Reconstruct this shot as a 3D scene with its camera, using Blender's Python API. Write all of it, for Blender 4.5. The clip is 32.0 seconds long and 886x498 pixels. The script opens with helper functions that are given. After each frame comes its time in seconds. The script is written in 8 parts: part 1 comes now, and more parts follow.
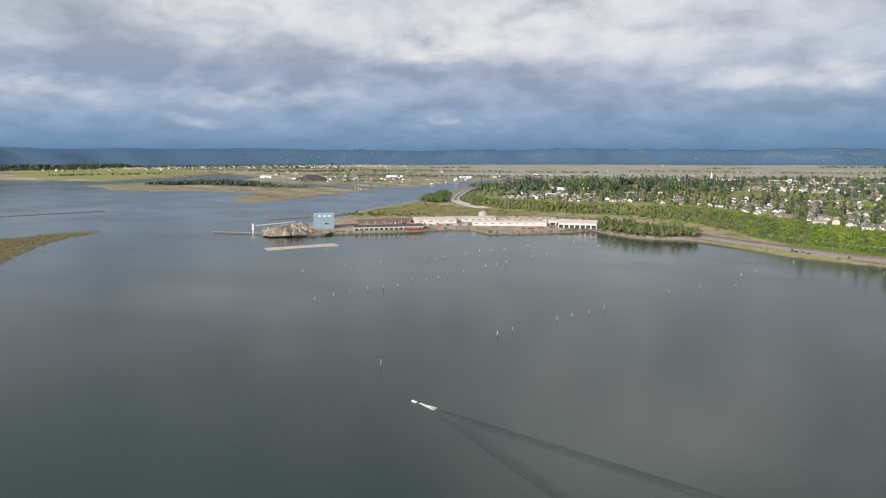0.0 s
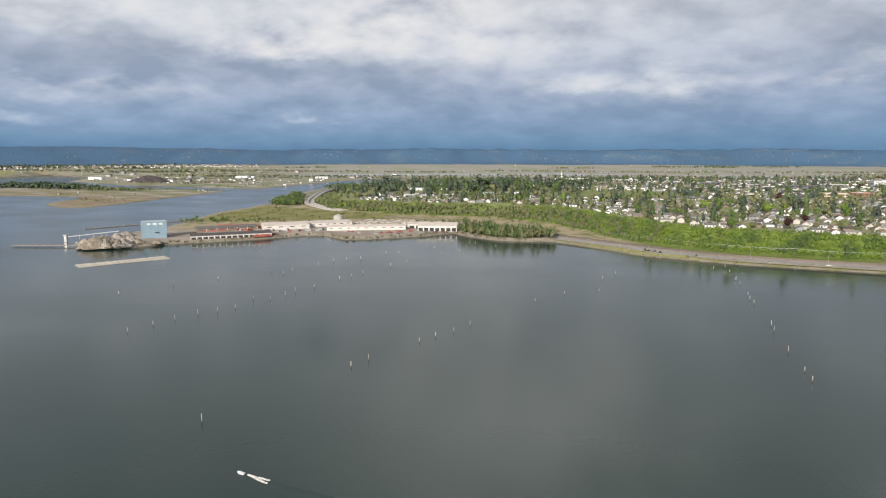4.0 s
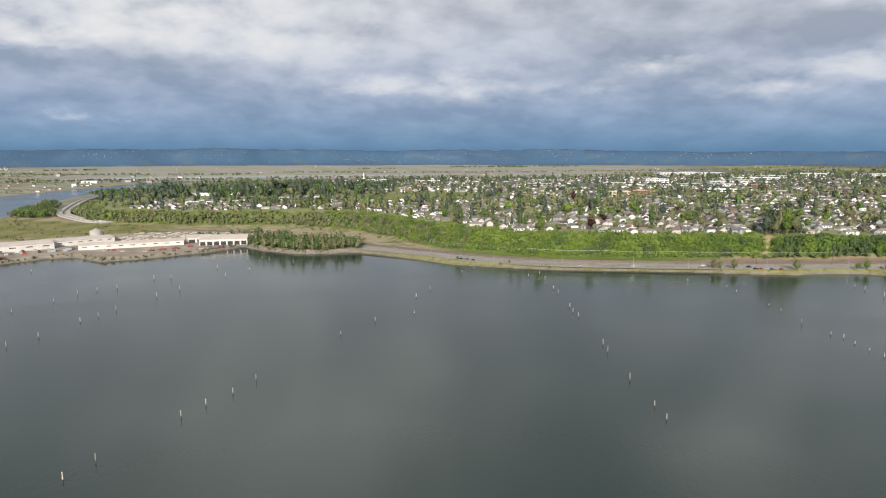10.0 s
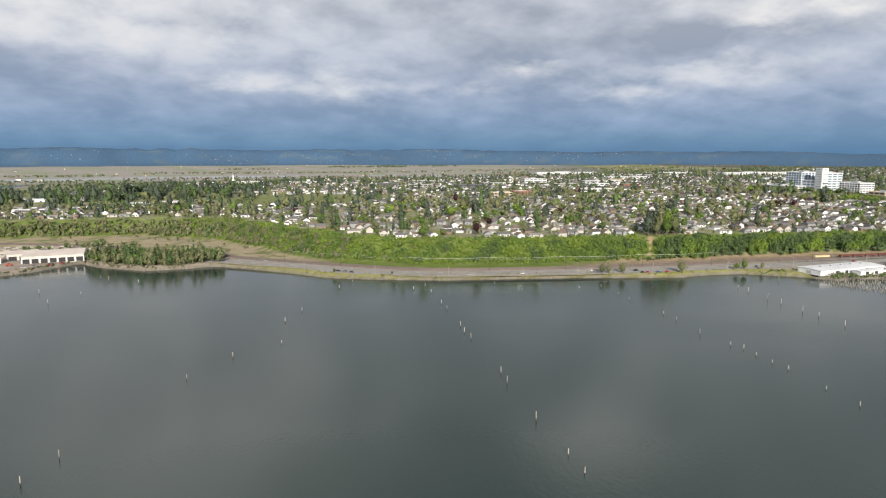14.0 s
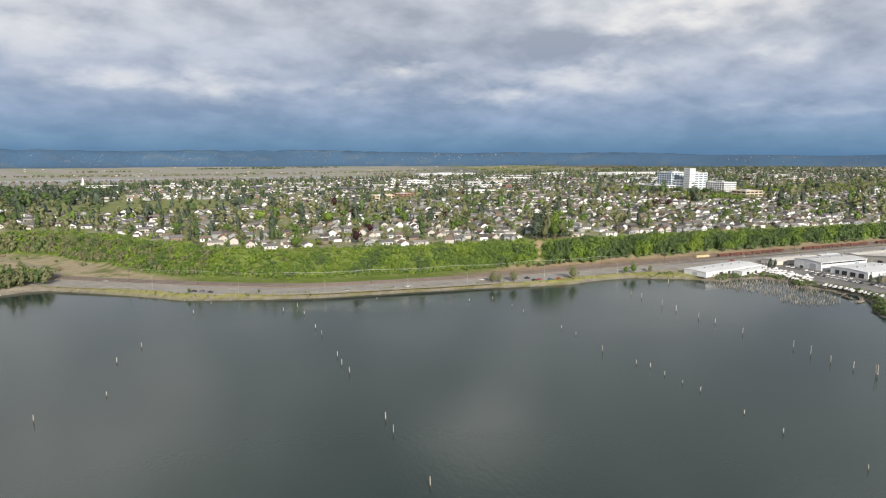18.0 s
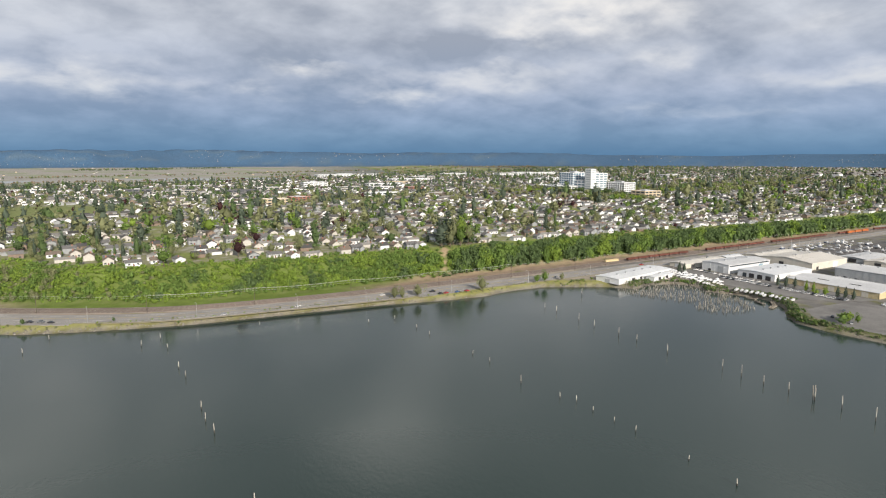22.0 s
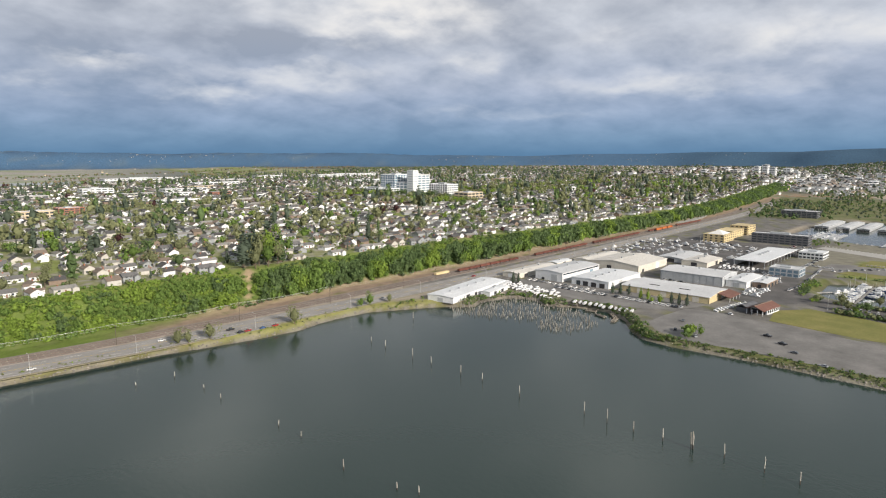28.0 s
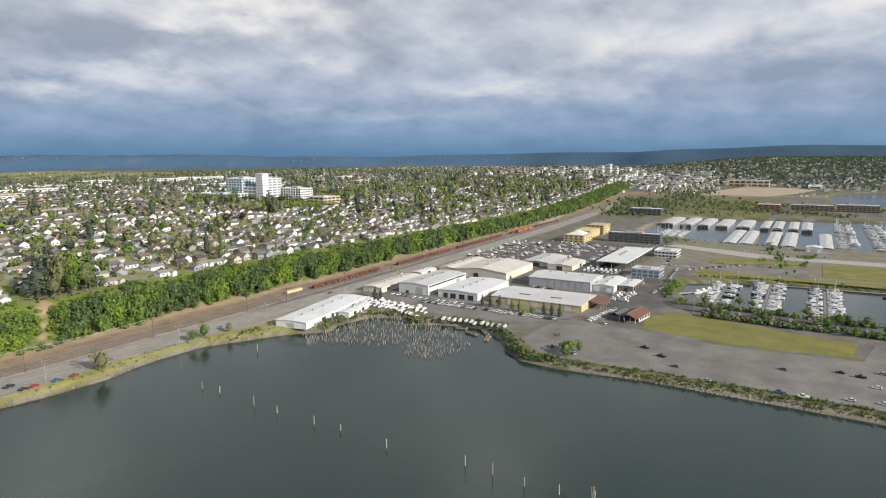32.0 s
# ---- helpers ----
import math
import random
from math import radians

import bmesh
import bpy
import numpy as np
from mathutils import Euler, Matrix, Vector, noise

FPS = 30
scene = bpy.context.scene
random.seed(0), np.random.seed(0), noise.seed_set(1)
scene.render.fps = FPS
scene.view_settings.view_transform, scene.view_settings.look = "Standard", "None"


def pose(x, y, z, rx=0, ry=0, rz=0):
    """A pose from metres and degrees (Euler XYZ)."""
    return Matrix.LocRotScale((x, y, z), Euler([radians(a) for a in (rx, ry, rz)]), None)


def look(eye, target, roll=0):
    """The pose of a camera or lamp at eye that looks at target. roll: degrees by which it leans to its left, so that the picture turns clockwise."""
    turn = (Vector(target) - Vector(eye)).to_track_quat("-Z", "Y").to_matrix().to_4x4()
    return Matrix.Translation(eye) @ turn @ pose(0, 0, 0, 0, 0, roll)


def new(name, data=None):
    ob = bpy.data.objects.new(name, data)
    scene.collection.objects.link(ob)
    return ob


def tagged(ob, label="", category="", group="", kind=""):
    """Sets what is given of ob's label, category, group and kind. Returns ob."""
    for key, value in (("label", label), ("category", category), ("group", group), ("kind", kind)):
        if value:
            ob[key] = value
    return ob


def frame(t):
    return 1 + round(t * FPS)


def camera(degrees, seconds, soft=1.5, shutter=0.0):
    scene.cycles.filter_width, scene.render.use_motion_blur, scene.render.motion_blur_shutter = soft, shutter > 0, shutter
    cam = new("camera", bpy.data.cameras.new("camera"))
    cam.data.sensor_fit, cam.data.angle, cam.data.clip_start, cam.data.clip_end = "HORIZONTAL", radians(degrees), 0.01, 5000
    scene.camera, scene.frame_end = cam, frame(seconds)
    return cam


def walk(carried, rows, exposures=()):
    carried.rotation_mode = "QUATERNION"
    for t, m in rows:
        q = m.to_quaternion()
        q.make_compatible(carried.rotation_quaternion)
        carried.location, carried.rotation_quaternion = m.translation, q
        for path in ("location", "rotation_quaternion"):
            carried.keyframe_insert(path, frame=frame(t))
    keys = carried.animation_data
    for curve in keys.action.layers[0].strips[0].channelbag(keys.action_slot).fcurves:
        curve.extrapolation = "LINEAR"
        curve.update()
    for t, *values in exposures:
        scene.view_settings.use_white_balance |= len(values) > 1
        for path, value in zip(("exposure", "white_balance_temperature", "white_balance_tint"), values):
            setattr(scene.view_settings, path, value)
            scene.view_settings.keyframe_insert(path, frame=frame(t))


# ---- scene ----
# one plan for the whole flight: x runs along the shore, y inland, z up, sea level at 0
cam = camera(70.0, 32.0, 1.15)
# seconds, x, y, z, heading to the left of +y, tilt, roll (degrees)
PATH = [
    (0, 11.79, -233.65, 113.57, 29.480, -8.603, -0.174),
    (1, 6.68, -220.45, 113.55, 26.137, -8.630, -0.104),
    (2, 1.62, -207.30, 113.56, 22.999, -8.643, -0.045),
    (3, -2.92, -193.67, 113.60, 19.876, -8.659, -0.000),
    (3.5, -4.65, -186.94, 113.75, 18.348, -8.658, 0.019),
    (5.5, -11.42, -158.80, 113.62, 12.159, -8.632, -0.029),
    (6, -12.83, -151.64, 113.66, 10.635, -8.622, -0.059),
    (7, -15.06, -137.16, 113.74, 7.703, -8.622, -0.088),
    (8, -16.97, -122.22, 113.86, 4.720, -8.647, -0.043),
    (9, -17.38, -107.26, 113.93, 1.957, -8.647, 0.003),
    (10, -17.08, -92.76, 114.08, -0.859, -8.617, 0.000),
    (11, -16.50, -78.04, 114.33, -3.672, -8.597, -0.007),
    (12, -14.91, -63.35, 114.53, -6.291, -8.596, 0.028),
    (13, -12.45, -48.78, 114.73, -8.926, -8.624, 0.063),
    (14, -10.19, -34.60, 115.04, -11.653, -8.639, 0.054),
    (14.5, -8.56, -27.96, 115.10, -12.914, -8.639, 0.051),
    (16.5, 0.00, 0.00, 114.97, -18.248, -8.565, 0.022),
    (17, 2.58, 7.02, 114.93, -19.581, -8.548, 0.025),
    (18, 8.59, 20.83, 114.79, -22.212, -8.536, 0.040),
    (19, 14.99, 34.65, 114.60, -24.851, -8.515, 0.081),
    (20, 21.55, 48.57, 114.58, -27.462, -8.511, 0.119),
    (21, 29.00, 60.55, 115.02, -29.646, -8.517, 0.127),
    (22, 37.17, 72.04, 115.23, -30.959, -8.520, 0.099),
    (23, 46.11, 83.70, 115.44, -32.501, -8.501, 0.071),
    (24, 54.96, 95.61, 115.46, -34.441, -8.478, 0.047),
    (25, 63.84, 107.09, 115.74, -37.097, -8.479, 0.035),
    (25.5, 68.31, 112.09, 115.96, -38.713, -8.482, 0.038),
    (27.5, 87.55, 131.95, 117.10, -45.323, -8.525, -0.017),
    (28, 92.89, 136.94, 117.16, -46.955, -8.514, -0.045),
    (29, 103.33, 146.12, 117.28, -50.227, -8.474, -0.120),
    (30, 114.51, 154.04, 117.49, -53.390, -8.466, -0.170),
    (31, 126.74, 162.41, 117.92, -56.598, -8.463, -0.220),
    (32, 139.37, 170.26, 117.94, -59.600, -8.464, -0.270),
]
walk(cam, [(t, pose(x, y, z, 90 + tilt, 0, yaw) @ pose(0, 0, 0, 0, 0, roll)) for t, x, y, z, yaw, tilt, roll in PATH])

# ---------------------------------------------------------------- world, sun
SUN_EL, SUN_AZ = 23.0, -98.0      # elevation; the sun stands towards (cos az, sin az)


def build_world():
    w = bpy.data.worlds.new("sky")
    scene.world = w
    w.use_nodes = True
    nt = w.node_tree
    nt.nodes.clear()
    L = nt.links.new

    def node(kind, **kw):
        n = nt.nodes.new(kind)
        for k, v in kw.items():
            if k == "operation":
                n.operation = v
        return n

    def val(x, sock):
        if isinstance(x, (int, float)):
            sock.default_value = x
        else:
            L(x, sock)

    def m(op, a, b=0.0, c=None):
        n = node("ShaderNodeMath", operation=op)
        val(a, n.inputs[0])
        val(b, n.inputs[1])
        if c is not None:
            val(c, n.inputs[2])
        return n.outputs[0]

    def ramp(fac, stops):
        n = node("ShaderNodeValToRGB")
        r = n.color_ramp
        while len(r.elements) < len(stops):
            r.elements.new(0.5)
        for e, (p, c) in zip(r.elements, stops):
            e.position = p
            e.color = (*c, 1) if len(c) == 3 else c
        L(fac, n.inputs[0])
        return n.outputs[0]

    def mix(f, a, b):
        n = node("ShaderNodeMix")
        n.data_type = "RGBA"
        val(f, n.inputs[0])
        for s, v in ((n.inputs[6], a), (n.inputs[7], b)):
            if isinstance(v, tuple):
                s.default_value = (*v, 1)
            else:
                L(v, s)
        return n.outputs[2]

    tc = node("ShaderNodeTexCoord")
    sep = node("ShaderNodeSeparateXYZ")
    L(tc.outputs["Generated"], sep.inputs[0])
    dx, dy, dz = sep.outputs
    up = m("MAXIMUM", dz, 0.0)
    k = m("DIVIDE", 1.0, m("ADD", up, 0.33))
    comb = node("ShaderNodeCombineXYZ")
    L(m("MULTIPLY", dx, k), comb.inputs[0])
    L(m("MULTIPLY", dy, k), comb.inputs[1])
    plane = comb.outputs[0]

    def noise_at(scale, detail, rough, off, dist=0.0):
        mp = node("ShaderNodeMapping")
        L(plane, mp.inputs[0])
        mp.inputs["Location"].default_value = off
        n = node("ShaderNodeTexNoise")
        L(mp.outputs[0], n.inputs["Vector"])
        n.inputs["Scale"].default_value, n.inputs["Detail"].default_value = scale, detail
        n.inputs["Roughness"].default_value, n.inputs["Distortion"].default_value = rough, dist
        return n.outputs[0]

    big = noise_at(1.9, 4, 0.5, (3.1, 7.7, 0.0))
    fine = noise_at(5.8, 7, 0.54, (11.3, 2.2, 4.0), 0.15)
    warp_a, warp_b = noise_at(4.2, 5, 0.54, (2.0, 5.0, 7.0)), noise_at(5.0, 5, 0.54, (8.0, 1.0, 3.0))
    # single breaks and banks of cloud: bearing, height, half-width, half-height, strength
    az = m("ADD", m("ARCTAN2", dy, dx), m("MULTIPLY", m("SUBTRACT", warp_a, 0.5), 0.22))
    el = m("ADD", up, m("MULTIPLY", m("SUBTRACT", warp_b, 0.5), 0.065))
    total = 0.0
    for a, e, w, h, s in BREAKS_NORTH + BREAKS_EAST + BREAKS_SOUTH:
        p = m("MULTIPLY", m("SUBTRACT", az, a), 1 / w)
        q = m("MULTIPLY", m("SUBTRACT", el, e), 1 / h)
        blob = m("MULTIPLY", m("EXPONENT", m("MULTIPLY", m("ADD", m("MULTIPLY", p, p), m("MULTIPLY", q, q)), -1.0)), s)
        total = m("ADD", total, blob)
    shade = m("ADD", m("ADD", m("MULTIPLY", big, 0.5), m("MULTIPLY", fine, 0.5)), m("MULTIPLY", total, 0.10))
    # cloud deck: blue-grey and dim far off, paler above; unseen zenith dimmed to deepen shadows
    low = ramp(up, [(0.0, (0.085, 0.17, 0.28)), (0.022, (0.145, 0.235, 0.35)), (0.05, (0.225, 0.30, 0.42)), (0.10, (0.32, 0.365, 0.46)), (0.17, (0.40, 0.43, 0.49)), (0.28, (0.55, 0.56, 0.58)), (0.48, (0.52, 0.53, 0.55)), (0.7, (0.26, 0.28, 0.31)), (1.0, (0.22, 0.24, 0.27))])
    dark = ramp(up, [(0.0, (0.075, 0.155, 0.26)), (0.03, (0.122, 0.20, 0.305)), (0.07, (0.17, 0.23, 0.33)), (0.17, (0.235, 0.265, 0.325)), (0.30, (0.30, 0.32, 0.36)), (0.48, (0.31, 0.33, 0.36)), (0.7, (0.16, 0.175, 0.20)), (1.0, (0.13, 0.145, 0.17))])
    deck = mix(ramp(shade, [(0.39, (0, 0, 0)), (0.63, (1, 1, 1))]), dark, low)
    lit = mix(ramp(up, [(0.0, (0, 0, 0)), (0.04, (0.25, 0.25, 0.25)), (0.10, (0.7, 0.7, 0.7)), (0.2, (1, 1, 1))]), (0.27, 0.345, 0.45), (0.61, 0.595, 0.58))
    # breaks above the view are whitened further to brighten the water
    lit = mix(ramp(up, [(0.25, (0, 0, 0)), (0.40, (1, 1, 1))]), lit, (0.98, 0.97, 0.95))
    edge = m("MULTIPLY", m("MAXIMUM", total, 0.0), m("ADD", m("MULTIPLY", fine, 3.6), -1.0))
    clouds = mix(m("MINIMUM", m("MAXIMUM", edge, 0.0), 1.0), deck, lit)
    sky = node("ShaderNodeTexSky")
    sky.sky_type = "NISHITA"
    sky.sun_disc = False
    sky.sun_elevation = radians(SUN_EL)
    sky.sun_rotation = radians(90 - SUN_AZ)
    gap = m("MULTIPLY", ramp(noise_at(0.7, 6, 0.5, (1.0, 4.0, 20.0), 0.3), [(0.60, (0, 0, 0)), (0.70, (1, 1, 1))]),
            ramp(up, [(0.20, (0, 0, 0)), (0.32, (0.7, 0.7, 0.7))]))
    b1 = node("ShaderNodeBackground")
    L(clouds, b1.inputs[0])
    b1.inputs[1].default_value = CLOUD
    b2 = node("ShaderNodeBackground")
    L(sky.outputs[0], b2.inputs[0])
    b2.inputs[1].default_value = 0.06
    ms = node("ShaderNodeMixShader")
    L(gap, ms.inputs[0])
    L(b1.outputs[0], ms.inputs[1])
    L(b2.outputs[0], ms.inputs[2])
    out = node("ShaderNodeOutputWorld")
    L(ms.outputs[0], out.inputs[0])


BREAKS_NORTH = [(2.646, 0.086, 0.08, 0.018, 0.5), (2.415, 0.082, 0.08, 0.013, 0.4), (2.096, 0.157, 0.071, 0.025, 0.8), (2.286, 0.09, 0.071, 0.014, 0.4), (1.568, 0.107, 0.098, 0.02, 0.4),
                (2.471, 0.046, 0.049, 0.008, 0.45), (2.073, 0.05, 0.02, 0.006, 0.6), (2.386, 0.192, 0.143, 0.036, 0.6), (1.985, 0.191, 0.232, 0.036, 0.5), (2.654, 0.144, 0.062, 0.022, 0.4),
                # last four are unseen, above the view, added to tone the water
                (2.538, 0.128, 0.25, 0.027, -1.0), (2.174, 0.122, 0.143, 0.016, -0.9), (1.741, 0.158, 0.134, 0.027, 0.2), (1.78, 0.44, 0.26, 0.15, 1.4), (2.7, 0.45, 0.35, 0.16, -1.5), (1.12, 0.42, 0.12, 0.05, 1.1), (0.5, 0.47, 0.13, 0.06, 1.1)]
BREAKS_EAST = [(1.231, 0.13, 0.054, 0.013, 0.7), (1.505, 0.096, 0.08, 0.014, 0.55), (1.657, 0.102, 0.054, 0.011, 0.5), (1.103, 0.089, 0.049, 0.013, 0.7), (1.31, 0.097, 0.04, 0.011, 0.5),
               (0.98, 0.108, 0.134, 0.018, 0.45), (0.873, 0.181, 0.134, 0.02, 0.6), (1.88, 0.154, 0.196, 0.022, 0.35), (1.11, 0.158, 0.134, 0.02, -0.8), (1.384, 0.036, 0.179, 0.013, -0.3)]
BREAKS_SOUTH = [(0.831, 0.209, 0.134, 0.036, 0.85), (0.231, 0.155, 0.134, 0.027, 0.6), (0.42, 0.099, 0.152, 0.016, 0.6), (0.703, 0.138, 0.049, 0.012, 0.5), (0.502, 0.169, 0.062, 0.016, 0.3),
                (0.991, 0.158, 0.143, 0.023, -0.6), (0.292, 0.068, 0.161, 0.011, -0.5), (0.65, 0.063, 0.143, 0.009, 0.3), (0.029, 0.159, 0.179, 0.023, 0.3), (0.955, 0.125, 0.134, 0.016, 0.4),
                (0.019, 0.112, 0.134, 0.013, -0.7), (-0.02, 0.181, 0.107, 0.013, 0.6)]
CLOUD = 1.22
build_world()
sun = new("sun", bpy.data.lights.new("sun", "SUN"))
sun.data.energy, sun.data.angle, sun.data.color = 5.0, radians(0.6), (1.0, 0.905, 0.785)
sd = Vector((math.cos(radians(SUN_AZ)) * math.cos(radians(SUN_EL)), math.sin(radians(SUN_AZ)) * math.cos(radians(SUN_EL)), math.sin(radians(SUN_EL))))
sun.matrix_world = look(sd * 600 + Vector((300, 500, 0)), (300, 500, 0))
scene.view_settings.exposure = 0.25


# ---------------------------------------------------------------- materials
def material(name, colours, scale=0.5, rough=0.8, bump=0.0, fine=6.0, metal=0.0, vary=0.0, island=0.0, attr="", spread=0.25, spec=0.4, glow_through=0.0):
    """colours: two to four base colours blended by noise in metres; vary: brightness by object; island: by loose piece."""
    mt = bpy.data.materials.new(name)
    mt.use_nodes = True
    nt = mt.node_tree
    bs = nt.nodes["Principled BSDF"]
    L = nt.links.new
    tc = nt.nodes.new("ShaderNodeTexCoord")
    n1 = nt.nodes.new("ShaderNodeTexNoise")
    n1.inputs["Scale"].default_value, n1.inputs["Detail"].default_value = scale, 6
    L(tc.outputs["Object"], n1.inputs["Vector"])
    n2 = nt.nodes.new("ShaderNodeTexNoise")
    n2.inputs["Scale"].default_value, n2.inputs["Detail"].default_value = scale * fine, 5
    L(tc.outputs["Object"], n2.inputs["Vector"])
    cr = nt.nodes.new("ShaderNodeValToRGB")
    n = len(colours)
    while len(cr.color_ramp.elements) < n:
        cr.color_ramp.elements.new(0.5)
    for i, c in enumerate(colours):
        cr.color_ramp.elements[i].position = 0.5 + spread * (2 * i / max(n - 1, 1) - 1)
        cr.color_ramp.elements[i].color = (*c, 1)
    L(n1.outputs[0], cr.inputs[0])
    col = cr.outputs[0]

    def scaled(c, factor_socket, lo, hi):
        mr = nt.nodes.new("ShaderNodeMapRange")
        mr.inputs[3].default_value, mr.inputs[4].default_value = lo, hi
        L(factor_socket, mr.inputs[0])
        vm = nt.nodes.new("ShaderNodeVectorMath")
        vm.operation = "SCALE"
        L(c, vm.inputs[0])
        L(mr.outputs[0], vm.inputs["Scale"])
        return vm.outputs[0]

    if attr:
        at = nt.nodes.new("ShaderNodeAttribute")
        at.attribute_name = attr
        mx = nt.nodes.new("ShaderNodeMix")
        mx.data_type, mx.blend_type = "RGBA", "MULTIPLY"
        mx.inputs[0].default_value = 1.0
        L(at.outputs["Color"], mx.inputs[6])
        L(col, mx.inputs[7])
        col = mx.outputs[2]
    col = scaled(col, n2.outputs[0], 0.78, 1.22)
    if vary:
        oi = nt.nodes.new("ShaderNodeObjectInfo")
        col = scaled(col, oi.outputs["Random"], 1 - vary, 1 + vary)
    if island:
        ge = nt.nodes.new("ShaderNodeNewGeometry")
        col = scaled(col, ge.outputs["Random Per Island"], 1 - island, 1 + island)
    L(col, bs.inputs["Base Color"])
    bs.inputs["Roughness"].default_value, bs.inputs["Metallic"].default_value = rough, metal
    bs.inputs["Specular IOR Level"].default_value = spec
    if glow_through:
        # thin leaves let part of the light through
        tr = nt.nodes.new("ShaderNodeBsdfTranslucent")
        L(col, tr.inputs[0])
        mixs = nt.nodes.new("ShaderNodeMixShader")
        mixs.inputs[0].default_value = glow_through
        L(bs.outputs[0], mixs.inputs[1])
        L(tr.outputs[0], mixs.inputs[2])
        L(mixs.outputs[0], nt.nodes["Material Output"].inputs[0])
    if bump:
        bp = nt.nodes.new("ShaderNodeBump")
        bp.inputs["Strength"].default_value, bp.inputs["Distance"].default_value = 0.6, bump
        L(n2.outputs[0], bp.inputs["Height"])
        L(bp.outputs[0], bs.inputs["Normal"])
    return mt


# ---------------------------------------------------------------- mesh helpers
class Geo:
    """Gathers corners and faces of simple solids; each face keeps the number of its material."""

    def __init__(self):
        self.v, self.f, self.m = [], [], []

    def add(self, verts, faces, mi=0):
        b = len(self.v)
        self.v.extend(verts)
        self.f.extend([tuple(b + i for i in f) for f in faces])
        self.m.extend([mi] * len(faces))
        return self

    def box(self, x0, x1, y0, y1, z0, z1, mi=0, bottom=False):
        v = [(x0, y0, z0), (x1, y0, z0), (x1, y1, z0), (x0, y1, z0), (x0, y0, z1), (x1, y0, z1), (x1, y1, z1), (x0, y1, z1)]
        f = [(4, 5, 6, 7), (0, 1, 5, 4), (1, 2, 6, 5), (2, 3, 7, 6), (3, 0, 4, 7)] + ([(3, 2, 1, 0)] if bottom else [])
        return self.add(v, f, mi)

    def gable(self, x0, x1, y0, y1, z0, z1, along="x", over=0.0, mi=0, thick=0.25):
        """A pitched roof with thickness, its ridge along x or y."""
        x0, x1, y0, y1 = x0 - over, x1 + over, y0 - over, y1 + over
        t = thick
        if along == "x":
            ym = (y0 + y1) / 2
            sec = [(y0, z0), (ym, z1), (y1, z0), (y1, z0 + t), (ym, z1 + t), (y0, z0 + t)]
            v = [(x0, y, z) for y, z in sec] + [(x1, y, z) for y, z in sec]
        else:
            xm = (x0 + x1) / 2
            sec = [(x0, z0), (xm, z1), (x1, z0), (x1, z0 + t), (xm, z1 + t), (x0, z0 + t)]
            v = [(x, y1, z) for x, z in sec] + [(x, y0, z) for x, z in sec]
        f = [(i, (i + 1) % 6, 6 + (i + 1) % 6, 6 + i) for i in range(6)] + [(0, 5, 4, 1), (1, 4, 3, 2), (6, 7, 10, 11), (7, 8, 9, 10)]
        return self.add(v, f, mi)

    def gable_wall(self, x0, x1, y0, y1, z0, z1, along="x", mi=0):
        """The two triangular wall ends below a pitched roof."""
        if along == "x":
            ym = (y0 + y1) / 2
            self.add([(x0, y1, z0), (x0, y0, z0), (x0, ym, z1)], [(0, 1, 2)], mi)
            return self.add([(x1, y0, z0), (x1, y1, z0), (x1, ym, z1)], [(0, 1, 2)], mi)
        xm = (x0 + x1) / 2
        self.add([(x0, y0, z0), (x1, y0, z0), (xm, y0, z1)], [(0, 1, 2)], mi)
        return self.add([(x1, y1, z0), (x0, y1, z0), (xm, y1, z1)], [(0, 1, 2)], mi)

    def tube(self, p0, p1, r0, r1, n=6, mi=0, cap=True):
        p0, p1 = Vector(p0), Vector(p1)
        d = (p1 - p0).normalized()
        a = d.orthogonal().normalized()
        b = d.cross(a)
        v = []
        for p, r in ((p0, r0), (p1, r1)):
            v += [tuple(p + r * (math.cos(6.2832 * i / n) * a + math.sin(6.2832 * i / n) * b)) for i in range(n)]
        f = [(i, (i + 1) % n, n + (i + 1) % n, n + i) for i in range(n)]
        if cap:
            f += [tuple(range(n, 2 * n)), tuple(range(n - 1, -1, -1))]
        return self.add(v, f, mi)

    def prism(self, outline, z0, z1, mi=0):
        n = len(outline)
        v = [(x, y, z0) for x, y in outline] + [(x, y, z1) for x, y in outline]
        f = [tuple(range(n, 2 * n))] + [(i, (i + 1) % n, n + (i + 1) % n, n + i) for i in range(n)]
        return self.add(v, f, mi)

    def mesh(self, name, mats, smooth=False):
        me = bpy.data.meshes.new(name)
        me.from_pydata(self.v, [], self.f)
        for mt in (mats if isinstance(mats, (list, tuple)) else [mats]):
            me.materials.append(mt)
        if len(me.materials) > 1:
            me.polygons.foreach_set("material_index", self.m)
        if smooth:
            me.polygons.foreach_set("use_smooth", [True] * len(me.polygons))
        me.update()
        return me


def part(name, geo, mats, parent, label="", at=None):
    ob = new(name, geo if isinstance(geo, bpy.types.Mesh) else geo.mesh(name, mats))
    ob.parent = parent
    if at is not None:
        ob.matrix_basis = at
    return tagged(ob, label)


def thing(name, label, category, at=None, group="", kind=""):
    e = new(name)
    e.empty_display_size = 1.0
    if at is not None:
        e.matrix_basis = at
    return tagged(e, label, category, group, kind)


def solid(name, geo, mats, label="", category="", group="", kind="", at=None):
    ob = new(name, geo if isinstance(geo, bpy.types.Mesh) else geo.mesh(name, mats))
    if at is not None:
        ob.matrix_basis = at
    return tagged(ob, label, category, group, kind)


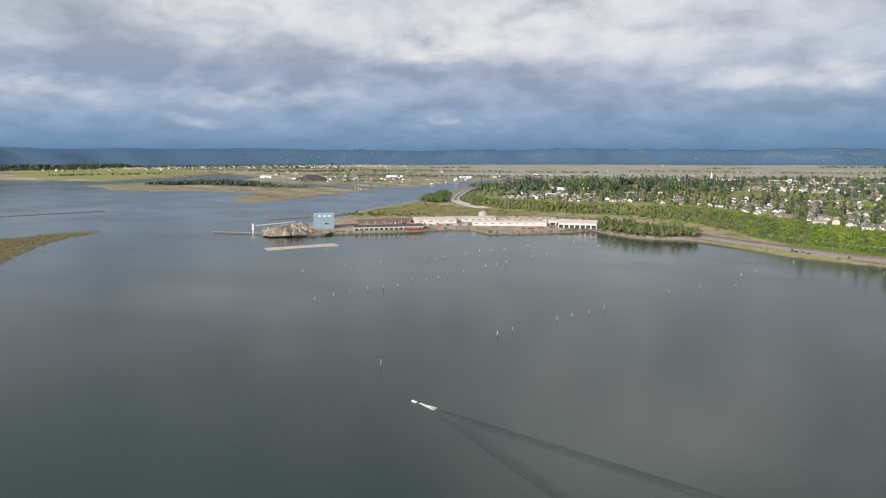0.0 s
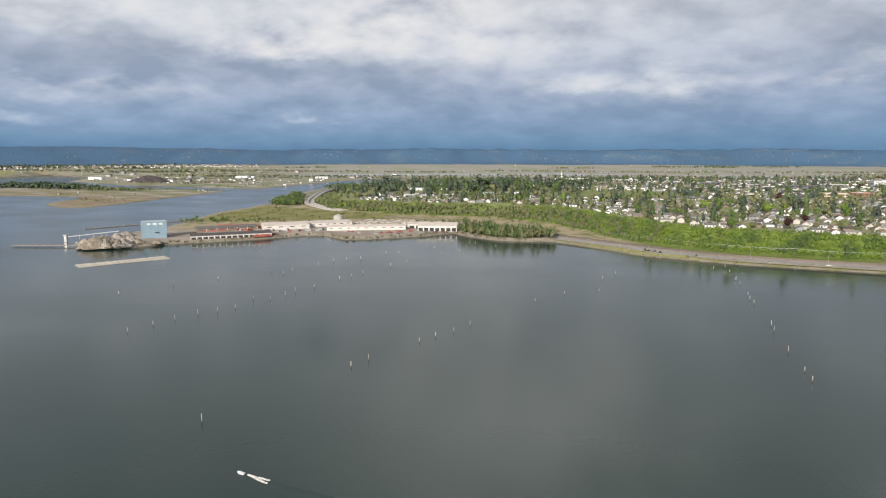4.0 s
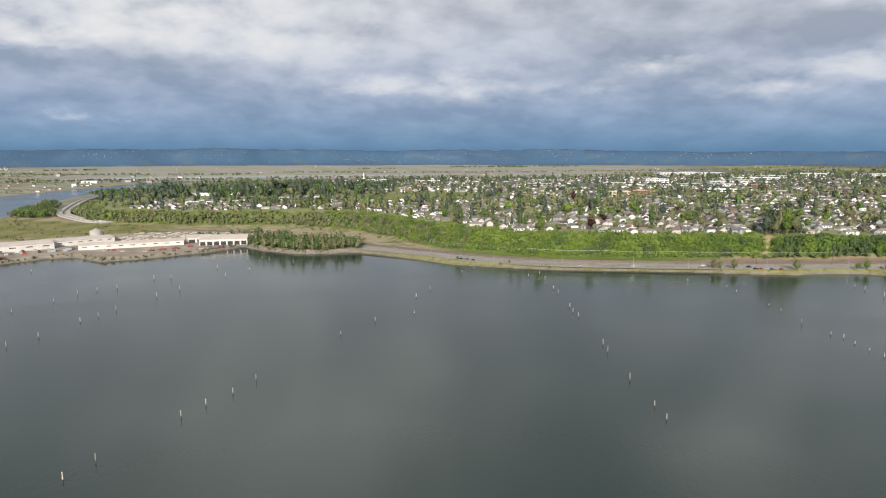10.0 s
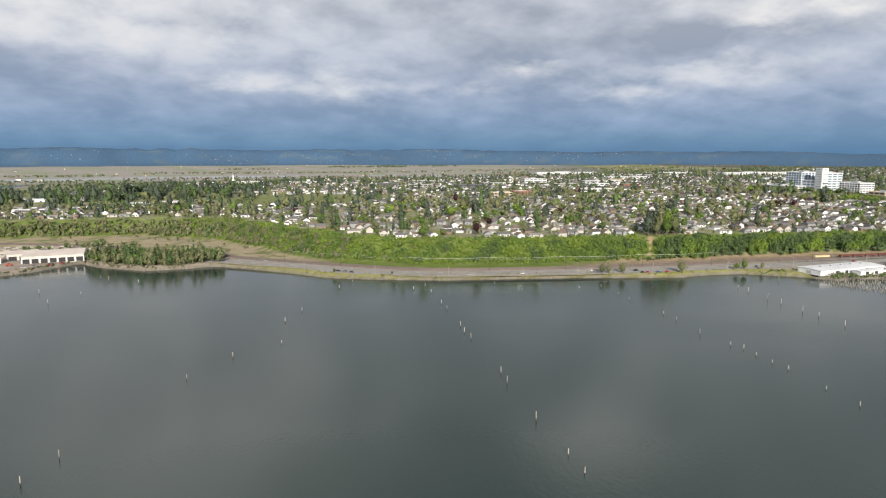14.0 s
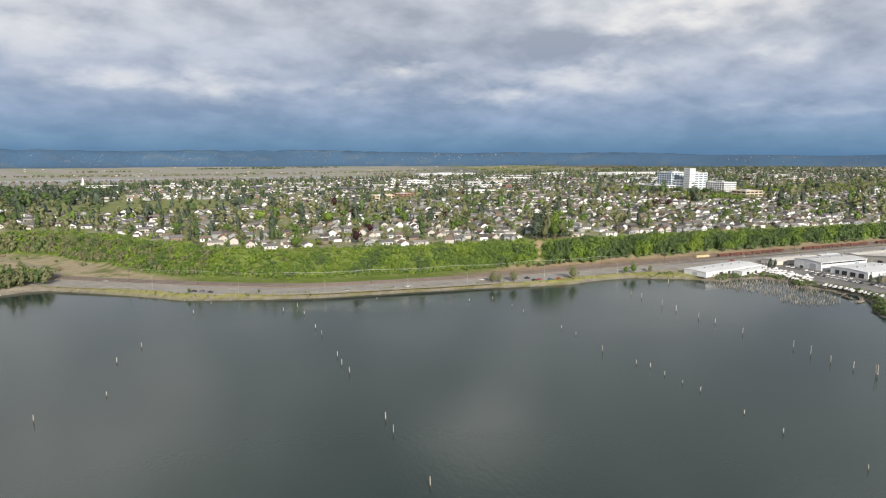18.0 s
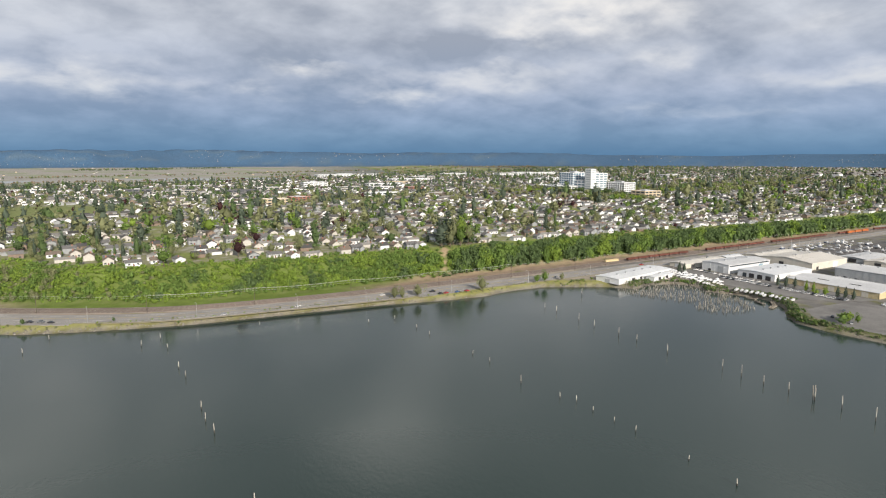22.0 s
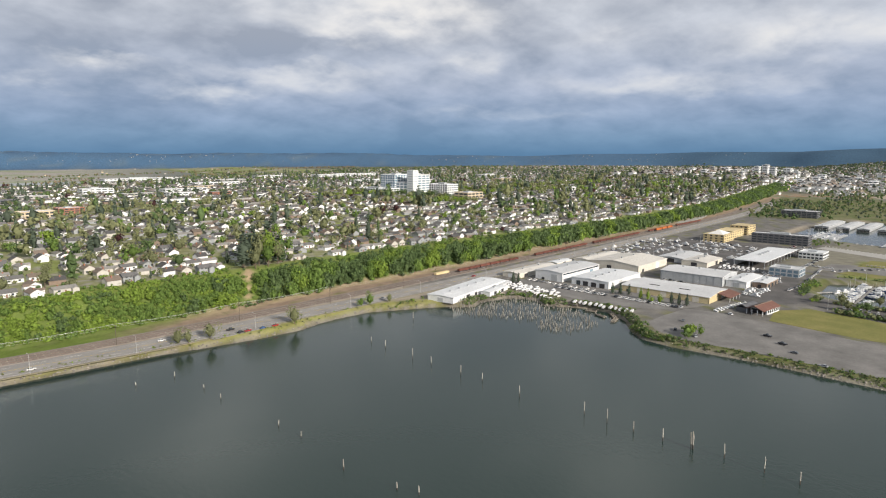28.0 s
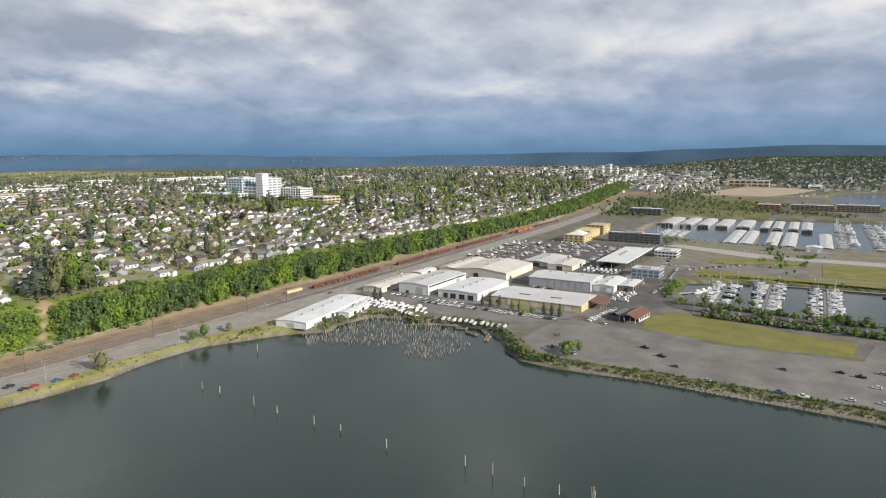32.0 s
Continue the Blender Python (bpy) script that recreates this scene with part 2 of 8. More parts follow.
def big_mesh(name, verts, faces, mats, index=None, smooth=False):
    """A mesh from numpy arrays: verts (n, 3); faces (m, 3) or (m, 4)."""
    me = bpy.data.meshes.new(name)
    k = faces.shape[1]
    me.vertices.add(len(verts))
    me.vertices.foreach_set("co", np.ascontiguousarray(verts, np.float32).ravel())
    me.loops.add(faces.size)
    me.loops.foreach_set("vertex_index", np.ascontiguousarray(faces, np.int32).ravel())
    me.polygons.add(len(faces))
    me.polygons.foreach_set("loop_start", np.arange(0, faces.size, k, dtype=np.int32))
    me.polygons.foreach_set("loop_total", np.full(len(faces), k, np.int32))
    for mt in mats:
        me.materials.append(mt)
    if index is not None:
        me.polygons.foreach_set("material_index", np.ascontiguousarray(index, np.int32))
    if smooth:
        me.polygons.foreach_set("use_smooth", np.ones(len(faces), bool))
    me.update(calc_edges=True)
    return me


# ---------------------------------------------------------------- the lie of the land
SHORE = [(-640, 410), (-590, 420), (-557, 472), (-496, 525), (-437, 592), (-412, 601), (-368, 572), (-340, 585), (-278, 636), (-250, 680),
         (-222, 650), (-173, 622), (-135, 626), (-118, 633), (-106, 634), (-81, 618), (-48, 594), (-19, 570), (3, 551), (30, 540), (63, 530), (105, 519),
         (165, 513), (245, 504), (260, 500), (285, 494.5), (305, 491), (330, 489), (345, 493.5), (362, 495), (392, 493), (412, 482), (440, 466), (458, 446), (474, 452), (500, 446), (512, 428),
         (499, 408), (512, 385), (515, 362), (500, 340), (478, 325), (466, 312), (463, 290), (467, 240), (465, 170), (462, 100), (460, -300), (460, -2500)]
LAND = SHORE + [(5200, -2500), (5200, 5200), (-1000, 5200), (-1000, 2750), (-960, 2300), (-985, 1750), (-906, 1411), (-827, 1179), (-786, 1089), (-754, 808), (-691, 639), (-680, 520)]
ISLAND = [(-2300, 1140), (-2084, 1090), (-1912, 1000), (-1820, 1030), (-1693, 1053), (-1594, 1094), (-1480, 1113), (-1378, 1128), (-1310, 1040), (-1282, 936), (-1242, 893), (-1148, 845), (-1104, 862), (-1100, 952), (-1124, 1109), (-1146, 1305), (-1170, 1450), (-1335, 1467), (-1529, 1501), (-1618, 1400), (-1987, 1533), (-2265, 1400)]
VALLEY = [(-5200, 1100), (-3300, 1250), (-2548, 1394), (-2680, 1898), (-2844, 2300), (-2400, 2150), (-2158, 1810), (-1877, 1690), (-1634, 1590), (-1450, 1600), (-1146, 1560), (-1150, 1886), (-1120, 2300), (-900, 2700), (-600, 5200), (-5200, 5200)]
SPIT = [(-1010, 20), (-700, 96), (-815, 203), (-860, 262), (-892, 350), (-915, 300), (-930, 210), (-1100, 150)]
BASIN_NEAR = [(650, -900), (648, 130), (658, 214), (668, 246), (692, 262), (744, 266), (764, 228), (781, 176), (781, -900)]
BASIN_FAR = [(1047, -900), (1038, 200), (1043, 268), (1064, 351), (1130, 396), (1232, 391), (1370, 380), (1440, 60), (1440, -900)]
BAY_FAR = [(1780, -2500), (1800, 40), (1860, 130), (2150, 140), (2350, 60), (2400, -2500)]
BLUFF = [(5200, 1000), (3000, 820), (2200, 700), (1560, 610), (1300, 584), (1000, 576), (500, 572), (300, 567), (210, 564), (92, 580), (-8, 638), (-60, 712),
         (-97, 768), (-142, 826), (-240, 884), (-420, 890), (-592, 950), (-690, 1080), (-750, 1250), (-780, 1500), (-700, 1900), (-200, 2150), (700, 2350), (1600, 2900), (1800, 5200), (5200, 5200)]


def inside_distance(outline, x, y):
    """Signed distance to an outline, positive inside."""
    p = np.array(outline, float)
    q = np.roll(p, -1, axis=0)
    best = np.full(x.shape, 1e12)
    odd = np.zeros(x.shape, bool)
    for (ax, ay), (bx, by) in zip(p, q):
        ex, ey = bx - ax, by - ay
        s = np.clip(((x - ax) * ex + (y - ay) * ey) / (ex * ex + ey * ey), 0, 1)
        best = np.minimum(best, (x - ax - s * ex) ** 2 + (y - ay - s * ey) ** 2)
        if ay != by:
            odd ^= ((ay > y) != (by > y)) & (x < (bx - ax) * (y - ay) / (by - ay) + ax)
    return np.sqrt(best) * np.where(odd, 1, -1)


def step(a, b, x):
    t = np.clip((x - a) / (b - a), 0, 1)
    return t * t * (3 - 2 * t)


def wobble(x, y, size, seed):
    """Smooth uneven values from -1 to 1."""
    r = np.random.RandomState(seed)
    out = np.zeros_like(x)
    for k in range(5):
        a, ph, w = r.uniform(0, 6.28), r.uniform(0, 6.28), r.uniform(0.6, 1.7) / size
        out += np.sin((x * math.cos(a) + y * math.sin(a)) * w * 6.28 + ph)
    return out / 2.6


def ground_fields(x, y):
    x, y = np.asarray(x, float), np.asarray(y, float)
    wig = 3.0 * wobble(x, y, 60, 4) * step(-900, -500, -np.abs(x))
    d = np.maximum.reduce([inside_distance(LAND, x, y), inside_distance(ISLAND, x, y), inside_distance(VALLEY, x, y), inside_distance(SPIT, x, y)])
    for basin in (BASIN_NEAR, BASIN_FAR, BAY_FAR):
        d = np.minimum(d, -inside_distance(basin, x, y))
    low = np.maximum(inside_distance(SPIT, x, y), np.maximum(inside_distance(ISLAND, x, y), inside_distance(VALLEY, x, y))) > -3
    top = np.where(low & (x < -700), 1.6, 3.4)
    h = np.where(d < 0, np.maximum(d * 0.4, -3.0), top * np.clip(d / 6.0, 0, 1))
    b = inside_distance(BLUFF, x, y) + 3 * wobble(x, y, 90, 7)
    foot = np.interp(x, [220, 300], [0, -13])
    crest = np.interp(x, [-600, 0, 150, 400, 650, 1000, 1500, 2200], [17, 22, 22, 20, 17, 13, 14, 22])
    h = h + crest * step(0, 1, (b - foot + 1) / (47 - foot))
    rise = np.interp(x, [200, 800, 1500, 2500], [3.0, 21.0, 20.0, 12.0])
    h = h + rise * step(30, 420, b)
    r = np.hypot(x - 50, y)
    ang = np.arctan2(y, x - 50)
    ridge = 126 + 24 * step(1.4, 2.1, ang) + 11 * np.sin(ang * 5.0 + 0.4) + 5 * np.sin(ang * 13 + 2.0) + 3 * np.sin(ang * 37) + 36 * step(0.45, 0.05, ang) - 14 * step(0.95, 0.6, ang)
    land_far = step(-20, 60, d)
    h = np.where((land_far > 0.01) & (r > 2500), np.maximum(h, land_far * (33 * np.clip((r - 2900) / 1500, 0, 1.0) + 62 * step(0.30, 0.08, ang) * step(2500, 4450, r))), h)
    h = h + land_far * (ridge - 36 - 50 * step(0.30, 0.08, ang) + 5 * wobble(x, y, 260, 14) * step(0.5, 0.8, ang)) * step(4400, 4680, r + 40 * wobble(x, y, 500, 11))
    return h, d, b, r, ang


def ground_height(x, y):
    return ground_fields(np.array([x]), np.array([y]))[0][0]


def spaced(stops):
    """Grid lines from (start, end, spacing) runs."""
    out = []
    for a, b, s in stops:
        n = max(1, int(round((b - a) / s)))
        out += list(a + (b - a) * np.arange(n) / n)
    return np.array(out + [stops[-1][1]])


def build_ground():
    gx = spaced([(-4800, -4300, 45), (-4300, -3000, 110), (-3000, -1400, 34), (-1400, -720, 16), (-720, 820, 6), (820, 1500, 12), (1500, 2600, 30), (2600, 4300, 90), (4300, 4800, 45)])
    gy = spaced([(-2400, -200, 140), (-200, 90, 24), (90, 470, 10), (470, 700, 5), (700, 1300, 12), (1300, 2400, 32), (2400, 4300, 70), (4300, 4800, 32)])
    X, Y = np.meshgrid(gx, gy)
    x, y = X.ravel(), Y.ravel()
    h, d, b, r, ang = ground_fields(x, y)
    h = h + 0.25 * wobble(x, y, 26, 21) * step(4, 20, d) * step(-5, 10, b)
    nx, ny = len(gx), len(gy)
    i = (np.arange(ny - 1)[:, None] * nx + np.arange(nx - 1)).ravel()
    faces = np.stack([i, i + 1, i + nx + 1, i + nx], 1)
    col = np.zeros((len(x), 3)) + (0.30, 0.265, 0.215)

    def lay(mask, c):
        col[:] = col * (1 - mask[:, None]) + np.array(c) * mask[:, None]

    n1, n2, n3 = wobble(x, y, 45, 31), wobble(x, y, 16, 32), wobble(x, y, 260, 33)
    flat = step(6, 12, d)
    # boatyard and port: grey gravel
    lay(flat * step(455, 500, x) * step(-4, -20, b), (0.165, 0.16, 0.152))
    port = flat * step(455, 500, x) * step(-4, -20, b)
    lay(port * step(0.1, 0.6, n2), (0.20, 0.19, 0.172))
    lay(port * step(0.3, 0.7, wobble(x, y, 30, 47)), (0.13, 0.126, 0.12))
    lay(port * step(0.55, 0.85, wobble(x, y, 22, 48)), (0.15, 0.155, 0.075))
    lay(flat * step(785, 800, x) * step(1045, 1030, x) * step(330, 310, y), (0.21, 0.20, 0.16))
    for strip in ([(764, 268), (782, 176), (782, -300), (800, -300), (802, 150), (796, 262)], [(852, 262), (845, 235), (862, 180), (905, 172), (905, 250), (872, 268)], [(815, 158), (800, 100), (890, 60), (900, 150)]):
        lay(step(0, 4, inside_distance(strip, x, y)), (0.19, 0.215, 0.065))
    green = flat * step(1300, 1360, x) * step(-4, -20, b) * step(2000, 1900, x) * step(225, 250, y)
    lay(green, (0.17, 0.17, 0.09))
    lay(green * step(-0.1, 0.4, n1), (0.12, 0.145, 0.055))
    # rail corridor and its bare bank
    lay(step(-34, -30, b) * step(4, 0, b) * step(-60, 20, x), (0.30, 0.225, 0.17))
    bank = step(-24, -20, b) * step(4, 0, b) * step(-60, 20, x)
    lay(bank * step(0.0, 0.5, n2 + 0.5 * n1), (0.26, 0.195, 0.145))
    lay(bank * step(0.6, 0.9, wobble(x * 0.4, y, 14, 46)), (0.19, 0.19, 0.085))
    lay(step(-26, -21, b + 2 * n2) * step(4, 0, b) * step(-30, 20, x) * step(270, 215, x + 12 * n1), (0.135, 0.185, 0.04))
    # verge along the shore drive
    lay(step(1.5, 5, d) * step(18, 13, d) * step(-120, -60, x) * step(470, 440, x), (0.25, 0.25, 0.085))
    lay(step(1.5, 4, d) * step(11, 8, d) * step(440, 460, x) * step(340, 320, y), (0.13, 0.145, 0.05))
    # fields and marsh north of the point, and behind the mill
    marsh = step(12, 30, d) * step(5, -2, b) * step(20, -30, x) * step(585, 605, y) * step(8, 14, d)
    lay(marsh, (0.345, 0.295, 0.195))
    lay(marsh * step(0.3, 0.8, n1 + 0.6 * n2), (0.17, 0.185, 0.075))
    back = inside_distance([(-690, 660), (-650, 690), (-470, 770), (-360, 800), (-420, 900), (-620, 950), (-760, 1000), (-745, 810)], x, y)
    lay(step(0, 20, back), (0.225, 0.215, 0.09))
    lay(step(0, 20, back) * step(0.1, 0.6, n1 + 0.5 * n2), (0.15, 0.16, 0.055))
    yard = inside_distance([(-500, 640), (-300, 690), (-215, 690), (-230, 770), (-420, 800)], x, y)
    lay(step(0, 15, yard), (0.38, 0.31, 0.25))
    # bluff and plateau
    lay(step(-1, 4, b - np.interp(x, [220, 300], [0, -13])), (0.135, 0.180, 0.048))
    lay(step(30, 36, b) * step(50, 44, b) * step(-0.6, 0.1, n2), (0.165, 0.205, 0.055))
    lay(step(-14, -11, b) * step(-1, -4, b + 2.5 * n2) * step(240, 320, x), (0.33, 0.26, 0.175))
    lay(step(3.2, 1.8, np.abs(x - 339 - b * 0.55 - 2 * n2) - 0.9 * n2) * step(0, 4, b) * step(50, 42, b), (0.36, 0.275, 0.18))
    town = step(42, 50, b)
    lay(town, (0.225, 0.23, 0.12))
    lay(town * step(0.25, 0.6, n2), (0.32, 0.305, 0.275))
    lay(town * step(0.45, 0.9, n1 + 0.3), (0.20, 0.235, 0.075))
    lay(town * step(-60, -120, x) * step(0.0, 0.4, wobble(x, y, 110, 44) + 0.3 * n1), (0.23, 0.26, 0.11))
    # open parkland on the plateau
    park = np.exp(-(((x + 30) / 180) ** 2 + ((y - 1200) / 125) ** 2)) + np.exp(-(((x + 420) / 110) ** 2 + ((y - 985) / 25) ** 2))
    lay(town * step(0.3, 0.6, park), (0.19, 0.22, 0.085))
    # delta flats
    wet = step(6, 20, d) * step(20, -20, b) * ((y > 700) & (x < -780) | (r > 2000))
    lay(wet, (0.265, 0.245, 0.195))
    lay(wet * step(0.0, 0.5, n3), (0.19, 0.21, 0.135))
    lay(wet * step(0.4, 0.8, n1) * step(2600, 2000, r), (0.12, 0.14, 0.05))
    lay(wet * step(0.55, 0.8, wobble(x, y * 2.2, 330, 36)), (0.30, 0.26, 0.17))
    lay(wet * step(0.5, 0.8, wobble(x * 0.7, y * 2.6, 240, 38)) * step(1900, 2100, r), (0.21, 0.24, 0.125))
    lay(wet * step(0.2, 0.6, wobble(x, y, 60, 39)) * (y < 1300) * (x > -1500) * step(1000, 900, y), (0.30, 0.17, 0.11))
    isl = inside_distance(ISLAND, x, y)
    lay(step(0, 8, isl), (0.27, 0.24, 0.175))
    lay(step(0, 8, isl) * step(0.2, 0.6, n1 + 0.4 * n3), (0.20, 0.205, 0.09))
    lay(step(6, 20, isl) * step(1300, 1180, y) * step(0.0, 0.4, wobble(x, y, 55, 45)), (0.25, 0.165, 0.115))
    # fields, tracks and bare ground of the delta
    delta = wet * step(1500, 1700, np.hypot(x, y)) * step(-700, -900, x)
    lay(delta * step(0.35, 0.5, wobble(x * 0.6, y * 2.0, 170, 65)), (0.30, 0.275, 0.225))
    lay(delta * step(0.45, 0.6, wobble(x * 0.5, y * 2.4, 150, 66)), (0.155, 0.185, 0.095))
    lay(delta * step(0.75, 0.9, wobble(x * 0.5, y * 3.0, 130, 67)), (0.39, 0.37, 0.33))
    meadow = step(0, 30, inside_distance([(-3200, 1330), (-2600, 1420), (-2700, 1900), (-2900, 2250), (-3600, 2300), (-4300, 2100)], x, y))
    lay(meadow, (0.25, 0.27, 0.11))
    # streets and yards of the southern town
    lay(step(2050, 2200, x) * step(12, 30, d) * step(4420, 4380, r), (0.135, 0.14, 0.11))
    # slope behind the town, its ground greyed towards blue for haze
    lay(step(2500, 2900, r) * step(0.35, 0.15, ang) * step(12, 30, d), (0.075, 0.105, 0.095))
    spit = inside_distance(SPIT, x, y)
    lay(step(-2, 6, spit), (0.17, 0.165, 0.08))
    lay(step(14, 26, spit + 5 * n2), (0.16, 0.12, 0.07))
    # brown bare woods beyond the town, and pale ground painted as open water
    plain = wet * step(2650, 2800, r) * step(0.7, 0.95, ang) * step(2.25, 2.05, ang)
    lay(plain, (0.315, 0.30, 0.275))
    lay(plain * step(0.1, 0.6, wobble(x, y * 2.4, 300, 63)), (0.26, 0.285, 0.195))
    lay(plain * step(1.3, 1.1, ang), (0.15, 0.165, 0.155))
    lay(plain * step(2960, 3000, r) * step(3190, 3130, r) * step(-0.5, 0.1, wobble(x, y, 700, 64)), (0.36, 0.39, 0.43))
    # far wooded hills, with the blue of distance haze mixed into their colour
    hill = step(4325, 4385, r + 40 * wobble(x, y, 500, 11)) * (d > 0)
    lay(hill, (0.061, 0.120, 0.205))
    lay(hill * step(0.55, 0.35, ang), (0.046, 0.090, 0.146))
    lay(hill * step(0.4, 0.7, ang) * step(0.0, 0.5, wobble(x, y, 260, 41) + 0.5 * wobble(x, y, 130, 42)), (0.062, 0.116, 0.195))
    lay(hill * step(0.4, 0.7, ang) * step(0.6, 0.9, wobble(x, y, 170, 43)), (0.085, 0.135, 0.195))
    lay(step(3.4, 1.2, d) * step(-1, 0.5, d), (0.22, 0.205, 0.165))
    lay(step(0.5, -0.5, d), (0.10, 0.09, 0.07))
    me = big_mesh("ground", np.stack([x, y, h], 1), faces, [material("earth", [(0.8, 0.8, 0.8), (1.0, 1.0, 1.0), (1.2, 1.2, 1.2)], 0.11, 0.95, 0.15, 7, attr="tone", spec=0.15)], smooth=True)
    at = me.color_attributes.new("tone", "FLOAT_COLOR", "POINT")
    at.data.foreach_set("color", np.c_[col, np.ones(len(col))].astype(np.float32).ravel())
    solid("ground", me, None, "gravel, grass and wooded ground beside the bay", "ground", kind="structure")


build_ground()


def water_material():
    mt = bpy.data.materials.new("bay_water")
    mt.use_nodes = True
    nt = mt.node_tree
    bs = nt.nodes["Principled BSDF"]
    L = nt.links.new
    tc = nt.nodes.new("ShaderNodeTexCoord")

    def nz(scale, detail, stretch=(1, 1, 1)):
        mp = nt.nodes.new("ShaderNodeMapping")
        mp.inputs["Scale"].default_value = stretch
        L(tc.outputs["Object"], mp.inputs[0])
        n = nt.nodes.new("ShaderNodeTexNoise")
        n.inputs["Scale"].default_value, n.inputs["Detail"].default_value = scale, detail
        L(mp.outputs[0], n.inputs["Vector"])
        return n.outputs[0]

    patches, ripples = nz(0.006, 4, (1, 1.6, 1)), nz(0.55, 3, (1, 0.6, 1))
    rg = nt.nodes.new("ShaderNodeMapRange")
    rg.inputs[1].default_value, rg.inputs[2].default_value, rg.inputs[3].default_value, rg.inputs[4].default_value = 0.35, 0.65, 0.09, 0.20
    L(patches, rg.inputs[0])
    L(rg.outputs[0], bs.inputs["Roughness"])
    bs.inputs["Base Color"].default_value = (0.022, 0.040, 0.036, 1)
    bs.inputs["IOR"].default_value = 1.333
    bp = nt.nodes.new("ShaderNodeBump")
    bp.inputs["Strength"].default_value, bp.inputs["Distance"].default_value = 0.42, 0.11
    waves = nt.nodes.new("ShaderNodeMath")
    waves.operation = "MULTIPLY_ADD"
    L(nz(0.16, 3, (1, 0.5, 1)), waves.inputs[0])
    waves.inputs[1].default_value = 0.9
    L(ripples, waves.inputs[2])
    L(waves.outputs[0], bp.inputs["Height"])
    L(bp.outputs[0], bs.inputs["Normal"])
    return mt


solid("water", Geo().add([(-4900, -4800, 0), (4900, -4800, 0), (4900, 4900, 0), (-4900, 4900, 0)], [(0, 1, 2, 3)]), water_material(),
      "calm grey-green bay water reflecting the clouds", "water", kind="structure")


# ---------------------------------------------------------------- trees
def leaf(name, a, b, c):
    return material(name, [a, b, c], 0.35, 0.75, 0.0, 5, island=0.24, spec=0.2, glow_through=0.3)


LEAVES = {
    "lime": leaf("lime_leaves", (0.162, 0.240, 0.042), (0.198, 0.288, 0.052), (0.240, 0.334, 0.066)),
    "green": leaf("green_leaves", (0.116, 0.184, 0.045), (0.142, 0.222, 0.054), (0.178, 0.264, 0.068)),
    # deep, olive and fir are greyed and blued to stand in for haze
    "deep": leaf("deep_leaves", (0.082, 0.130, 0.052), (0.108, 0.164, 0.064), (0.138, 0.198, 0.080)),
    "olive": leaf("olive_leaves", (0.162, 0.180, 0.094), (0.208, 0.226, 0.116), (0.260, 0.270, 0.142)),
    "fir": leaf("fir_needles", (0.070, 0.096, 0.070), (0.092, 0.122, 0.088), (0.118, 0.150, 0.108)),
    "plum": leaf("plum_leaves", (0.042, 0.020, 0.022), (0.063, 0.028, 0.031), (0.084, 0.042, 0.039)),
    "bare": leaf("bare_twigs", (0.210, 0.165, 0.112), (0.255, 0.203, 0.135), (0.300, 0.240, 0.165)),
}
BARK = material("bark", [(0.10, 0.075, 0.055), (0.16, 0.125, 0.095)], 2.0, 0.9)


def rand_quads(rng, centres, normals, size):
    """Small leaf clumps: one bent quad (two triangles) at each centre, facing about outwards."""
    n = len(centres)
    nrm = normals + rng.normal(0, 0.75, (n, 3))
    nrm /= np.linalg.norm(nrm, axis=1)[:, None]
    ref = rng.normal(0, 1, (n, 3))
    u = np.cross(nrm, ref)
    u /= np.linalg.norm(u, axis=1)[:, None]
    w = np.cross(nrm, u)
    s = (size * rng.uniform(0.65, 1.35, n))[:, None]
    r = rng.uniform(0.55, 1.0, (4, n, 1))
    q = np.stack([centres + s * u * r[0], centres + s * w * r[1], centres - s * u * r[2], centres - s * w * r[3]], 1)
    return q.reshape(-1, 3)


def broadleaf(rng, n, lobes=6, tall=1.0, low=0.22):
    """Unit-height crown: uneven lobes of leaf clumps over a dark core."""
    c = np.c_[rng.normal(0, 0.17, (lobes, 2)), rng.uniform(low + 0.16, 0.82, lobes)]
    rad = rng.uniform(0.16, 0.27, lobes) * tall
    c[0], rad[0] = (0, 0, 0.55), 0.30
    k = rng.randint(0, lobes, n)
    d = rng.normal(0, 1, (n, 3))
    d[:, 2] = d[:, 2] * 0.8 + 0.25
    d /= np.linalg.norm(d, axis=1)[:, None]
    p = c[k] + d * rad[k][:, None] * rng.uniform(0.82, 1.12, n)[:, None]
    p[:, 2] = np.clip(p[:, 2], low * 0.6, 1.02)
    return rand_quads(rng, p, d, 0.62 / math.sqrt(n) * 1.15)


def conifer(rng, n, width=0.17, low=0.08):
    z = low + (0.97 - low) * rng.uniform(0, 1, n) ** 1.25
    a = rng.uniform(0, 6.283, n)
    tier = 0.75 + 0.25 * np.sin(z * 40 + 0.6 * a)
    r = width * (1 - z) ** 0.8 * tier * rng.uniform(0.5, 1.1, n) + 0.008
    p = np.c_[r * np.cos(a), r * np.sin(a), z]
    d = np.c_[np.cos(a), np.sin(a), np.full(n, 0.45)]
    return rand_quads(rng, p, d / np.linalg.norm(d, axis=1)[:, None], 0.42 / math.sqrt(n))


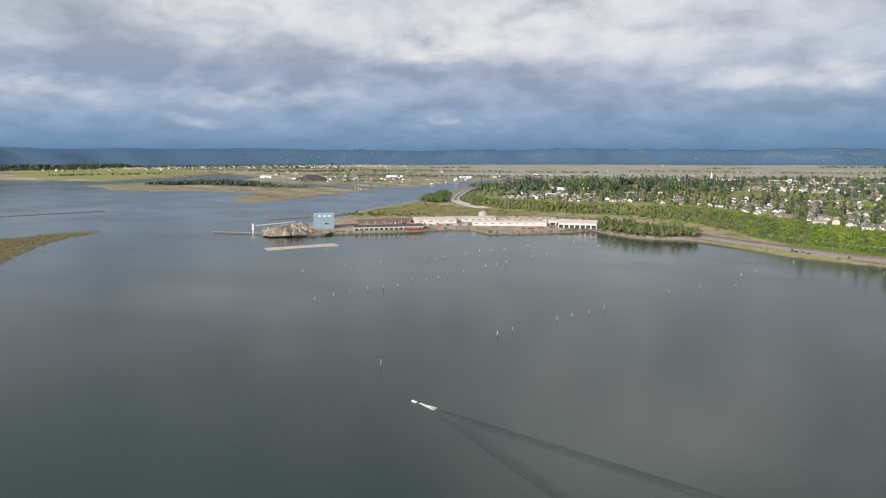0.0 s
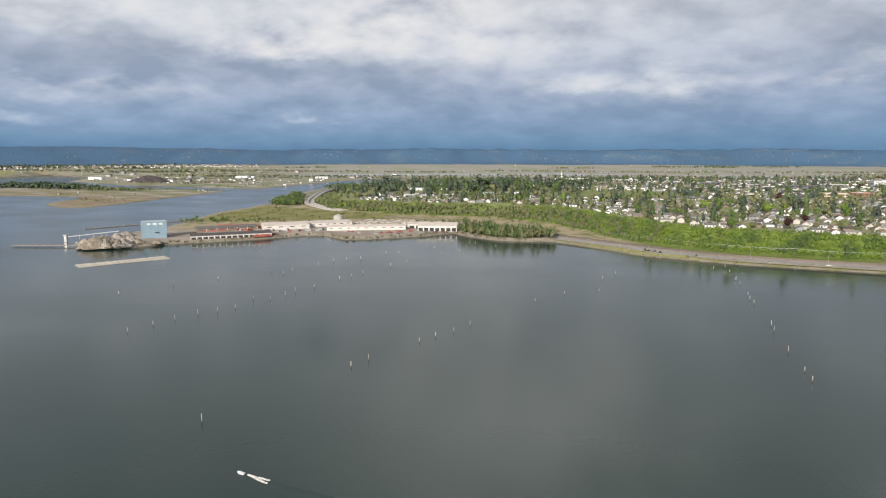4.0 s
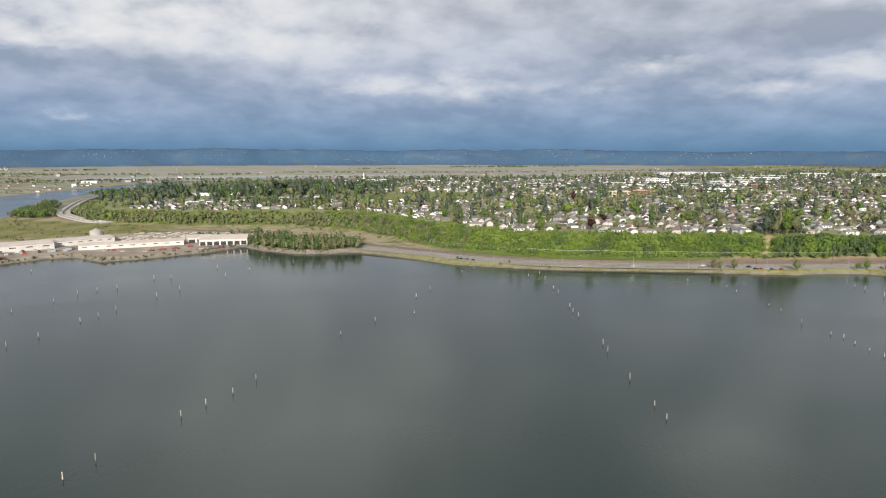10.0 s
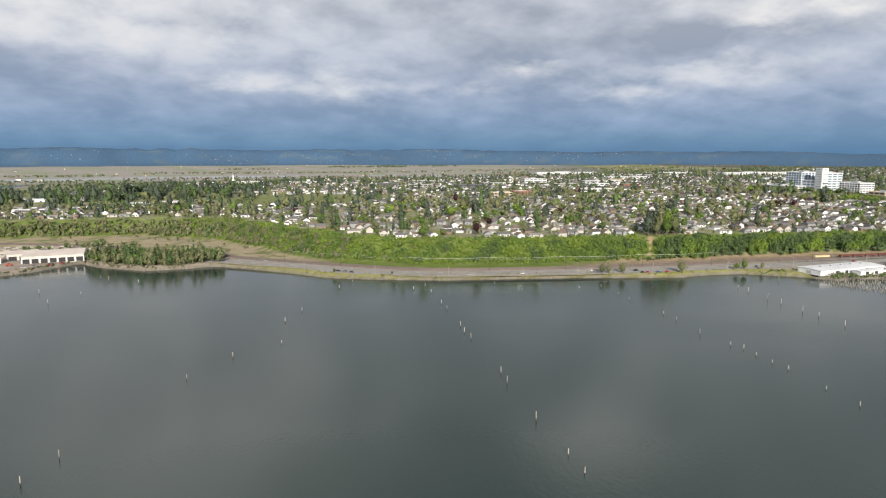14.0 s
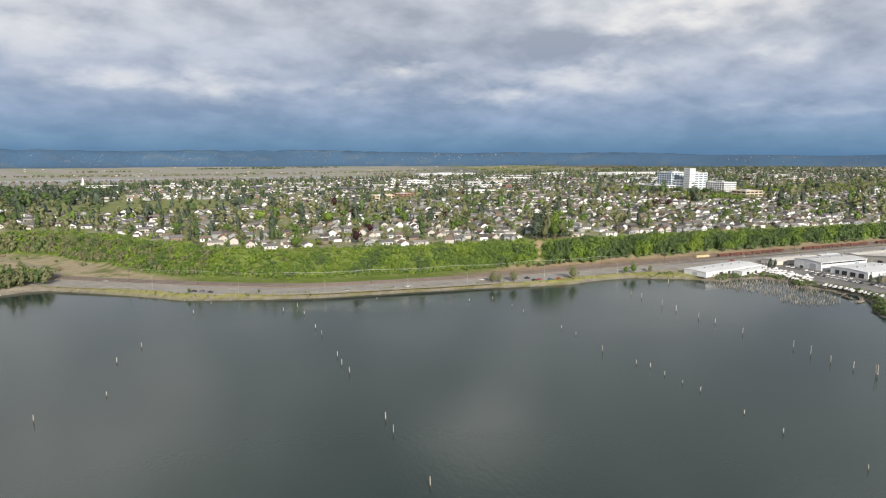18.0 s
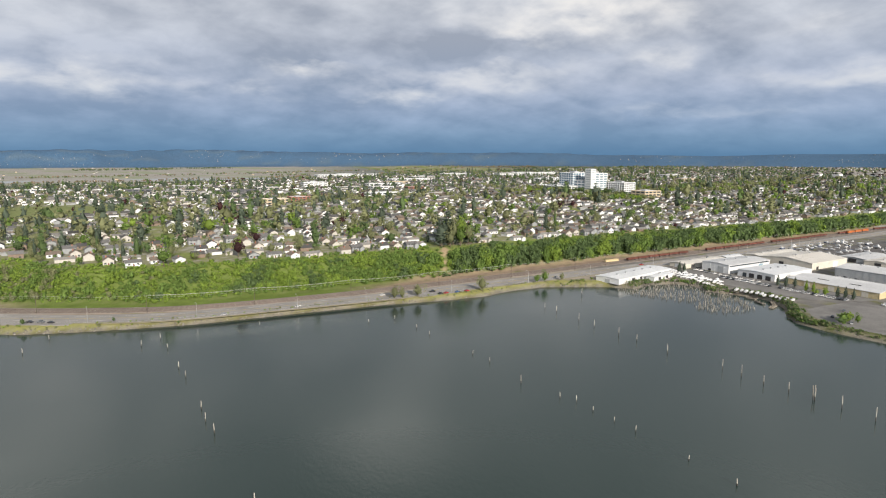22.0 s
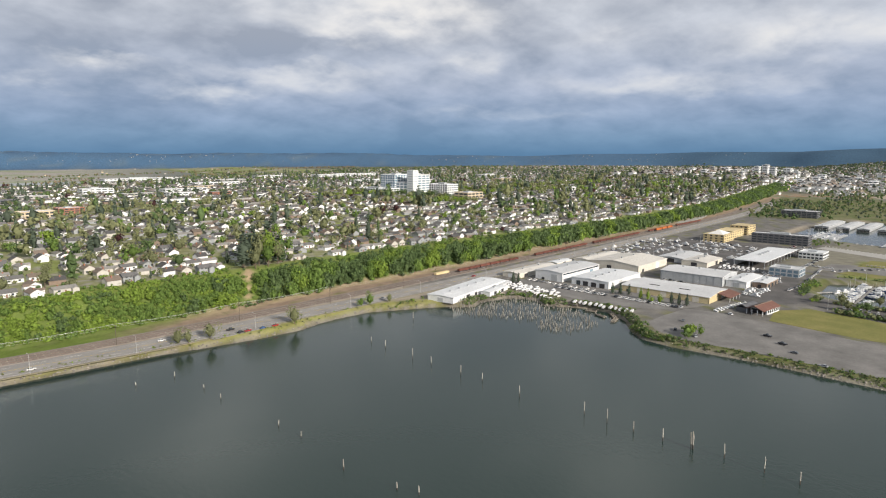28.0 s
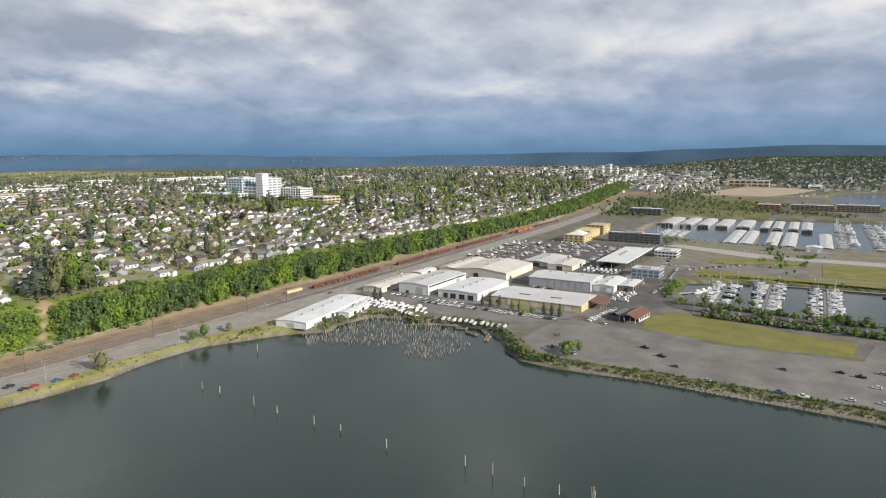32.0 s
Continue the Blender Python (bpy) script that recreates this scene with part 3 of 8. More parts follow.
def core(rad, zc, hz, top=None, sides=6):
    """A rough inner mass, so that a crown is not seen through."""
    v, f = [], []
    rings = [(zc - hz, 0.3), (zc - 0.4 * hz, 0.95), (zc + 0.35 * hz, 0.85), (zc + hz, 0.25 if top is None else top)]
    if sides < 6:
        rings = [(zc - hz, 0.5), (zc, 1.0), (zc + hz, 0.3 if top is None else top)]
    for i, (z, k) in enumerate(rings):
        v += [(rad * k * math.cos(j * 6.2832 / sides + i), rad * k * math.sin(j * 6.2832 / sides + i), z) for j in range(sides)]
    for i in range(len(rings) - 1):
        f += [(sides * i + j, sides * i + (j + 1) % sides, sides * i + sides + (j + 1) % sides, sides * i + sides + j) for j in range(sides)]
    return np.array(v), np.array(f)


def variants(make, n, count, seed, core_args):
    out = []
    for i in range(count):
        rng = np.random.RandomState(seed + i)
        q = make(rng, n)
        cv, cf = core(*core_args)
        v = np.concatenate([q, cv])
        f = np.concatenate([np.arange(len(q)).reshape(-1, 4), cf + len(q)])
        out.append((v, f))
    return out


BROAD = {"near": variants(broadleaf, 240, 5, 100, (0.24, 0.54, 0.27)), "mid": variants(broadleaf, 74, 7, 200, (0.23, 0.54, 0.26, None, 4)),
         "far": variants(broadleaf, 16, 7, 300, (0.28, 0.52, 0.33, None, 4)), "speck": variants(broadleaf, 8, 6, 350, (0.30, 0.52, 0.34, None, 4))}
FIRS = {"near": variants(conifer, 260, 4, 400, (0.08, 0.42, 0.36, 0.1)), "mid": variants(conifer, 56, 5, 500, (0.085, 0.42, 0.36, 0.1, 4)),
        "far": variants(conifer, 18, 5, 600, (0.11, 0.42, 0.38, 0.1, 4))}


def scatter(name, shapes, places, mats, label, category, seed):
    """One mesh of many trees. places: x, y, z, height, width factor, material number."""
    rng = np.random.RandomState(seed)
    P = np.asarray(places, float)
    if not len(P):
        return
    vs, fs, ms, base = [], [], [], 0
    pick = rng.randint(0, len(shapes), len(P))
    for k, (v, f) in enumerate(shapes):
        Q = P[pick == k]
        if not len(Q):
            continue
        a = rng.uniform(0, 6.283, len(Q))
        ca, sa, hw = np.cos(a)[:, None], np.sin(a)[:, None], (Q[:, 3] * Q[:, 4])[:, None]
        X = Q[:, 0, None] + hw * (ca * v[:, 0] - sa * v[:, 1])
        Y = Q[:, 1, None] + hw * (sa * v[:, 0] + ca * v[:, 1])
        Z = Q[:, 2, None] + Q[:, 3, None] * v[:, 2]
        vs.append(np.stack([X, Y, Z], 2).reshape(-1, 3))
        off = base + np.arange(len(Q))[:, None, None] * len(v)
        fs.append((off + f[None]).reshape(-1, 4))
        ms.append(np.repeat(Q[:, 5].astype(int), len(f)))
        base += len(Q) * len(v)
    me = big_mesh(name, np.concatenate(vs), np.concatenate(fs), mats, np.concatenate(ms))
    solid(name, me, None, label, category, kind="stuff")


TREE_MESHES = {}


def tree(name, kind, leafy, x, y, height, wide=1.0, label="", group="", z=None, shape=0):
    """A single tree: tapered trunk with limbs, and a crown of leaf clumps."""
    key = (kind, leafy, shape)
    if key not in TREE_MESHES:
        v, f = (BROAD if kind == "broad" else FIRS)["near"][shape % (5 if kind == "broad" else 4)]
        crown = big_mesh("crown", v, f, [LEAVES[leafy]])
        g = Geo().tube((0, 0, -0.05), (0, 0, 0.34), 0.026, 0.016, 6)
        if kind == "broad":
            for j in range(4):
                a = 1.57 * j + shape
                g.tube((0, 0, 0.26), (0.17 * math.cos(a), 0.17 * math.sin(a), 0.52), 0.013, 0.005, 5)
        else:
            g.tube((0, 0, 0.3), (0, 0, 0.94), 0.015, 0.003, 5)
        TREE_MESHES[key] = (crown, g.mesh("trunk", BARK))
    crown, trunk = TREE_MESHES[key]
    m = Matrix.LocRotScale((x, y, ground_height(x, y) if z is None else z), Euler((0, 0, (x * 7 + y) % 6.28)), (height * wide, height * wide, height))
    t = thing(name, label, "tree", m, group)
    part("trunk", trunk, None, t)
    part("crown", crown, None, t)
    return t


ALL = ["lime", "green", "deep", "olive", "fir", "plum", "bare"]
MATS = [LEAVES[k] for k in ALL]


def field(n, x0, x1, y0, y1, rng):
    x, y = rng.uniform(x0, x1, n), rng.uniform(y0, y1, n)
    h, d, b, r, ang = ground_fields(x, y)
    return x, y, h, d, b


def grow_bluff():
    rng = np.random.RandomState(8)
    x, y, h, d, b = field(150000, -720, 2500, 540, 1250, rng)
    slide = np.abs(x - 339 - b * 0.55 - 2 * wobble(x, y, 16, 32))
    # a bare slide with a worn track lies at x = 346; a grass strip along the foot farther north
    keep = (b > 2.5 + 2.5 * np.abs(wobble(x, y, 40, 51)) + np.interp(x, [220, 300], [0, -13])) & (b < 47) & ~((slide < 2.8 + 1.2 * wobble(x, y, 16, 32)) & (b > -5))
    keep &= ~((np.abs(x - 203) < 2.2) & (b > 12) & (b < 36))
    clearing = wobble(x, y, 60, 52) > np.interp(x, [330, 420], [0.55, 0.8])
    keep &= ~(clearing & (b > 22) & (rng.uniform(0, 1, len(x)) < 0.75))
    keep &= rng.uniform(0, 1, len(x)) < np.interp(b, [0, 10, 30, 38, 47], [0.85, 0.95, 0.85, 0.4, 0.12]) * np.where(x > 700, 0.8, 1.0)
    x, y, h, b, slide = x[keep], y[keep], h[keep], b[keep], slide[keep]
    n = len(x)
    hgt = np.interp(x, [-700, -200, 150, 330, 360, 1600], [9, 8.5, 7.5, 8.5, 13, 13.5]) * rng.uniform(0.6, 1.25, n)
    hgt *= np.where(slide < 9, 0.55, 1.0)
    small = rng.uniform(0, 1, n) < np.where(x < 335, 0.4, 0.25)
    hgt = np.where(small, hgt * 0.5, hgt)
    # crowns stay below the edge where the houses stand
    brow = 3.4 + np.interp(x, [-600, 0, 150, 400, 650, 1000, 1500, 2200], [17, 22, 22, 20, 17, 13, 14, 22])
    hgt = np.minimum(hgt, np.maximum(1.5, brow + np.where(x > 345, 2.0, 0.5) + 1.5 * wobble(x, y, 50, 55) - h))
    u = 0.44 + 0.10 * rng.uniform(0, 1, n) + 0.5 * wobble(x, y, 38, 53)
    lime_share = np.interp(x, [-700, -100, 0, 120, 260, 340, 420, 1500], [0.04, 0.08, 0.38, 0.48, 0.32, 0.15, 0.04, 0.02])
    mi = np.where(u < lime_share, 0, np.where(u < lime_share + np.interp(x, [330, 430], [0.5, 0.38]), 1, 2))
    mi = np.where(rng.uniform(0, 1, n) < np.interp(x, [-150, 0, 60, 120], [0.8, 0.5, 0.25, 0.0]), 3, mi)
    mi = np.where((x < -20) & (rng.uniform(0, 1, n) < 0.02), 6, mi)
    wide = np.where(small, 1.3, np.where(x > 345, rng.uniform(0.62, 0.9, n), rng.uniform(0.8, 1.15, n))) * np.clip(6.0 / np.maximum(hgt, 1.5), 1.0, 1.5)
    pl = np.c_[x, y, h - 0.06 * hgt, hgt, wide, mi]
    close = (x > -120) & (x < 760)
    scatter("hillside_trees", BROAD["far"], pl[~close & (rng.uniform(0, 1, n) < 0.85)], MATS, "dense green trees covering the farther bluff", "trees", 12)
    scatter("hillside_trees", BROAD["mid"], pl[close], MATS, "dense bright green broadleaf trees and bushes covering the bluff", "trees", 9)
    x, y, h, d, b = field(36000, -200, 345, 540, 900, rng)
    keep = (b > 3) & (b < 46) & ~(np.abs(x - 339 - b * 0.55) < 4) & (rng.uniform(0, 1, len(x)) < np.interp(b, [0, 10, 36, 46], [0.5, 1, 0.8, 0.3]))
    x, y, h = x[keep], y[keep], h[keep]
    n = len(x)
    pl = np.c_[x, y, h - 0.2, rng.uniform(1.4, 3.4, n), rng.uniform(1.3, 1.9, n), np.where(wobble(x, y, 45, 54) > 0.1, 0, 1)]
    scatter("hillside_shrubs", BROAD["far"], pl, MATS, "low green shrubs between the trees of the bluff", "bushes", 10)


grow_bluff()


# ---------------------------------------------------------------- houses
WALLS = [material("white_siding", [(0.60, 0.61, 0.63), (0.72, 0.73, 0.74)], 0.5, 0.6), material("cream_siding", [(0.40, 0.385, 0.355), (0.52, 0.50, 0.465)], 0.5, 0.65),
         material("grey_siding", [(0.22, 0.235, 0.25), (0.32, 0.335, 0.345)], 0.5, 0.65), material("brown_siding", [(0.17, 0.13, 0.10), (0.25, 0.19, 0.15)], 0.5, 0.7)]
ROOFS = [material("grey_shingle", [(0.10, 0.10, 0.105), (0.16, 0.157, 0.152)], 0.8, 0.9, island=0.3), material("brown_shingle", [(0.125, 0.10, 0.082), (0.19, 0.153, 0.125)], 0.8, 0.9, island=0.3),
         material("pale_shingle", [(0.19, 0.185, 0.175), (0.27, 0.26, 0.245)], 0.8, 0.9, island=0.3), material("dark_shingle", [(0.055, 0.055, 0.058), (0.09, 0.088, 0.086)], 0.8, 0.85, island=0.3)]
GLASS = material("window_glass", [(0.03, 0.04, 0.05), (0.06, 0.075, 0.09)], 1.0, 0.08, spec=0.8)
TRIM = material("white_trim", [(0.68, 0.68, 0.66), (0.78, 0.78, 0.76)], 1.0, 0.5)
BRICK = material("red_brick", [(0.26, 0.12, 0.085), (0.34, 0.16, 0.11)], 0.6, 0.85)
DOOR = material("painted_door", [(0.16, 0.07, 0.05), (0.22, 0.10, 0.07)], 1.0, 0.5)


def house_kind(w, dp, hw, pitch, along, wall, roof, wing):
    """One house with its parts, at the origin, its front towards -y. Returned as a list of (name, mesh, sub-parts)."""
    hx, hy = w / 2, dp / 2
    rz = hw + pitch
    parts = []
    g = Geo().box(-hx, hx, -hy, hy, -1.5, hw).gable_wall(-hx, hx, -hy, hy, hw, rz, along)
    if wing:
        g.box(hx - wing, hx, -hy - 3.2, -hy, -1.5, hw * 0.95)
        g.gable_wall(hx - wing, hx, -hy - 3.2, -hy, hw * 0.95, hw * 0.95 + wing * 0.32, "y")
    parts.append(("wall", g.mesh("wall", wall), []))
    r = Geo().gable(-hx, hx, -hy, hy, hw, rz, along, 0.45, 0, 0.28)
    if wing:
        r.gable(hx - wing - 0.3, hx + 0.3, -hy - 3.6, 0, hw * 0.95, hw * 0.95 + wing * 0.32, "y", 0.0, 0, 0.28)
    parts.append(("roof", r.mesh("roof", roof), [("chimney", Geo().box(-hx * 0.5, -hx * 0.5 + 0.9, 0.5, 1.3, hw, rz + 0.9).mesh("chimney", BRICK))]))
    front = -hy
    xs = [-hx * 0.55, 0.0] + ([] if wing else [hx * 0.55])
    floors = [1.0] if hw < 4.2 else [1.0, 3.7]
    for z in floors:
        for k, x in enumerate(xs):
            if k == 1 and z == 1.0:
                continue
            win = Geo().box(x - 0.8, x + 0.8, front - 0.06, front, z, z + 1.3, 0, True)
            parts.append(("window", win.mesh("window", GLASS), []))
    parts.append(("door", Geo().box(-0.5, 0.5, front - 0.08, front, -0.1, 2.05, 0, True).mesh("door", DOOR), []))
    return parts


rngh = random.Random(5)
KINDS = []
for i, (w, dp, hw, pitch, along, wing, wa, ro) in enumerate([
        (11, 8, 2.8, 2.2, "x", 0, 0, 0), (8, 9.5, 4.0, 3.0, "y", 0, 0, 3), (12, 8, 2.8, 1.8, "x", 4.2, 0, 2), (7.5, 10, 3.8, 3.0, "y", 0, 1, 1),
        (10, 8.5, 4.4, 2.6, "x", 4.2, 2, 0), (10, 8, 2.8, 2.4, "x", 3.8, 0, 1), (13.5, 8, 2.8, 1.6, "x", 4.2, 1, 2), (8.5, 8, 2.9, 2.8, "y", 0, 2, 0), (10, 8.5, 3.0, 2.6, "x", 0, 3, 3)]):
    w, hw, pitch = w * 1.1, hw * 0.98, pitch * 0.92
    KINDS.append((w, dp, hw, pitch, along, wa, ro, house_kind(w, dp, hw, pitch, along, WALLS[wa], ROOFS[ro], wing)))
HOUSE_LABELS = ["white", "white", "white", "cream", "grey", "white", "cream", "white", "brown"]
ROOF_WORDS = ["grey", "dark", "pale", "brown", "grey", "brown", "pale", "grey", "dark"]


def put_house(k, x, y, z, turn):
    w, dp, hw, pitch, along, wa, ro, parts = KINDS[k]
    m = pose(x, y, z, 0, 0, turn)
    t = thing("house", f"{'two-storey' if hw > 4.2 else 'single-storey'} {HOUSE_LABELS[k]} timber house with {ROOF_WORDS[k]} shingle roof", "house", m, "houses along the bluff")
    for name, me, subs in parts:
        p = part(name, me, None, t)
        for sn, sm in subs:
            part(sn, sm, None, p)


def lay_town():
    """Rows of houses along streets; the first rows are things, the rest one mass."""
    rng = np.random.RandomState(17)
    offs = []
    off = 50.0
    while off < 2600:
        offs.append((off, 0))
        offs.append((off + 29, 180))
        off += 29 + 23 + rng.uniform(0, 4)
    spots = []
    for off, turn in offs:
        x = -560.0
        while x < 2900:
            wdt = rng.uniform(12.0, 16.5) * (1.0 if x > 250 else 1.14)
            x += wdt
            if (x % 118) < 12:
                continue
            spots.append((x, off, turn, rng.uniform(0, 1), rng.uniform(-3, 3), rng.uniform(-6, 6)))
    s = np.array(spots)
    # find y where the distance behind the bluff's foot equals the row's offset
    yb = np.interp(s[:, 0], [-600, -420, -270, -153, -66, -12, 92, 210, 300, 500, 1000, 1300, 1560, 2200, 3000], [950, 890, 849, 790, 700, 628, 584, 566, 568, 573, 577, 585, 611, 700, 820])
    x, y = s[:, 0], yb + s[:, 1] + s[:, 5]
    h, d, b, r, ang = ground_fields(x, y)
    park = np.exp(-(((x + 30) / 180) ** 2 + ((y - 1200) / 125) ** 2)) > 0.36
    woods = (x < -130) & (y > 1150) & (y < 1420)
    hosp = (np.abs(x - 1020) < 150) & (np.abs(y - 1060) < 90)
    campus = (x > 330) & (x < 640) & (y > 1095) & (y < 1230)
    thin = s[:, 3] < np.where(x > 250, 0.92, np.where(x > 60, 0.82, 0.78)) * np.interp(y, [600, 1500, 2300], [1, 0.9, 0.6])
    ok = (b > np.interp(x, [-100, 20], [66, 44])) & ~park & ~woods & ~hosp & ~campus & thin & (h > 14) & (y < 2350) & (x > -540)
    ok &= ~((np.abs(x - 377) < 24) & (y < 645))
    idx = np.where(ok)[0]
    near = set(idx[(b[idx] < 190) & (x[idx] > 0) & (x[idx] < 640)][:175].tolist())
    gw = Geo()
    taken = []
    for i in idx:
        k = int(rng.randint(0, 9))
        turn = s[i, 2] + s[i, 4] * 2 + (90 if s[i, 4] > 2.2 else 0)
        taken.append((x[i], y[i]))
        if i in near:
            put_house(k, x[i], y[i], h[i] + 0.1, turn)
            continue
        w, dp, hw, pitch, along, wa, ro, _ = KINDS[k]
        wa = int(rng.choice([0, 0, 0, 1, 1, 2, 2, 3] if x[i] < 420 else [0, 0, 0, 0, 0, 1, 2, 3]))
        ca, sa = math.cos(radians(turn)), math.sin(radians(turn))
        g = Geo()
        hx, hy = w / 2, dp / 2
        g.box(-hx, hx, -hy, hy, -1.5, hw, wa).gable_wall(-hx, hx, -hy, hy, hw, hw + pitch, along, wa)
        if y[i] < 1150:
            g.gable(-hx, hx, -hy, hy, hw, hw + pitch, along, 0.45, 4 + ro)
        elif along == "x":
            g.add([(-hx - 0.4, -hy - 0.4, hw), (hx + 0.4, -hy - 0.4, hw), (hx + 0.4, 0, hw + pitch), (-hx - 0.4, 0, hw + pitch), (-hx - 0.4, hy + 0.4, hw), (hx + 0.4, hy + 0.4, hw)], [(0, 1, 2, 3), (3, 2, 5, 4)], 4 + ro)
        else:
            g.add([(-hx - 0.4, -hy - 0.4, hw), (0, -hy - 0.4, hw + pitch), (0, hy + 0.4, hw + pitch), (-hx - 0.4, hy + 0.4, hw), (hx + 0.4, -hy - 0.4, hw), (hx + 0.4, hy + 0.4, hw)], [(0, 1, 2, 3), (1, 4, 5, 2)], 4 + ro)
        if y[i] < 1000:
            for xx in (-hx * 0.5, hx * 0.5):
                g.box(xx - 0.8, xx + 0.8, -hy - 0.06, -hy, 1.0, 2.3, 8)
        if y[i] < 1250 and s[i, 3] < 0.62:
            # garage or shed in the back garden
            gx, gy, gs = s[i, 4] * 1.4, hy + 6.0 + s[i, 5] * 0.3, 2.2 + s[i, 3]
            g.box(gx - gs, gx + gs, gy - 3, gy + 3, -1.0, 2.3, wa).gable(gx - gs, gx + gs, gy - 3, gy + 3, 2.3, 3.5, "y" if ro % 2 else "x", 0.25, 4 + (ro + 1) % 4)
            g.gable_wall(gx - gs, gx + gs, gy - 3, gy + 3, 2.3, 3.5, "y" if ro % 2 else "x", wa)
        gw.add([(x[i] + ca * p - sa * q, y[i] + sa * p + ca * q, h[i] + z) for p, q, z in g.v], [])
        b0 = len(gw.v) - len(g.v)
        gw.f.extend([tuple(b0 + j for j in f) for f in g.f])
        gw.m.extend(g.m)
    solid("town_houses", gw, WALLS + ROOFS + [GLASS], "rows of small pale houses with grey pitched roofs", "houses", kind="stuff")
    return np.array(taken)


HOUSES_AT = lay_town()


def grow_town():
    rng = np.random.RandomState(23)
    x, y, h, d, b = field(66000, -760, 2900, 600, 2500, rng)
    n = len(x)
    ok = (b > 44) & (h > 13)
    # crowns keep clear of the roofs
    order = HOUSES_AT[np.argsort(HOUSES_AT[:, 0])]
    lo = np.searchsorted(order[:, 0], x - 9)
    hi = np.searchsorted(order[:, 0], x + 9)
    clear = np.array([np.all((order[a:c, 1] - yy) ** 2 + (order[a:c, 0] - xx) ** 2 > 34) for a, c, xx, yy in zip(lo, hi, x, y)])
    park = np.exp(-(((x + 30) / 180) ** 2 + ((y - 1200) / 125) ** 2)) > 0.36
    woods = (x < -130) & (y > 1150) & (y < 1500)
    share = 1.12 * np.where(woods, 0.095, np.where(park, 0.10, np.interp(x, [-400, 100, 300, 450, 1200, 2600], [0.24, 0.27, 0.26, 0.22, 0.23, 0.25])))
    share = share * np.interp(y, [600, 700, 1000, 1400, 2500], [0.75, 1.0, 1.0, 0.85, 0.8])
    ok &= clear & (rng.uniform(0, 1, n) < share)
    ok &= ~((np.abs(x - 1020) < 110) & (np.abs(y - 1060) < 60))
    x, y, h, b, woods = x[ok], y[ok], h[ok], b[ok], woods[ok]
    n = len(x)
    u = rng.uniform(0, 1, n) + 0.12 * wobble(x, y, 120, 61)
    fir = (u < np.interp(x, [-600, 0, 300, 1500], [0.24, 0.17, 0.11, 0.14])) | (woods & (rng.uniform(0, 1, n) < 0.4))
    hgt = np.where(fir, rng.uniform(11, 27, n), 3.5 + 12 * rng.uniform(0, 1, n) ** 1.5 + 6 * (rng.uniform(0, 1, n) < 0.1)) * np.where(woods, 1.25, 1.0)
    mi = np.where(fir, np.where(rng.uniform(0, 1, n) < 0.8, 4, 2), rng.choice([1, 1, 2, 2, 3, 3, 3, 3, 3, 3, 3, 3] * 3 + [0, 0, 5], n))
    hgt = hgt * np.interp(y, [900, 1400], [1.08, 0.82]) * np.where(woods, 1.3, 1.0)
    # farther crowns switch to greyer, cooler tones in place of haze
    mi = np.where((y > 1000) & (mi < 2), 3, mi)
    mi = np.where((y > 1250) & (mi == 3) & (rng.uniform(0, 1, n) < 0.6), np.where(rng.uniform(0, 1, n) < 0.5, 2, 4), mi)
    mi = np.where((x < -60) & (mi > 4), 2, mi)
    hgt = np.where((b < 62) & ~woods, np.minimum(hgt, 8.0), hgt)
    near = (b < 150) & (x > -50) & (x < 720)
    ids = np.where(near)[0][:250]
    words = {0: "lime green", 1: "fresh green", 2: "deep green", 3: "olive green", 4: "dark", 5: "dark plum-coloured", 6: "half-bare brown"}
    for j in ids:
        kind = "fir" if fir[j] else "broad"
        tree("conifer_tree" if fir[j] else "broadleaf_tree", kind, ALL[int(mi[j])], x[j], y[j], hgt[j], 1.0 if kind == "broad" else 1.25,
             f"{words[int(mi[j])]} {'conifer' if fir[j] else 'broadleaf garden tree'} among the houses", "garden trees", h[j], int(j) % 5)
    far = np.ones(n, bool)
    far[ids] = False
    pl = np.c_[x, y, h, hgt, np.where(fir, 1.7, rng.uniform(0.9, 1.3, n)), mi]
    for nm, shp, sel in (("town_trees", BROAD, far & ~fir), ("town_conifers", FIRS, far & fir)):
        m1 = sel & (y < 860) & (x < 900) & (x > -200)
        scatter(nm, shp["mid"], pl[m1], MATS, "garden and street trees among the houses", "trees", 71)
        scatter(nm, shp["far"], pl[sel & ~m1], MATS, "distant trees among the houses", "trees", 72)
    # hedges and bushes close to the house fronts
    hx, hy = np.repeat(HOUSES_AT[:, 0], 2), np.repeat(HOUSES_AT[:, 1], 2)
    m = hy < 1060
    hx, hy = hx[m] + rng.uniform(-9, 9, m.sum()), hy[m] - rng.uniform(6.5, 10, m.sum())
    hz, hd, hb = ground_fields(hx, hy)[:3]
    m = hb > 42
    sh = np.c_[hx, hy, hz - 0.2, rng.uniform(1.6, 4.2, len(hx)), rng.uniform(1.2, 1.7, len(hx)), rng.choice([1, 2, 3, 3, 3], len(hx))][m]
    scatter("garden_bushes", BROAD["speck"], sh, MATS, "hedges and bushes in the gardens", "bushes", 73)
    # the trees that stand out
    tree("conifer_tree", "fir", "fir", 372, 620, 35, 2.6, "tall dark old conifer on the bluff's edge", "tall trees on the edge")
    tree("conifer_tree", "fir", "fir", 389, 624, 37, 2.5, "tall dark old conifer on the bluff's edge", "tall trees on the edge", shape=1)
    tree("conifer_tree", "fir", "fir", 360, 614, 29, 2.6, "tall dark old conifer on the bluff's edge", "tall trees on the edge", shape=2)
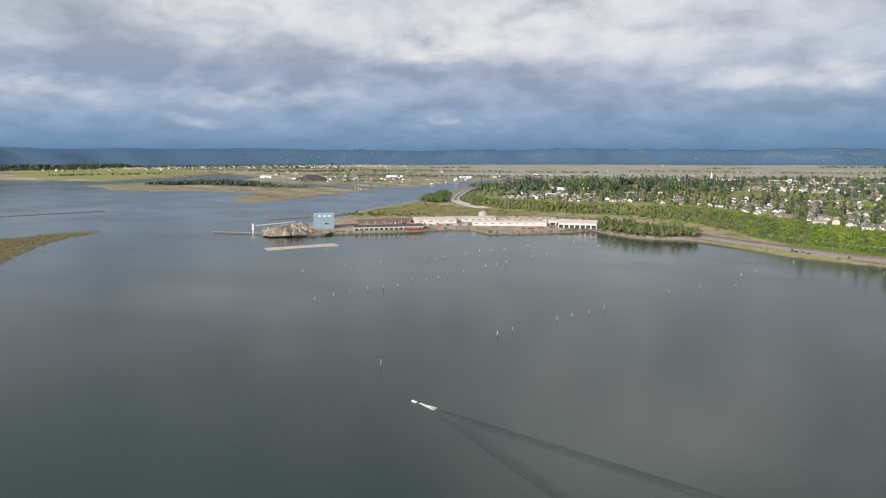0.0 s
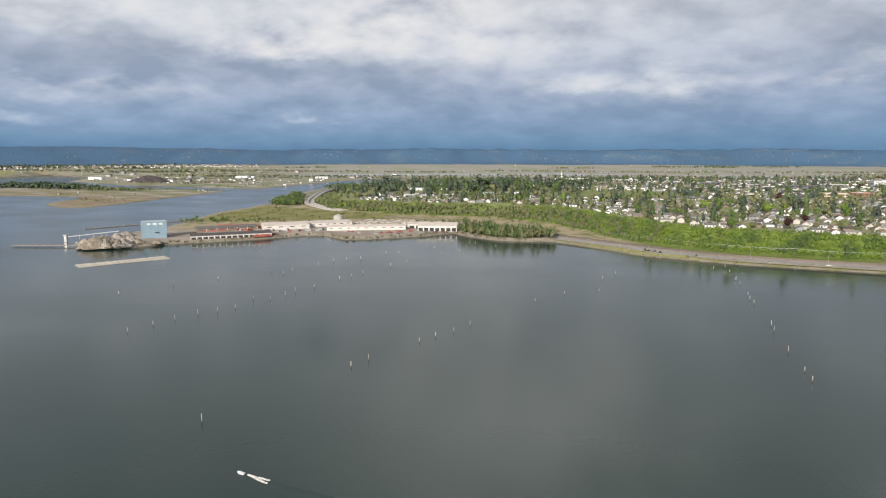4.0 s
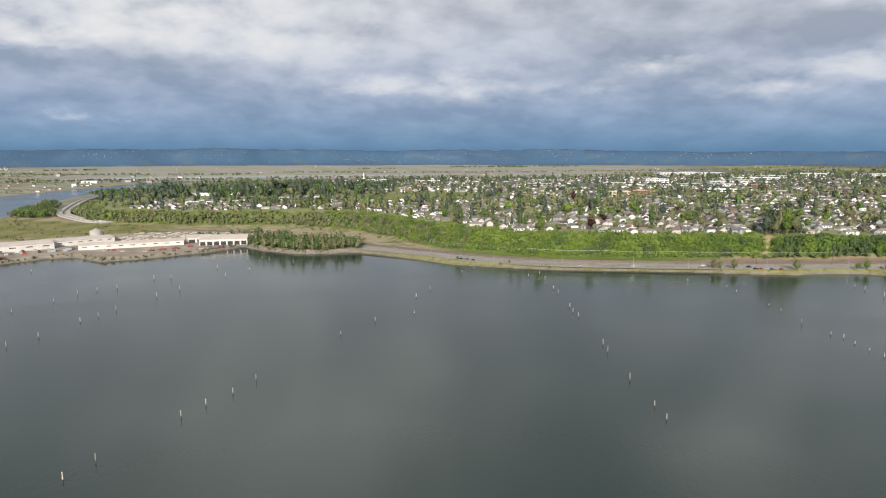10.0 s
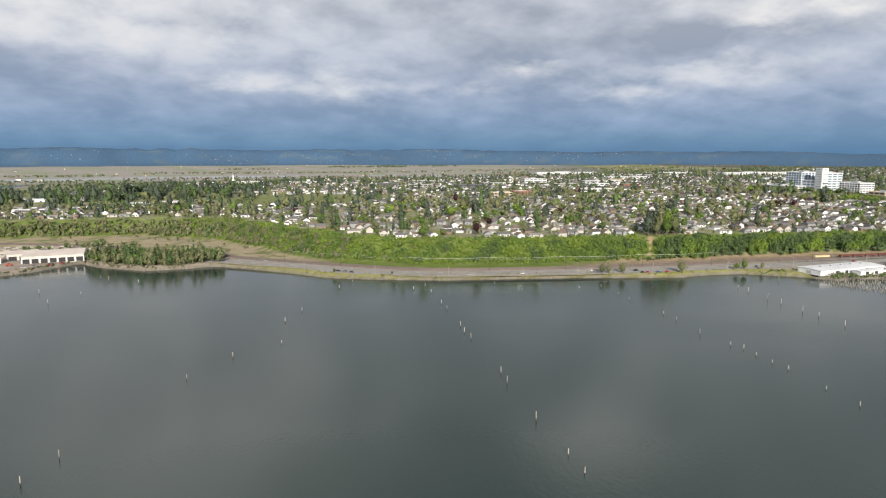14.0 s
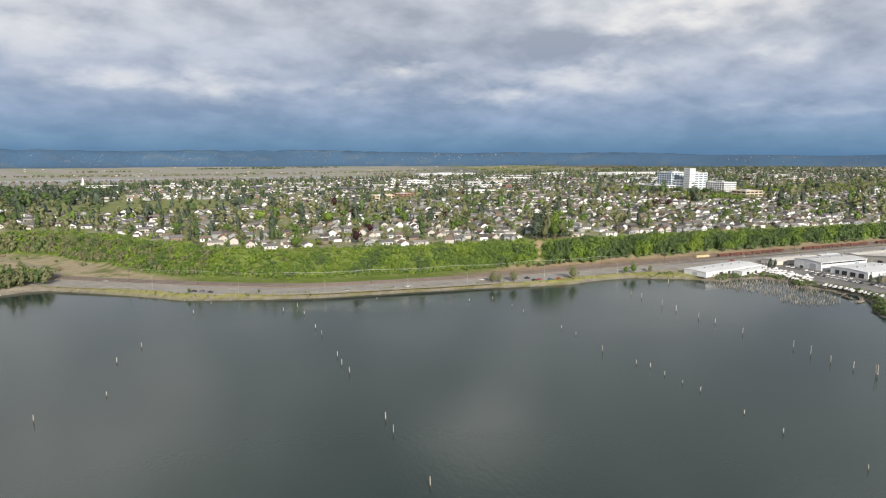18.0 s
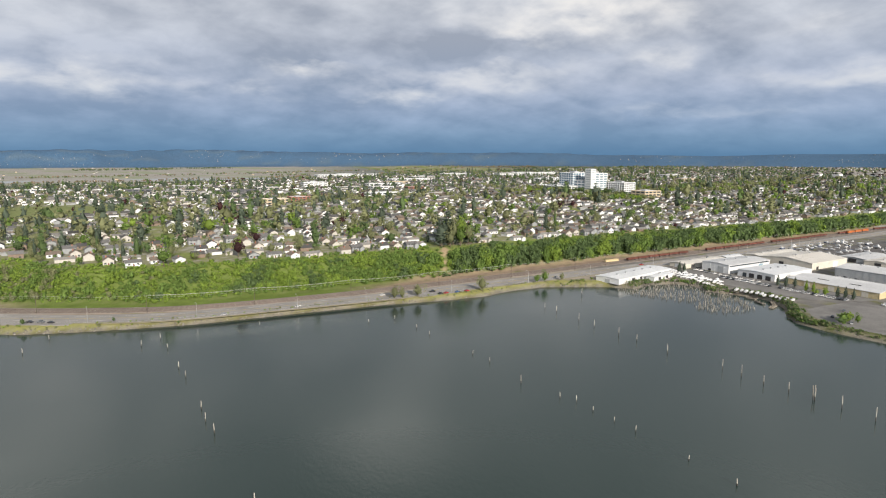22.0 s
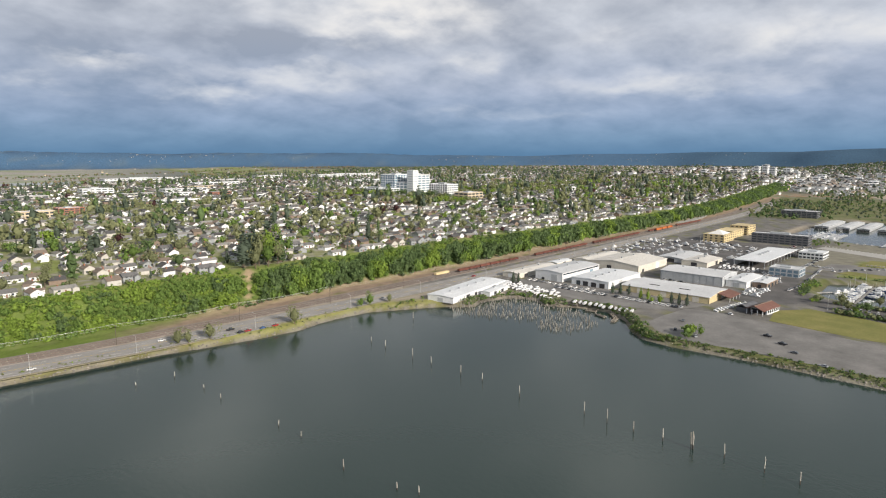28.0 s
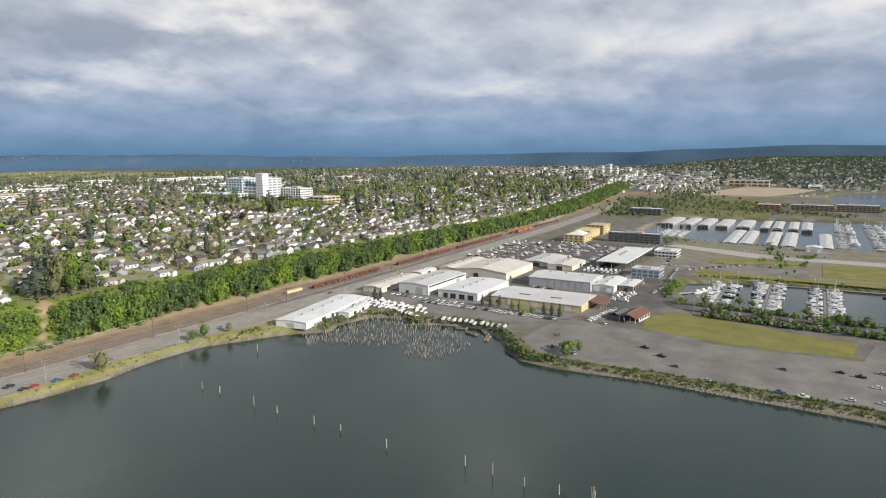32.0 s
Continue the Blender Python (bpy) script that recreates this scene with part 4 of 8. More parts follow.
    tree("conifer_tree", "fir", "deep", 397, 617, 28, 2.2, "broad green conifer on the bluff's edge", "tall trees on the edge", shape=3)
    for tx, ty, hh, wd, leafy, k in ((373, 612, 30, 0.62, "olive", 0), (383, 614, 34, 0.58, "lime", 3), (390, 610, 25, 0.7, "olive", 1), (378, 606, 22, 0.8, "green", 4), (366, 606, 18, 0.9, "olive", 2)):
        tree("broadleaf_tree", "broad", leafy, tx, ty, hh, wd, "tall yellow-green broadleaf tree between dark conifers", "tall trees on the edge", shape=k)
    tree("broadleaf_tree", "broad", "plum", 165, 634, 17, 1.0, "round dark plum-coloured tree beside a white house", "")
    tree("broadleaf_tree", "broad", "green", 103, 622, 16, 1.2, "round green broadleaf tree on the bluff's edge", "")
    tree("broadleaf_tree", "broad", "lime", 172, 795, 22, 1.15, "large bright green round tree among houses", "", shape=2)
    tree("broadleaf_tree", "broad", "plum", 690, 812, 19, 1.3, "large dark plum-coloured tree among houses", "", shape=1)


grow_town()


# ---------------------------------------------------------------- port, hospital, civic buildings
ROOF_WHITE = material("white_membrane", [(0.61, 0.63, 0.65), (0.72, 0.74, 0.76)], 0.08, 0.6, 0.0, 9)
ROOF_GREY = material("grey_metal_roof", [(0.50, 0.51, 0.52), (0.60, 0.61, 0.62)], 0.08, 0.5, 0.0, 9)
ROOF_CREAM = material("cream_metal_roof", [(0.57, 0.545, 0.50), (0.68, 0.655, 0.61)], 0.08, 0.55, 0.0, 9)
STEEL_WHITE = material("white_steel_cladding", [(0.60, 0.62, 0.64), (0.72, 0.73, 0.74)], 0.2, 0.5)
STEEL_CREAM = material("cream_steel_cladding", [(0.54, 0.51, 0.45), (0.64, 0.61, 0.545)], 0.2, 0.55)
STEEL_YELLOW = material("yellow_steel_cladding", [(0.50, 0.42, 0.25), (0.60, 0.51, 0.32)], 0.2, 0.55)
STEEL_GREY = material("grey_steel_cladding", [(0.34, 0.36, 0.38), (0.44, 0.46, 0.48)], 0.2, 0.5)
STEEL_BLUE = material("pale_blue_cladding", [(0.19, 0.285, 0.36), (0.25, 0.345, 0.42)], 0.2, 0.55)
DARK = material("dark_opening", [(0.025, 0.025, 0.028), (0.05, 0.05, 0.055)], 0.5, 0.8)
CONCRETE = material("concrete", [(0.32, 0.31, 0.29), (0.43, 0.42, 0.40)], 0.3, 0.85, 0.03)
PLYWOOD = material("yellow_plywood", [(0.50, 0.40, 0.22), (0.60, 0.50, 0.30)], 0.3, 0.8, vary=0.12)
RED_ROOF = material("red_brown_roof", [(0.13, 0.065, 0.05), (0.19, 0.095, 0.075)], 0.3, 0.75)
TEAL_GLASS = material("teal_curtain_glass", [(0.10, 0.16, 0.22), (0.16, 0.24, 0.31)], 0.15, 0.12, spec=0.8)
PALE = material("pale_panel", [(0.59, 0.605, 0.62), (0.70, 0.715, 0.73)], 0.3, 0.6)
TAN = material("tan_stucco", [(0.46, 0.38, 0.27), (0.55, 0.46, 0.34)], 0.3, 0.8)
CHARCOAL = material("charcoal_panel", [(0.09, 0.09, 0.10), (0.14, 0.14, 0.15)], 0.3, 0.6)


def warehouse(label, x0, x1, y0, y1, z0, zr, wall, roof, along="x", pitch=2.0, doors=(), strip="", skylights=0, vents=3, bays=0, turn=0, mid=None):
    """A shed with panelled walls, a low pitched roof with raised seams, doors, skylights and vents.
    doors: (face, position along it, width, height, material)."""
    cx, cy = (x0 + x1) / 2, (y0 + y1) / 2
    t = thing("warehouse", label, "warehouse", pose(cx, cy, z0, 0, 0, turn), "sheds of the boatyard")
    hx, hy, H = (x1 - x0) / 2, (y1 - y0) / 2, zr - z0
    eave = H - pitch
    part("wall", Geo().box(-hx, hx, -hy, hy, -0.5, eave).gable_wall(-hx, hx, -hy, hy, eave, H, along), wall, t)
    rf = part("roof", Geo().gable(-hx, hx, -hy, hy, eave, H, along, 0.5, 0, 0.35), roof, t)
    # standing seams
    g = Geo()
    n = int((2 * hx if along == "x" else 2 * hy) / 4)
    for i in range(n + 1):
        if along == "x":
            x = -hx + 2 * hx * i / n
            for s in (-1, 1):
                g.tube((x, s * (hy + 0.5), eave + 0.36), (x, 0, H + 0.36), 0.09, 0.09, 4, cap=False)
        else:
            y = -hy + 2 * hy * i / n
            for s in (-1, 1):
                g.tube((s * (hx + 0.5), y, eave + 0.36), (0, y, H + 0.36), 0.09, 0.09, 4, cap=False)
    tagged(part("roof_seam", g, roof, rf), kind="stuff")
    for i in range(vents):
        a = (i + 0.5) / vents * 2 - 1
        v = Geo().box(-0.7, 0.7, -0.7, 0.7, 0, 0.9).box(-0.9, 0.9, -0.9, 0.9, 0.9, 1.05, 0, True)
        part("roof_vent", v, STEEL_GREY, rf, at=pose(a * hx * 0.8, 0.5, H + 0.3) if along == "x" else pose(0.5, a * hy * 0.8, H + 0.3))
    for i in range(skylights):
        a = (i + 0.5) / skylights * 2 - 1
        k = 0.45
        if along == "x":
            part("skylight", Geo().box(-4.5, 4.5, -0.6, 0.6, 0, 0.25), DARK, rf, at=pose(a * hx * 0.7, -hy * k, H - pitch * k + 0.42, math.degrees(math.atan2(pitch, hy))))
        else:
            part("skylight", Geo().box(-0.6, 0.6, -4.5, 4.5, 0, 0.25), DARK, rf, at=pose(-hx * k, a * hy * 0.7, H - pitch * k + 0.42, 0, -math.degrees(math.atan2(pitch, hx))))
    # wall ribs on the two faces towards the bay
    g = Geo()
    for i in range(int(2 * hy / 5) + 1):
        y = -hy + i * 5.0
        g.box(-hx - 0.10, -hx, y - 0.12, y + 0.12, 0, eave)
    for i in range(int(2 * hx / 5) + 1):
        x = -hx + i * 5.0
        g.box(x - 0.12, x + 0.12, -hy - 0.10, -hy, 0, eave)
    tagged(part("wall_rib", g, wall, t), kind="stuff")
    if strip:
        sm = GLASS if strip == "glass" else STEEL_BLUE
        part("window_band" if strip == "glass" else "blue_band", Geo().box(-hx * 0.96, hx * 0.96, -hy - 0.14, -hy - 0.11, eave - 1.7, eave - 0.5, 0, True), sm, t)
    for face, a, wd, hd, dm in doors:
        if face == "x":
            g = Geo().box(-hx - 0.16, -hx - 0.11, a - wd / 2, a + wd / 2, 0, hd, 0, True)
        else:
            g = Geo().box(a - wd / 2, a + wd / 2, -hy - 0.16, -hy - 0.11, 0, hd, 0, True)
        part("door", g, dm, t)
    return t


Z0 = 3.4
warehouse("long low white shed on the shore with flat pale roof", 444, 528, 463, 487, Z0, 8.2, STEEL_WHITE, ROOF_WHITE, "x", 0.7, [("y", -20, 5, 3, DARK), ("y", -8, 4, 2.8, DARK), ("y", 22, 6, 3, DARK), ("x", 0, 5, 3, STEEL_GREY)], vents=5, turn=9)
warehouse("low white annexe in front of the shore shed", 484, 514, 453.5, 462, Z0, 7.0, STEEL_WHITE, ROOF_WHITE, "x", 0.6, [("y", -6, 4, 2.6, DARK), ("y", 6, 4, 2.6, DARK)], vents=1, turn=9)
warehouse("small white lean-to beside the shore shed", 518, 534, 466, 474, Z0, 6.4, STEEL_WHITE, ROOF_GREY, "x", 0.6, [("y", 0, 3, 2.4, DARK)], vents=1, turn=9)
warehouse("low cream shed with pale roof beside the road", 561, 627, 478, 497, Z0, 8.6, STEEL_CREAM, ROOF_CREAM, "x", 1.2, [("x", 0, 6, 3.4, STEEL_WHITE), ("y", -22, 5, 3.4, DARK)], vents=2)
warehouse("white steel hall with a band of high windows", 573, 638, 439, 468, Z0, 12.6, STEEL_WHITE, ROOF_GREY, "x", 1.3, [("x", -6, 6, 6, STEEL_GREY), ("x", 6, 3, 2.2, DARK), ("y", 18, 6, 5.5, STEEL_BLUE)], "glass", vents=3)
warehouse("white boatyard hall with dark glazed doors", 574, 633, 394, 430, Z0, 10.2, STEEL_WHITE, ROOF_WHITE, "x", 0.9, [("x", -12, 5, 4, DARK), ("x", -4, 5, 4, DARK), ("x", 4, 5, 4, DARK), ("x", 11, 4, 4, GLASS), ("y", -8, 5, 4.5, STEEL_GREY)], vents=4)
warehouse("large cream steel hall with a low pitched roof", 660, 724, 409, 463, Z0, 13.0, STEEL_CREAM, ROOF_CREAM, "x", 3.0, [("x", 4, 5, 4.5, DARK), ("y", -22, 4, 3, DARK), ("y", 10, 8, 5.5, STEEL_WHITE)], vents=2)
warehouse("long cream shed with a pale roof", 668, 737, 467, 485, Z0, 9.7, STEEL_CREAM, ROOF_CREAM, "x", 1.4, [("x", 0, 6, 4, STEEL_WHITE)], vents=3)
warehouse("long yellow warehouse with a grey roof and skylights", 578, 620, 311, 384, Z0, 10.2, STEEL_YELLOW, ROOF_GREY, "y", 2.0, [("x", -26, 5, 4, STEEL_CREAM), ("x", 0, 5, 4, STEEL_CREAM), ("x", 20, 5, 4, STEEL_CREAM), ("x", 31, 2, 2.2, DARK), ("y", 8, 7, 5, STEEL_WHITE)], skylights=2, vents=0)
warehouse("tall white shed with open bays along its side", 650, 687, 327, 382, Z0, 13.4, STEEL_GREY, ROOF_GREY, "y", 2.0, [("x", a, 4.6, 7, STEEL_GREY) for a in (-23, -17, -11, -5, 1, 7, 13, 19, 24)] + [("y", 0, 8, 6, DARK)], vents=3)
warehouse("white shed joined to a taller grey one", 656, 699, 309, 326, Z0, 9.8, STEEL_WHITE, ROOF_WHITE, "x", 1.2, [("y", 0, 10, 4, DARK), ("x", 0, 5, 4, STEEL_GREY)], vents=2)
warehouse("brown and white workshop with a flat roof", 667, 699, 296, 307.5, Z0, 8.4, WALLS[3], ROOF_WHITE, "x", 0.5, [("y", -9, 5, 3, GLASS), ("y", 0, 5, 3, GLASS), ("y", 9, 5, 3, GLASS), ("x", 0, 3, 3, DARK)], vents=2)
warehouse("low shed with a white roof behind the boat halls", 745, 800, 400, 428, Z0, 9.0, STEEL_GREY, ROOF_GREY, "x", 1.2, [("x", 0, 8, 4, DARK), ("y", 5, 8, 4, DARK)], vents=2)
warehouse("cream workshop with a low roof behind the halls", 735, 778, 372, 398, Z0, 9.5, STEEL_CREAM, ROOF_CREAM, "x", 1.5, [("x", 0, 6, 4, DARK), ("y", 5, 6, 4, DARK)], vents=2)
warehouse("small pale workshop beside the railway", 640, 668, 488, 499, Z0, 7.4, STEEL_CREAM, ROOF_WHITE, "x", 0.8, [("y", 0, 5, 3, DARK)], vents=1)


def office(label, x0, x1, y0, y1, z0, zr, wall, glass=GLASS, floors=None, roof=ROOF_WHITE, name="office_building", cols=None, group="", bay=4.0, plant=True, win_h=0.55, turn=0, fins=False, split=True):
    """A flat-roofed block; each storey has separate windows on the faces towards the bay, and a parapet above."""
    cx, cy = (x0 + x1) / 2, (y0 + y1) / 2
    t = thing(name, label, "building", pose(cx, cy, z0, 0, 0, turn), group)
    hx, hy, H = (x1 - x0) / 2, (y1 - y0) / 2, zr - z0
    w = part("wall", Geo().box(-hx, hx, -hy, hy, -2.0, H), wall, t)
    rf = part("roof", Geo().box(-hx + 0.4, hx - 0.4, -hy + 0.4, hy - 0.4, H, H + 0.06), roof, t)
    for q in ((-hx, hx, -hy, -hy + 0.35), (-hx, hx, hy - 0.35, hy), (-hx, -hx + 0.35, -hy + 0.35, hy - 0.35), (hx - 0.35, hx, -hy + 0.35, hy - 0.35)):
        if split:
            part("parapet", Geo().box(*q, H, H + 0.7), wall, rf)
    if plant:
        part("roof_plant", Geo().box(-hx * 0.35, hx * 0.15, -hy * 0.3, hy * 0.4, H + 0.06, H + min(3.0, H * 0.2) + 0.06), STEEL_GREY, rf)
    n = floors or max(1, int(H / 3.6))
    bundle = Geo()
    fh = H / n
    for k in range(n):
        z = k * fh + fh * (1 - win_h) / 2
        m = max(1, int(2 * hy / bay))
        for i in range(m):
            y = -hy + (i + 0.5) * 2 * hy / m
            q = (-hx - 0.08, -hx, y - hy / m * 0.74, y + hy / m * 0.74, z, z + fh * win_h, 0, True)
            part("window", Geo().box(*q), glass, w) if split else bundle.box(*q)
        m = max(1, int(2 * hx / bay))
        for i in range(m):
            x = -hx + (i + 0.5) * 2 * hx / m
            q = (x - hx / m * 0.74, x + hx / m * 0.74, -hy - 0.08, -hy, z, z + fh * win_h, 0, True)
            part("window", Geo().box(*q), glass, w) if split else bundle.box(*q)
    if bundle.v:
        tagged(part("glazing", bundle, glass, w), kind="stuff")
    if fins:
        m = int(2 * hy / 5.5)
        for i in range(m + 1):
            y = -hy + i * 2 * hy / m
            part("fin", Geo().box(-hx - 0.9, -hx - 0.1, y - 0.35, y + 0.35, 0, H), wall, w)
    return t


# hospital on the plateau
HZ = 40.0
office("blue-glass and white hospital block above the houses", 947, 1000, 1065, 1107, HZ, 77, PALE, TEAL_GLASS, 8, name="hospital_wing", group="hospital", bay=7, win_h=0.76)
office("plain white hospital tower above the other wings", 949, 963, 1015, 1032, HZ, 86, PALE, TEAL_GLASS, 10, name="hospital_tower", group="hospital", bay=13, plant=False, win_h=0.15)
office("white hospital wing with rows of blue windows", 964, 998, 1018, 1046, HZ, 77, PALE, TEAL_GLASS, 8, name="hospital_wing", group="hospital", bay=10, win_h=0.55)
office("older white hospital block with upright concrete fins", 948, 978, 925, 971, HZ - 2, 62, PALE, GLASS, 6, name="hospital_wing", group="hospital", bay=6, win_h=0.5, fins=True)
office("low white hospital podium with dark windows", 905, 946, 1050, 1140, HZ - 1, 51, PALE, GLASS, 3, name="hospital_podium", group="hospital", bay=8)
office("low tan hospital annexe with flat roof", 960, 1002, 885, 918, HZ - 2, 48, TAN, GLASS, 2, name="hospital_annexe", group="hospital", bay=9)
office("glazed grey hospital entrance block", 950, 964, 1033, 1064, HZ, 62, PALE, TEAL_GLASS, 4, name="hospital_entrance", group="hospital", bay=9)
# campus and other large buildings among the houses
gz = lambda x, y: float(ground_height(x, y))
office("red-brick college block with flat roof", 375, 409, 1146, 1170, gz(392, 1150), 41, BRICK, GLASS, 3, name="college_building", bay=6)
office("cream flat-roofed college hall", 322, 366, 1128, 1150, gz(345, 1135), gz(345, 1135) + 9, TAN, GLASS, 2, name="college_building", bay=7)
for tone, x, y, w, dp, h, mt, rm in [("white", 561, 1540, 60, 30, 13, PALE, ROOF_WHITE), ("grey", 430, 1480, 50, 24, 9, CONCRETE, ROOF_GREY), ("dark", 360, 1430, 60, 22, 9, CHARCOAL, CHARCOAL), ("tan", 760, 1500, 60, 24, 9, TAN, CONCRETE),
                                     ("grey", 250, 1500, 60, 30, 10, CONCRETE, CHARCOAL), ("white", 640, 1330, 50, 26, 9, PALE, CONCRETE), ("white", 880, 1650, 120, 30, 9, PALE, ROOF_WHITE), ("dark", 180, 1600, 50, 24, 10, CHARCOAL, CHARCOAL),
                                     ("red-brick", 700, 1290, 40, 20, 8, BRICK, CONCRETE), ("pale", 1250, 1500, 80, 30, 10, PALE, ROOF_WHITE), ("tan", 1550, 1250, 60, 26, 12, TAN, CONCRETE), ("white", 1350, 900, 30, 18, 10, PALE, ROOF_GREY),
                                     ("long white", 860, 2050, 220, 40, 12, PALE, ROOF_WHITE), ("long white", 1500, 1900, 260, 40, 12, PALE, ROOF_WHITE), ("grey", 581, 1395, 60, 22, 8, CONCRETE, ROOF_GREY), ("long pale", 700, 1440, 90, 30, 9, PALE, ROOF_GREY),
                                     ("low white", 575, 1200, 70, 22, 6, PALE, ROOF_WHITE), ("low grey", 640, 1120, 60, 20, 6, CONCRETE, CONCRETE), ("grey", 300, 1700, 70, 30, 9, CONCRETE, ROOF_GREY), ("white", -30, 1750, 60, 24, 8, PALE, CONCRETE),
                                     ("pale", -180, 1840, 80, 24, 9, PALE, CONCRETE), ("grey", 1010, 1800, 90, 30, 10, CONCRETE, ROOF_GREY), ("white", 1250, 2000, 120, 30, 10, PALE, ROOF_WHITE), ("pale", 1800, 1500, 90, 40, 11, PALE, CONCRETE)]:
    office(f"{tone} flat-roofed building among the distant houses", x - w / 2, x + w / 2, y, y + dp, gz(x, y) - 0.5, gz(x, y) + h, mt, GLASS, max(1, int(h / 4)), rm, name="town_building", bay=11, plant=h > 9, win_h=0.4, split=False)
# long low white units on the northern plateau
for x, y, w, dp, turn in ((-440, 1052, 44, 11, 6), (-392, 1066, 40, 10, 4), (-350, 1078, 36, 10, 8), (-430, 1082, 34, 10, 4), (-520, 1292, 50, 13, 3), (-462, 1302, 44, 12, 3), (-420, 1312, 38, 12, 5), (-300, 1130, 34, 11, 10), (-255, 1150, 30, 11, 10)):
    warehouse("long low white unit on the open plateau", x - w / 2, x + w / 2, y - dp / 2, y + dp / 2, gz(x, y), gz(x, y) + 6.0, STEEL_WHITE, ROOF_WHITE, "x", 1.6, [("y", -8, 3, 2.4, DARK), ("y", 8, 3, 2.4, DARK)], vents=0, turn=turn)


def avenues():
    rng = np.random.RandomState(77)
    pl = []
    for x0, y0, x1, y1, hh, tones in ((760, 1075, 1213, 1057, 12, [0, 3, 0]), (1213, 1057, 1700, 1012, 13, [0, 3, 3]), (800, 905, 960, 868, 13, [0, 3]), (935, 1035, 945, 905, 13, [2, 3, 4, 2]), (905, 1030, 900, 1150, 11, [2, 3, 1]), (1040, 952, 1320, 935, 13, [3, 3, 0]), (-460, 1330, -120, 1480, 24, [4, 4, 2]), (-480, 1240, -250, 1290, 20, [4, 4, 2]), (-330, 1010, -200, 1040, 15, [2, 4, 3])):
        n = int(math.hypot(x1 - x0, y1 - y0) / 5)
        for k in range(n):
            t = (k + rng.uniform(-0.4, 0.4)) / n
            px, py = x0 + (x1 - x0) * t, y0 + (y1 - y0) * t + rng.choice([-7, 7]) + rng.uniform(-2, 2)
            pl.append((px, py, float(ground_height(px, py)) - 0.3, hh * rng.uniform(0.75, 1.15), 1.1, rng.choice(tones)))
    firs = [q for q in pl if q[5] == 4]
    scatter("avenue_conifers", FIRS["mid"], [(*q[:4], 1.7, 4) for q in firs], MATS, "rows of tall dark conifers on the plateau", "trees", 79)
    pl = [q for q in pl if q[5] != 4]
    scatter("avenue_trees", BROAD["mid"], pl, MATS, "long rows of tall trees among the houses", "trees", 78)


avenues()
# church with a spire far inland
ch = thing("church", "small pale church with a slim white spire", "church", pose(-250, 2050, gz(-250, 2050)))
part("nave", Geo().box(-7, 7, -12, 12, -1, 8).gable_wall(-7, 7, -12, 12, 8, 14, "y"), PALE, ch)
part("roof", Geo().gable(-7, 7, -12, 12, 8, 14, "y", 0.3), ROOFS[0], ch)
part("tower", Geo().box(-2.5, 2.5, -17, -12, -1, 18), PALE, ch)
part("spire", Geo().tube((0, -14.5, 18), (0, -14.5, 29), 2.6, 0.2, 8), PALE, ch)


# downtown far to the south
def downtown():
    rng = random.Random(3)
    spots = [(2760, 905, 34, 45), (2700, 860, 30, 38), (2840, 960, 30, 36), (2650, 980, 36, 24), (2900, 830, 28, 28), (2560, 930, 28, 22), (2600, 1080, 40, 20), (2480, 1010, 34, 16), (2950, 1000, 34, 30),
             (2800, 1120, 30, 26), (2680, 760, 40, 20), (2520, 780, 36, 15), (2400, 900, 30, 14), (3000, 760, 40, 22), (3080, 900, 30, 26), (2350, 1100, 40, 12), (2900, 1250, 44, 18), (3150, 1080, 40, 16),
             (2750, 690, 34, 14), (3200, 800, 40, 18), (2450, 1200, 40, 12), (2420, 700, 40, 9), (2560, 600, 46, 9), (2700, 540, 50, 11), (2860, 560, 44, 13), (2330, 800, 40, 9), (2980, 880, 36, 30), (3120, 700, 50, 16), (2820, 740, 30, 24), (2250, 980, 44, 8), (2520, 860, 36, 12), (3050, 1150, 40, 20), (3050, 640, 44, 14), (2620, 660, 30, 12), (3300, 1000, 40, 14)]
    tones = [PALE, PALE, PALE, CONCRETE, PALE, PALE]
    words = ["white", "white", "white", "grey", "white", "white"]
    for i, (x, y, w, h) in enumerate(spots):
        w, h = w * 0.85, h * 1.08
        d = w * rng.uniform(0.6, 1.0)
        office(f"{words[i % 6]} {'tower block' if h > 25 else 'flat-roofed block'} in the distant town centre", x, x + w, y, y + d, gz(x, y) - 1, gz(x, y) + h, tones[i % 6], GLASS, max(2, int(h / 6)),
               name="town_block", group="town centre", bay=12, plant=h > 20, win_h=0.4, split=False)


downtown()

# ---------------------------------------------------------------- boatyard offices, sheds, flats
office("pale blue-glazed marine office on the quay street", 738, 760, 289, 315, Z0, 10.5, STEEL_GREY, TEAL_GLASS, 2, ROOF_GREY, bay=4.5, win_h=0.7)
office("low white office with a row of windows", 865, 890, 297, 321, Z0, 10.5, PALE, GLASS, 2, bay=4)
office("dark four-storey block of flats with glazed bands", 968, 986, 336, 402, Z0, 15.5, CHARCOAL, GLASS, 4, ROOF_GREY, name="apartment_block", bay=6.5, win_h=0.42)
office("dark glazed block of flats near the railway", 1362, 1392, 415, 474, Z0, 15, CHARCOAL, GLASS, 4, ROOF_GREY, name="apartment_block", bay=8)
office("square brown-brick block behind the far basin", 1555, 1580, 226, 268, Z0, 17, BRICK, GLASS, 4, ROOF_GREY, name="office_building", bay=9, split=False)
office("long dark brown hotel beside the far basin", 1600, 1622, 60, 130, Z0, 17, WALLS[3], GLASS, 4, ROOF_GREY, name="hotel", bay=7, split=False)
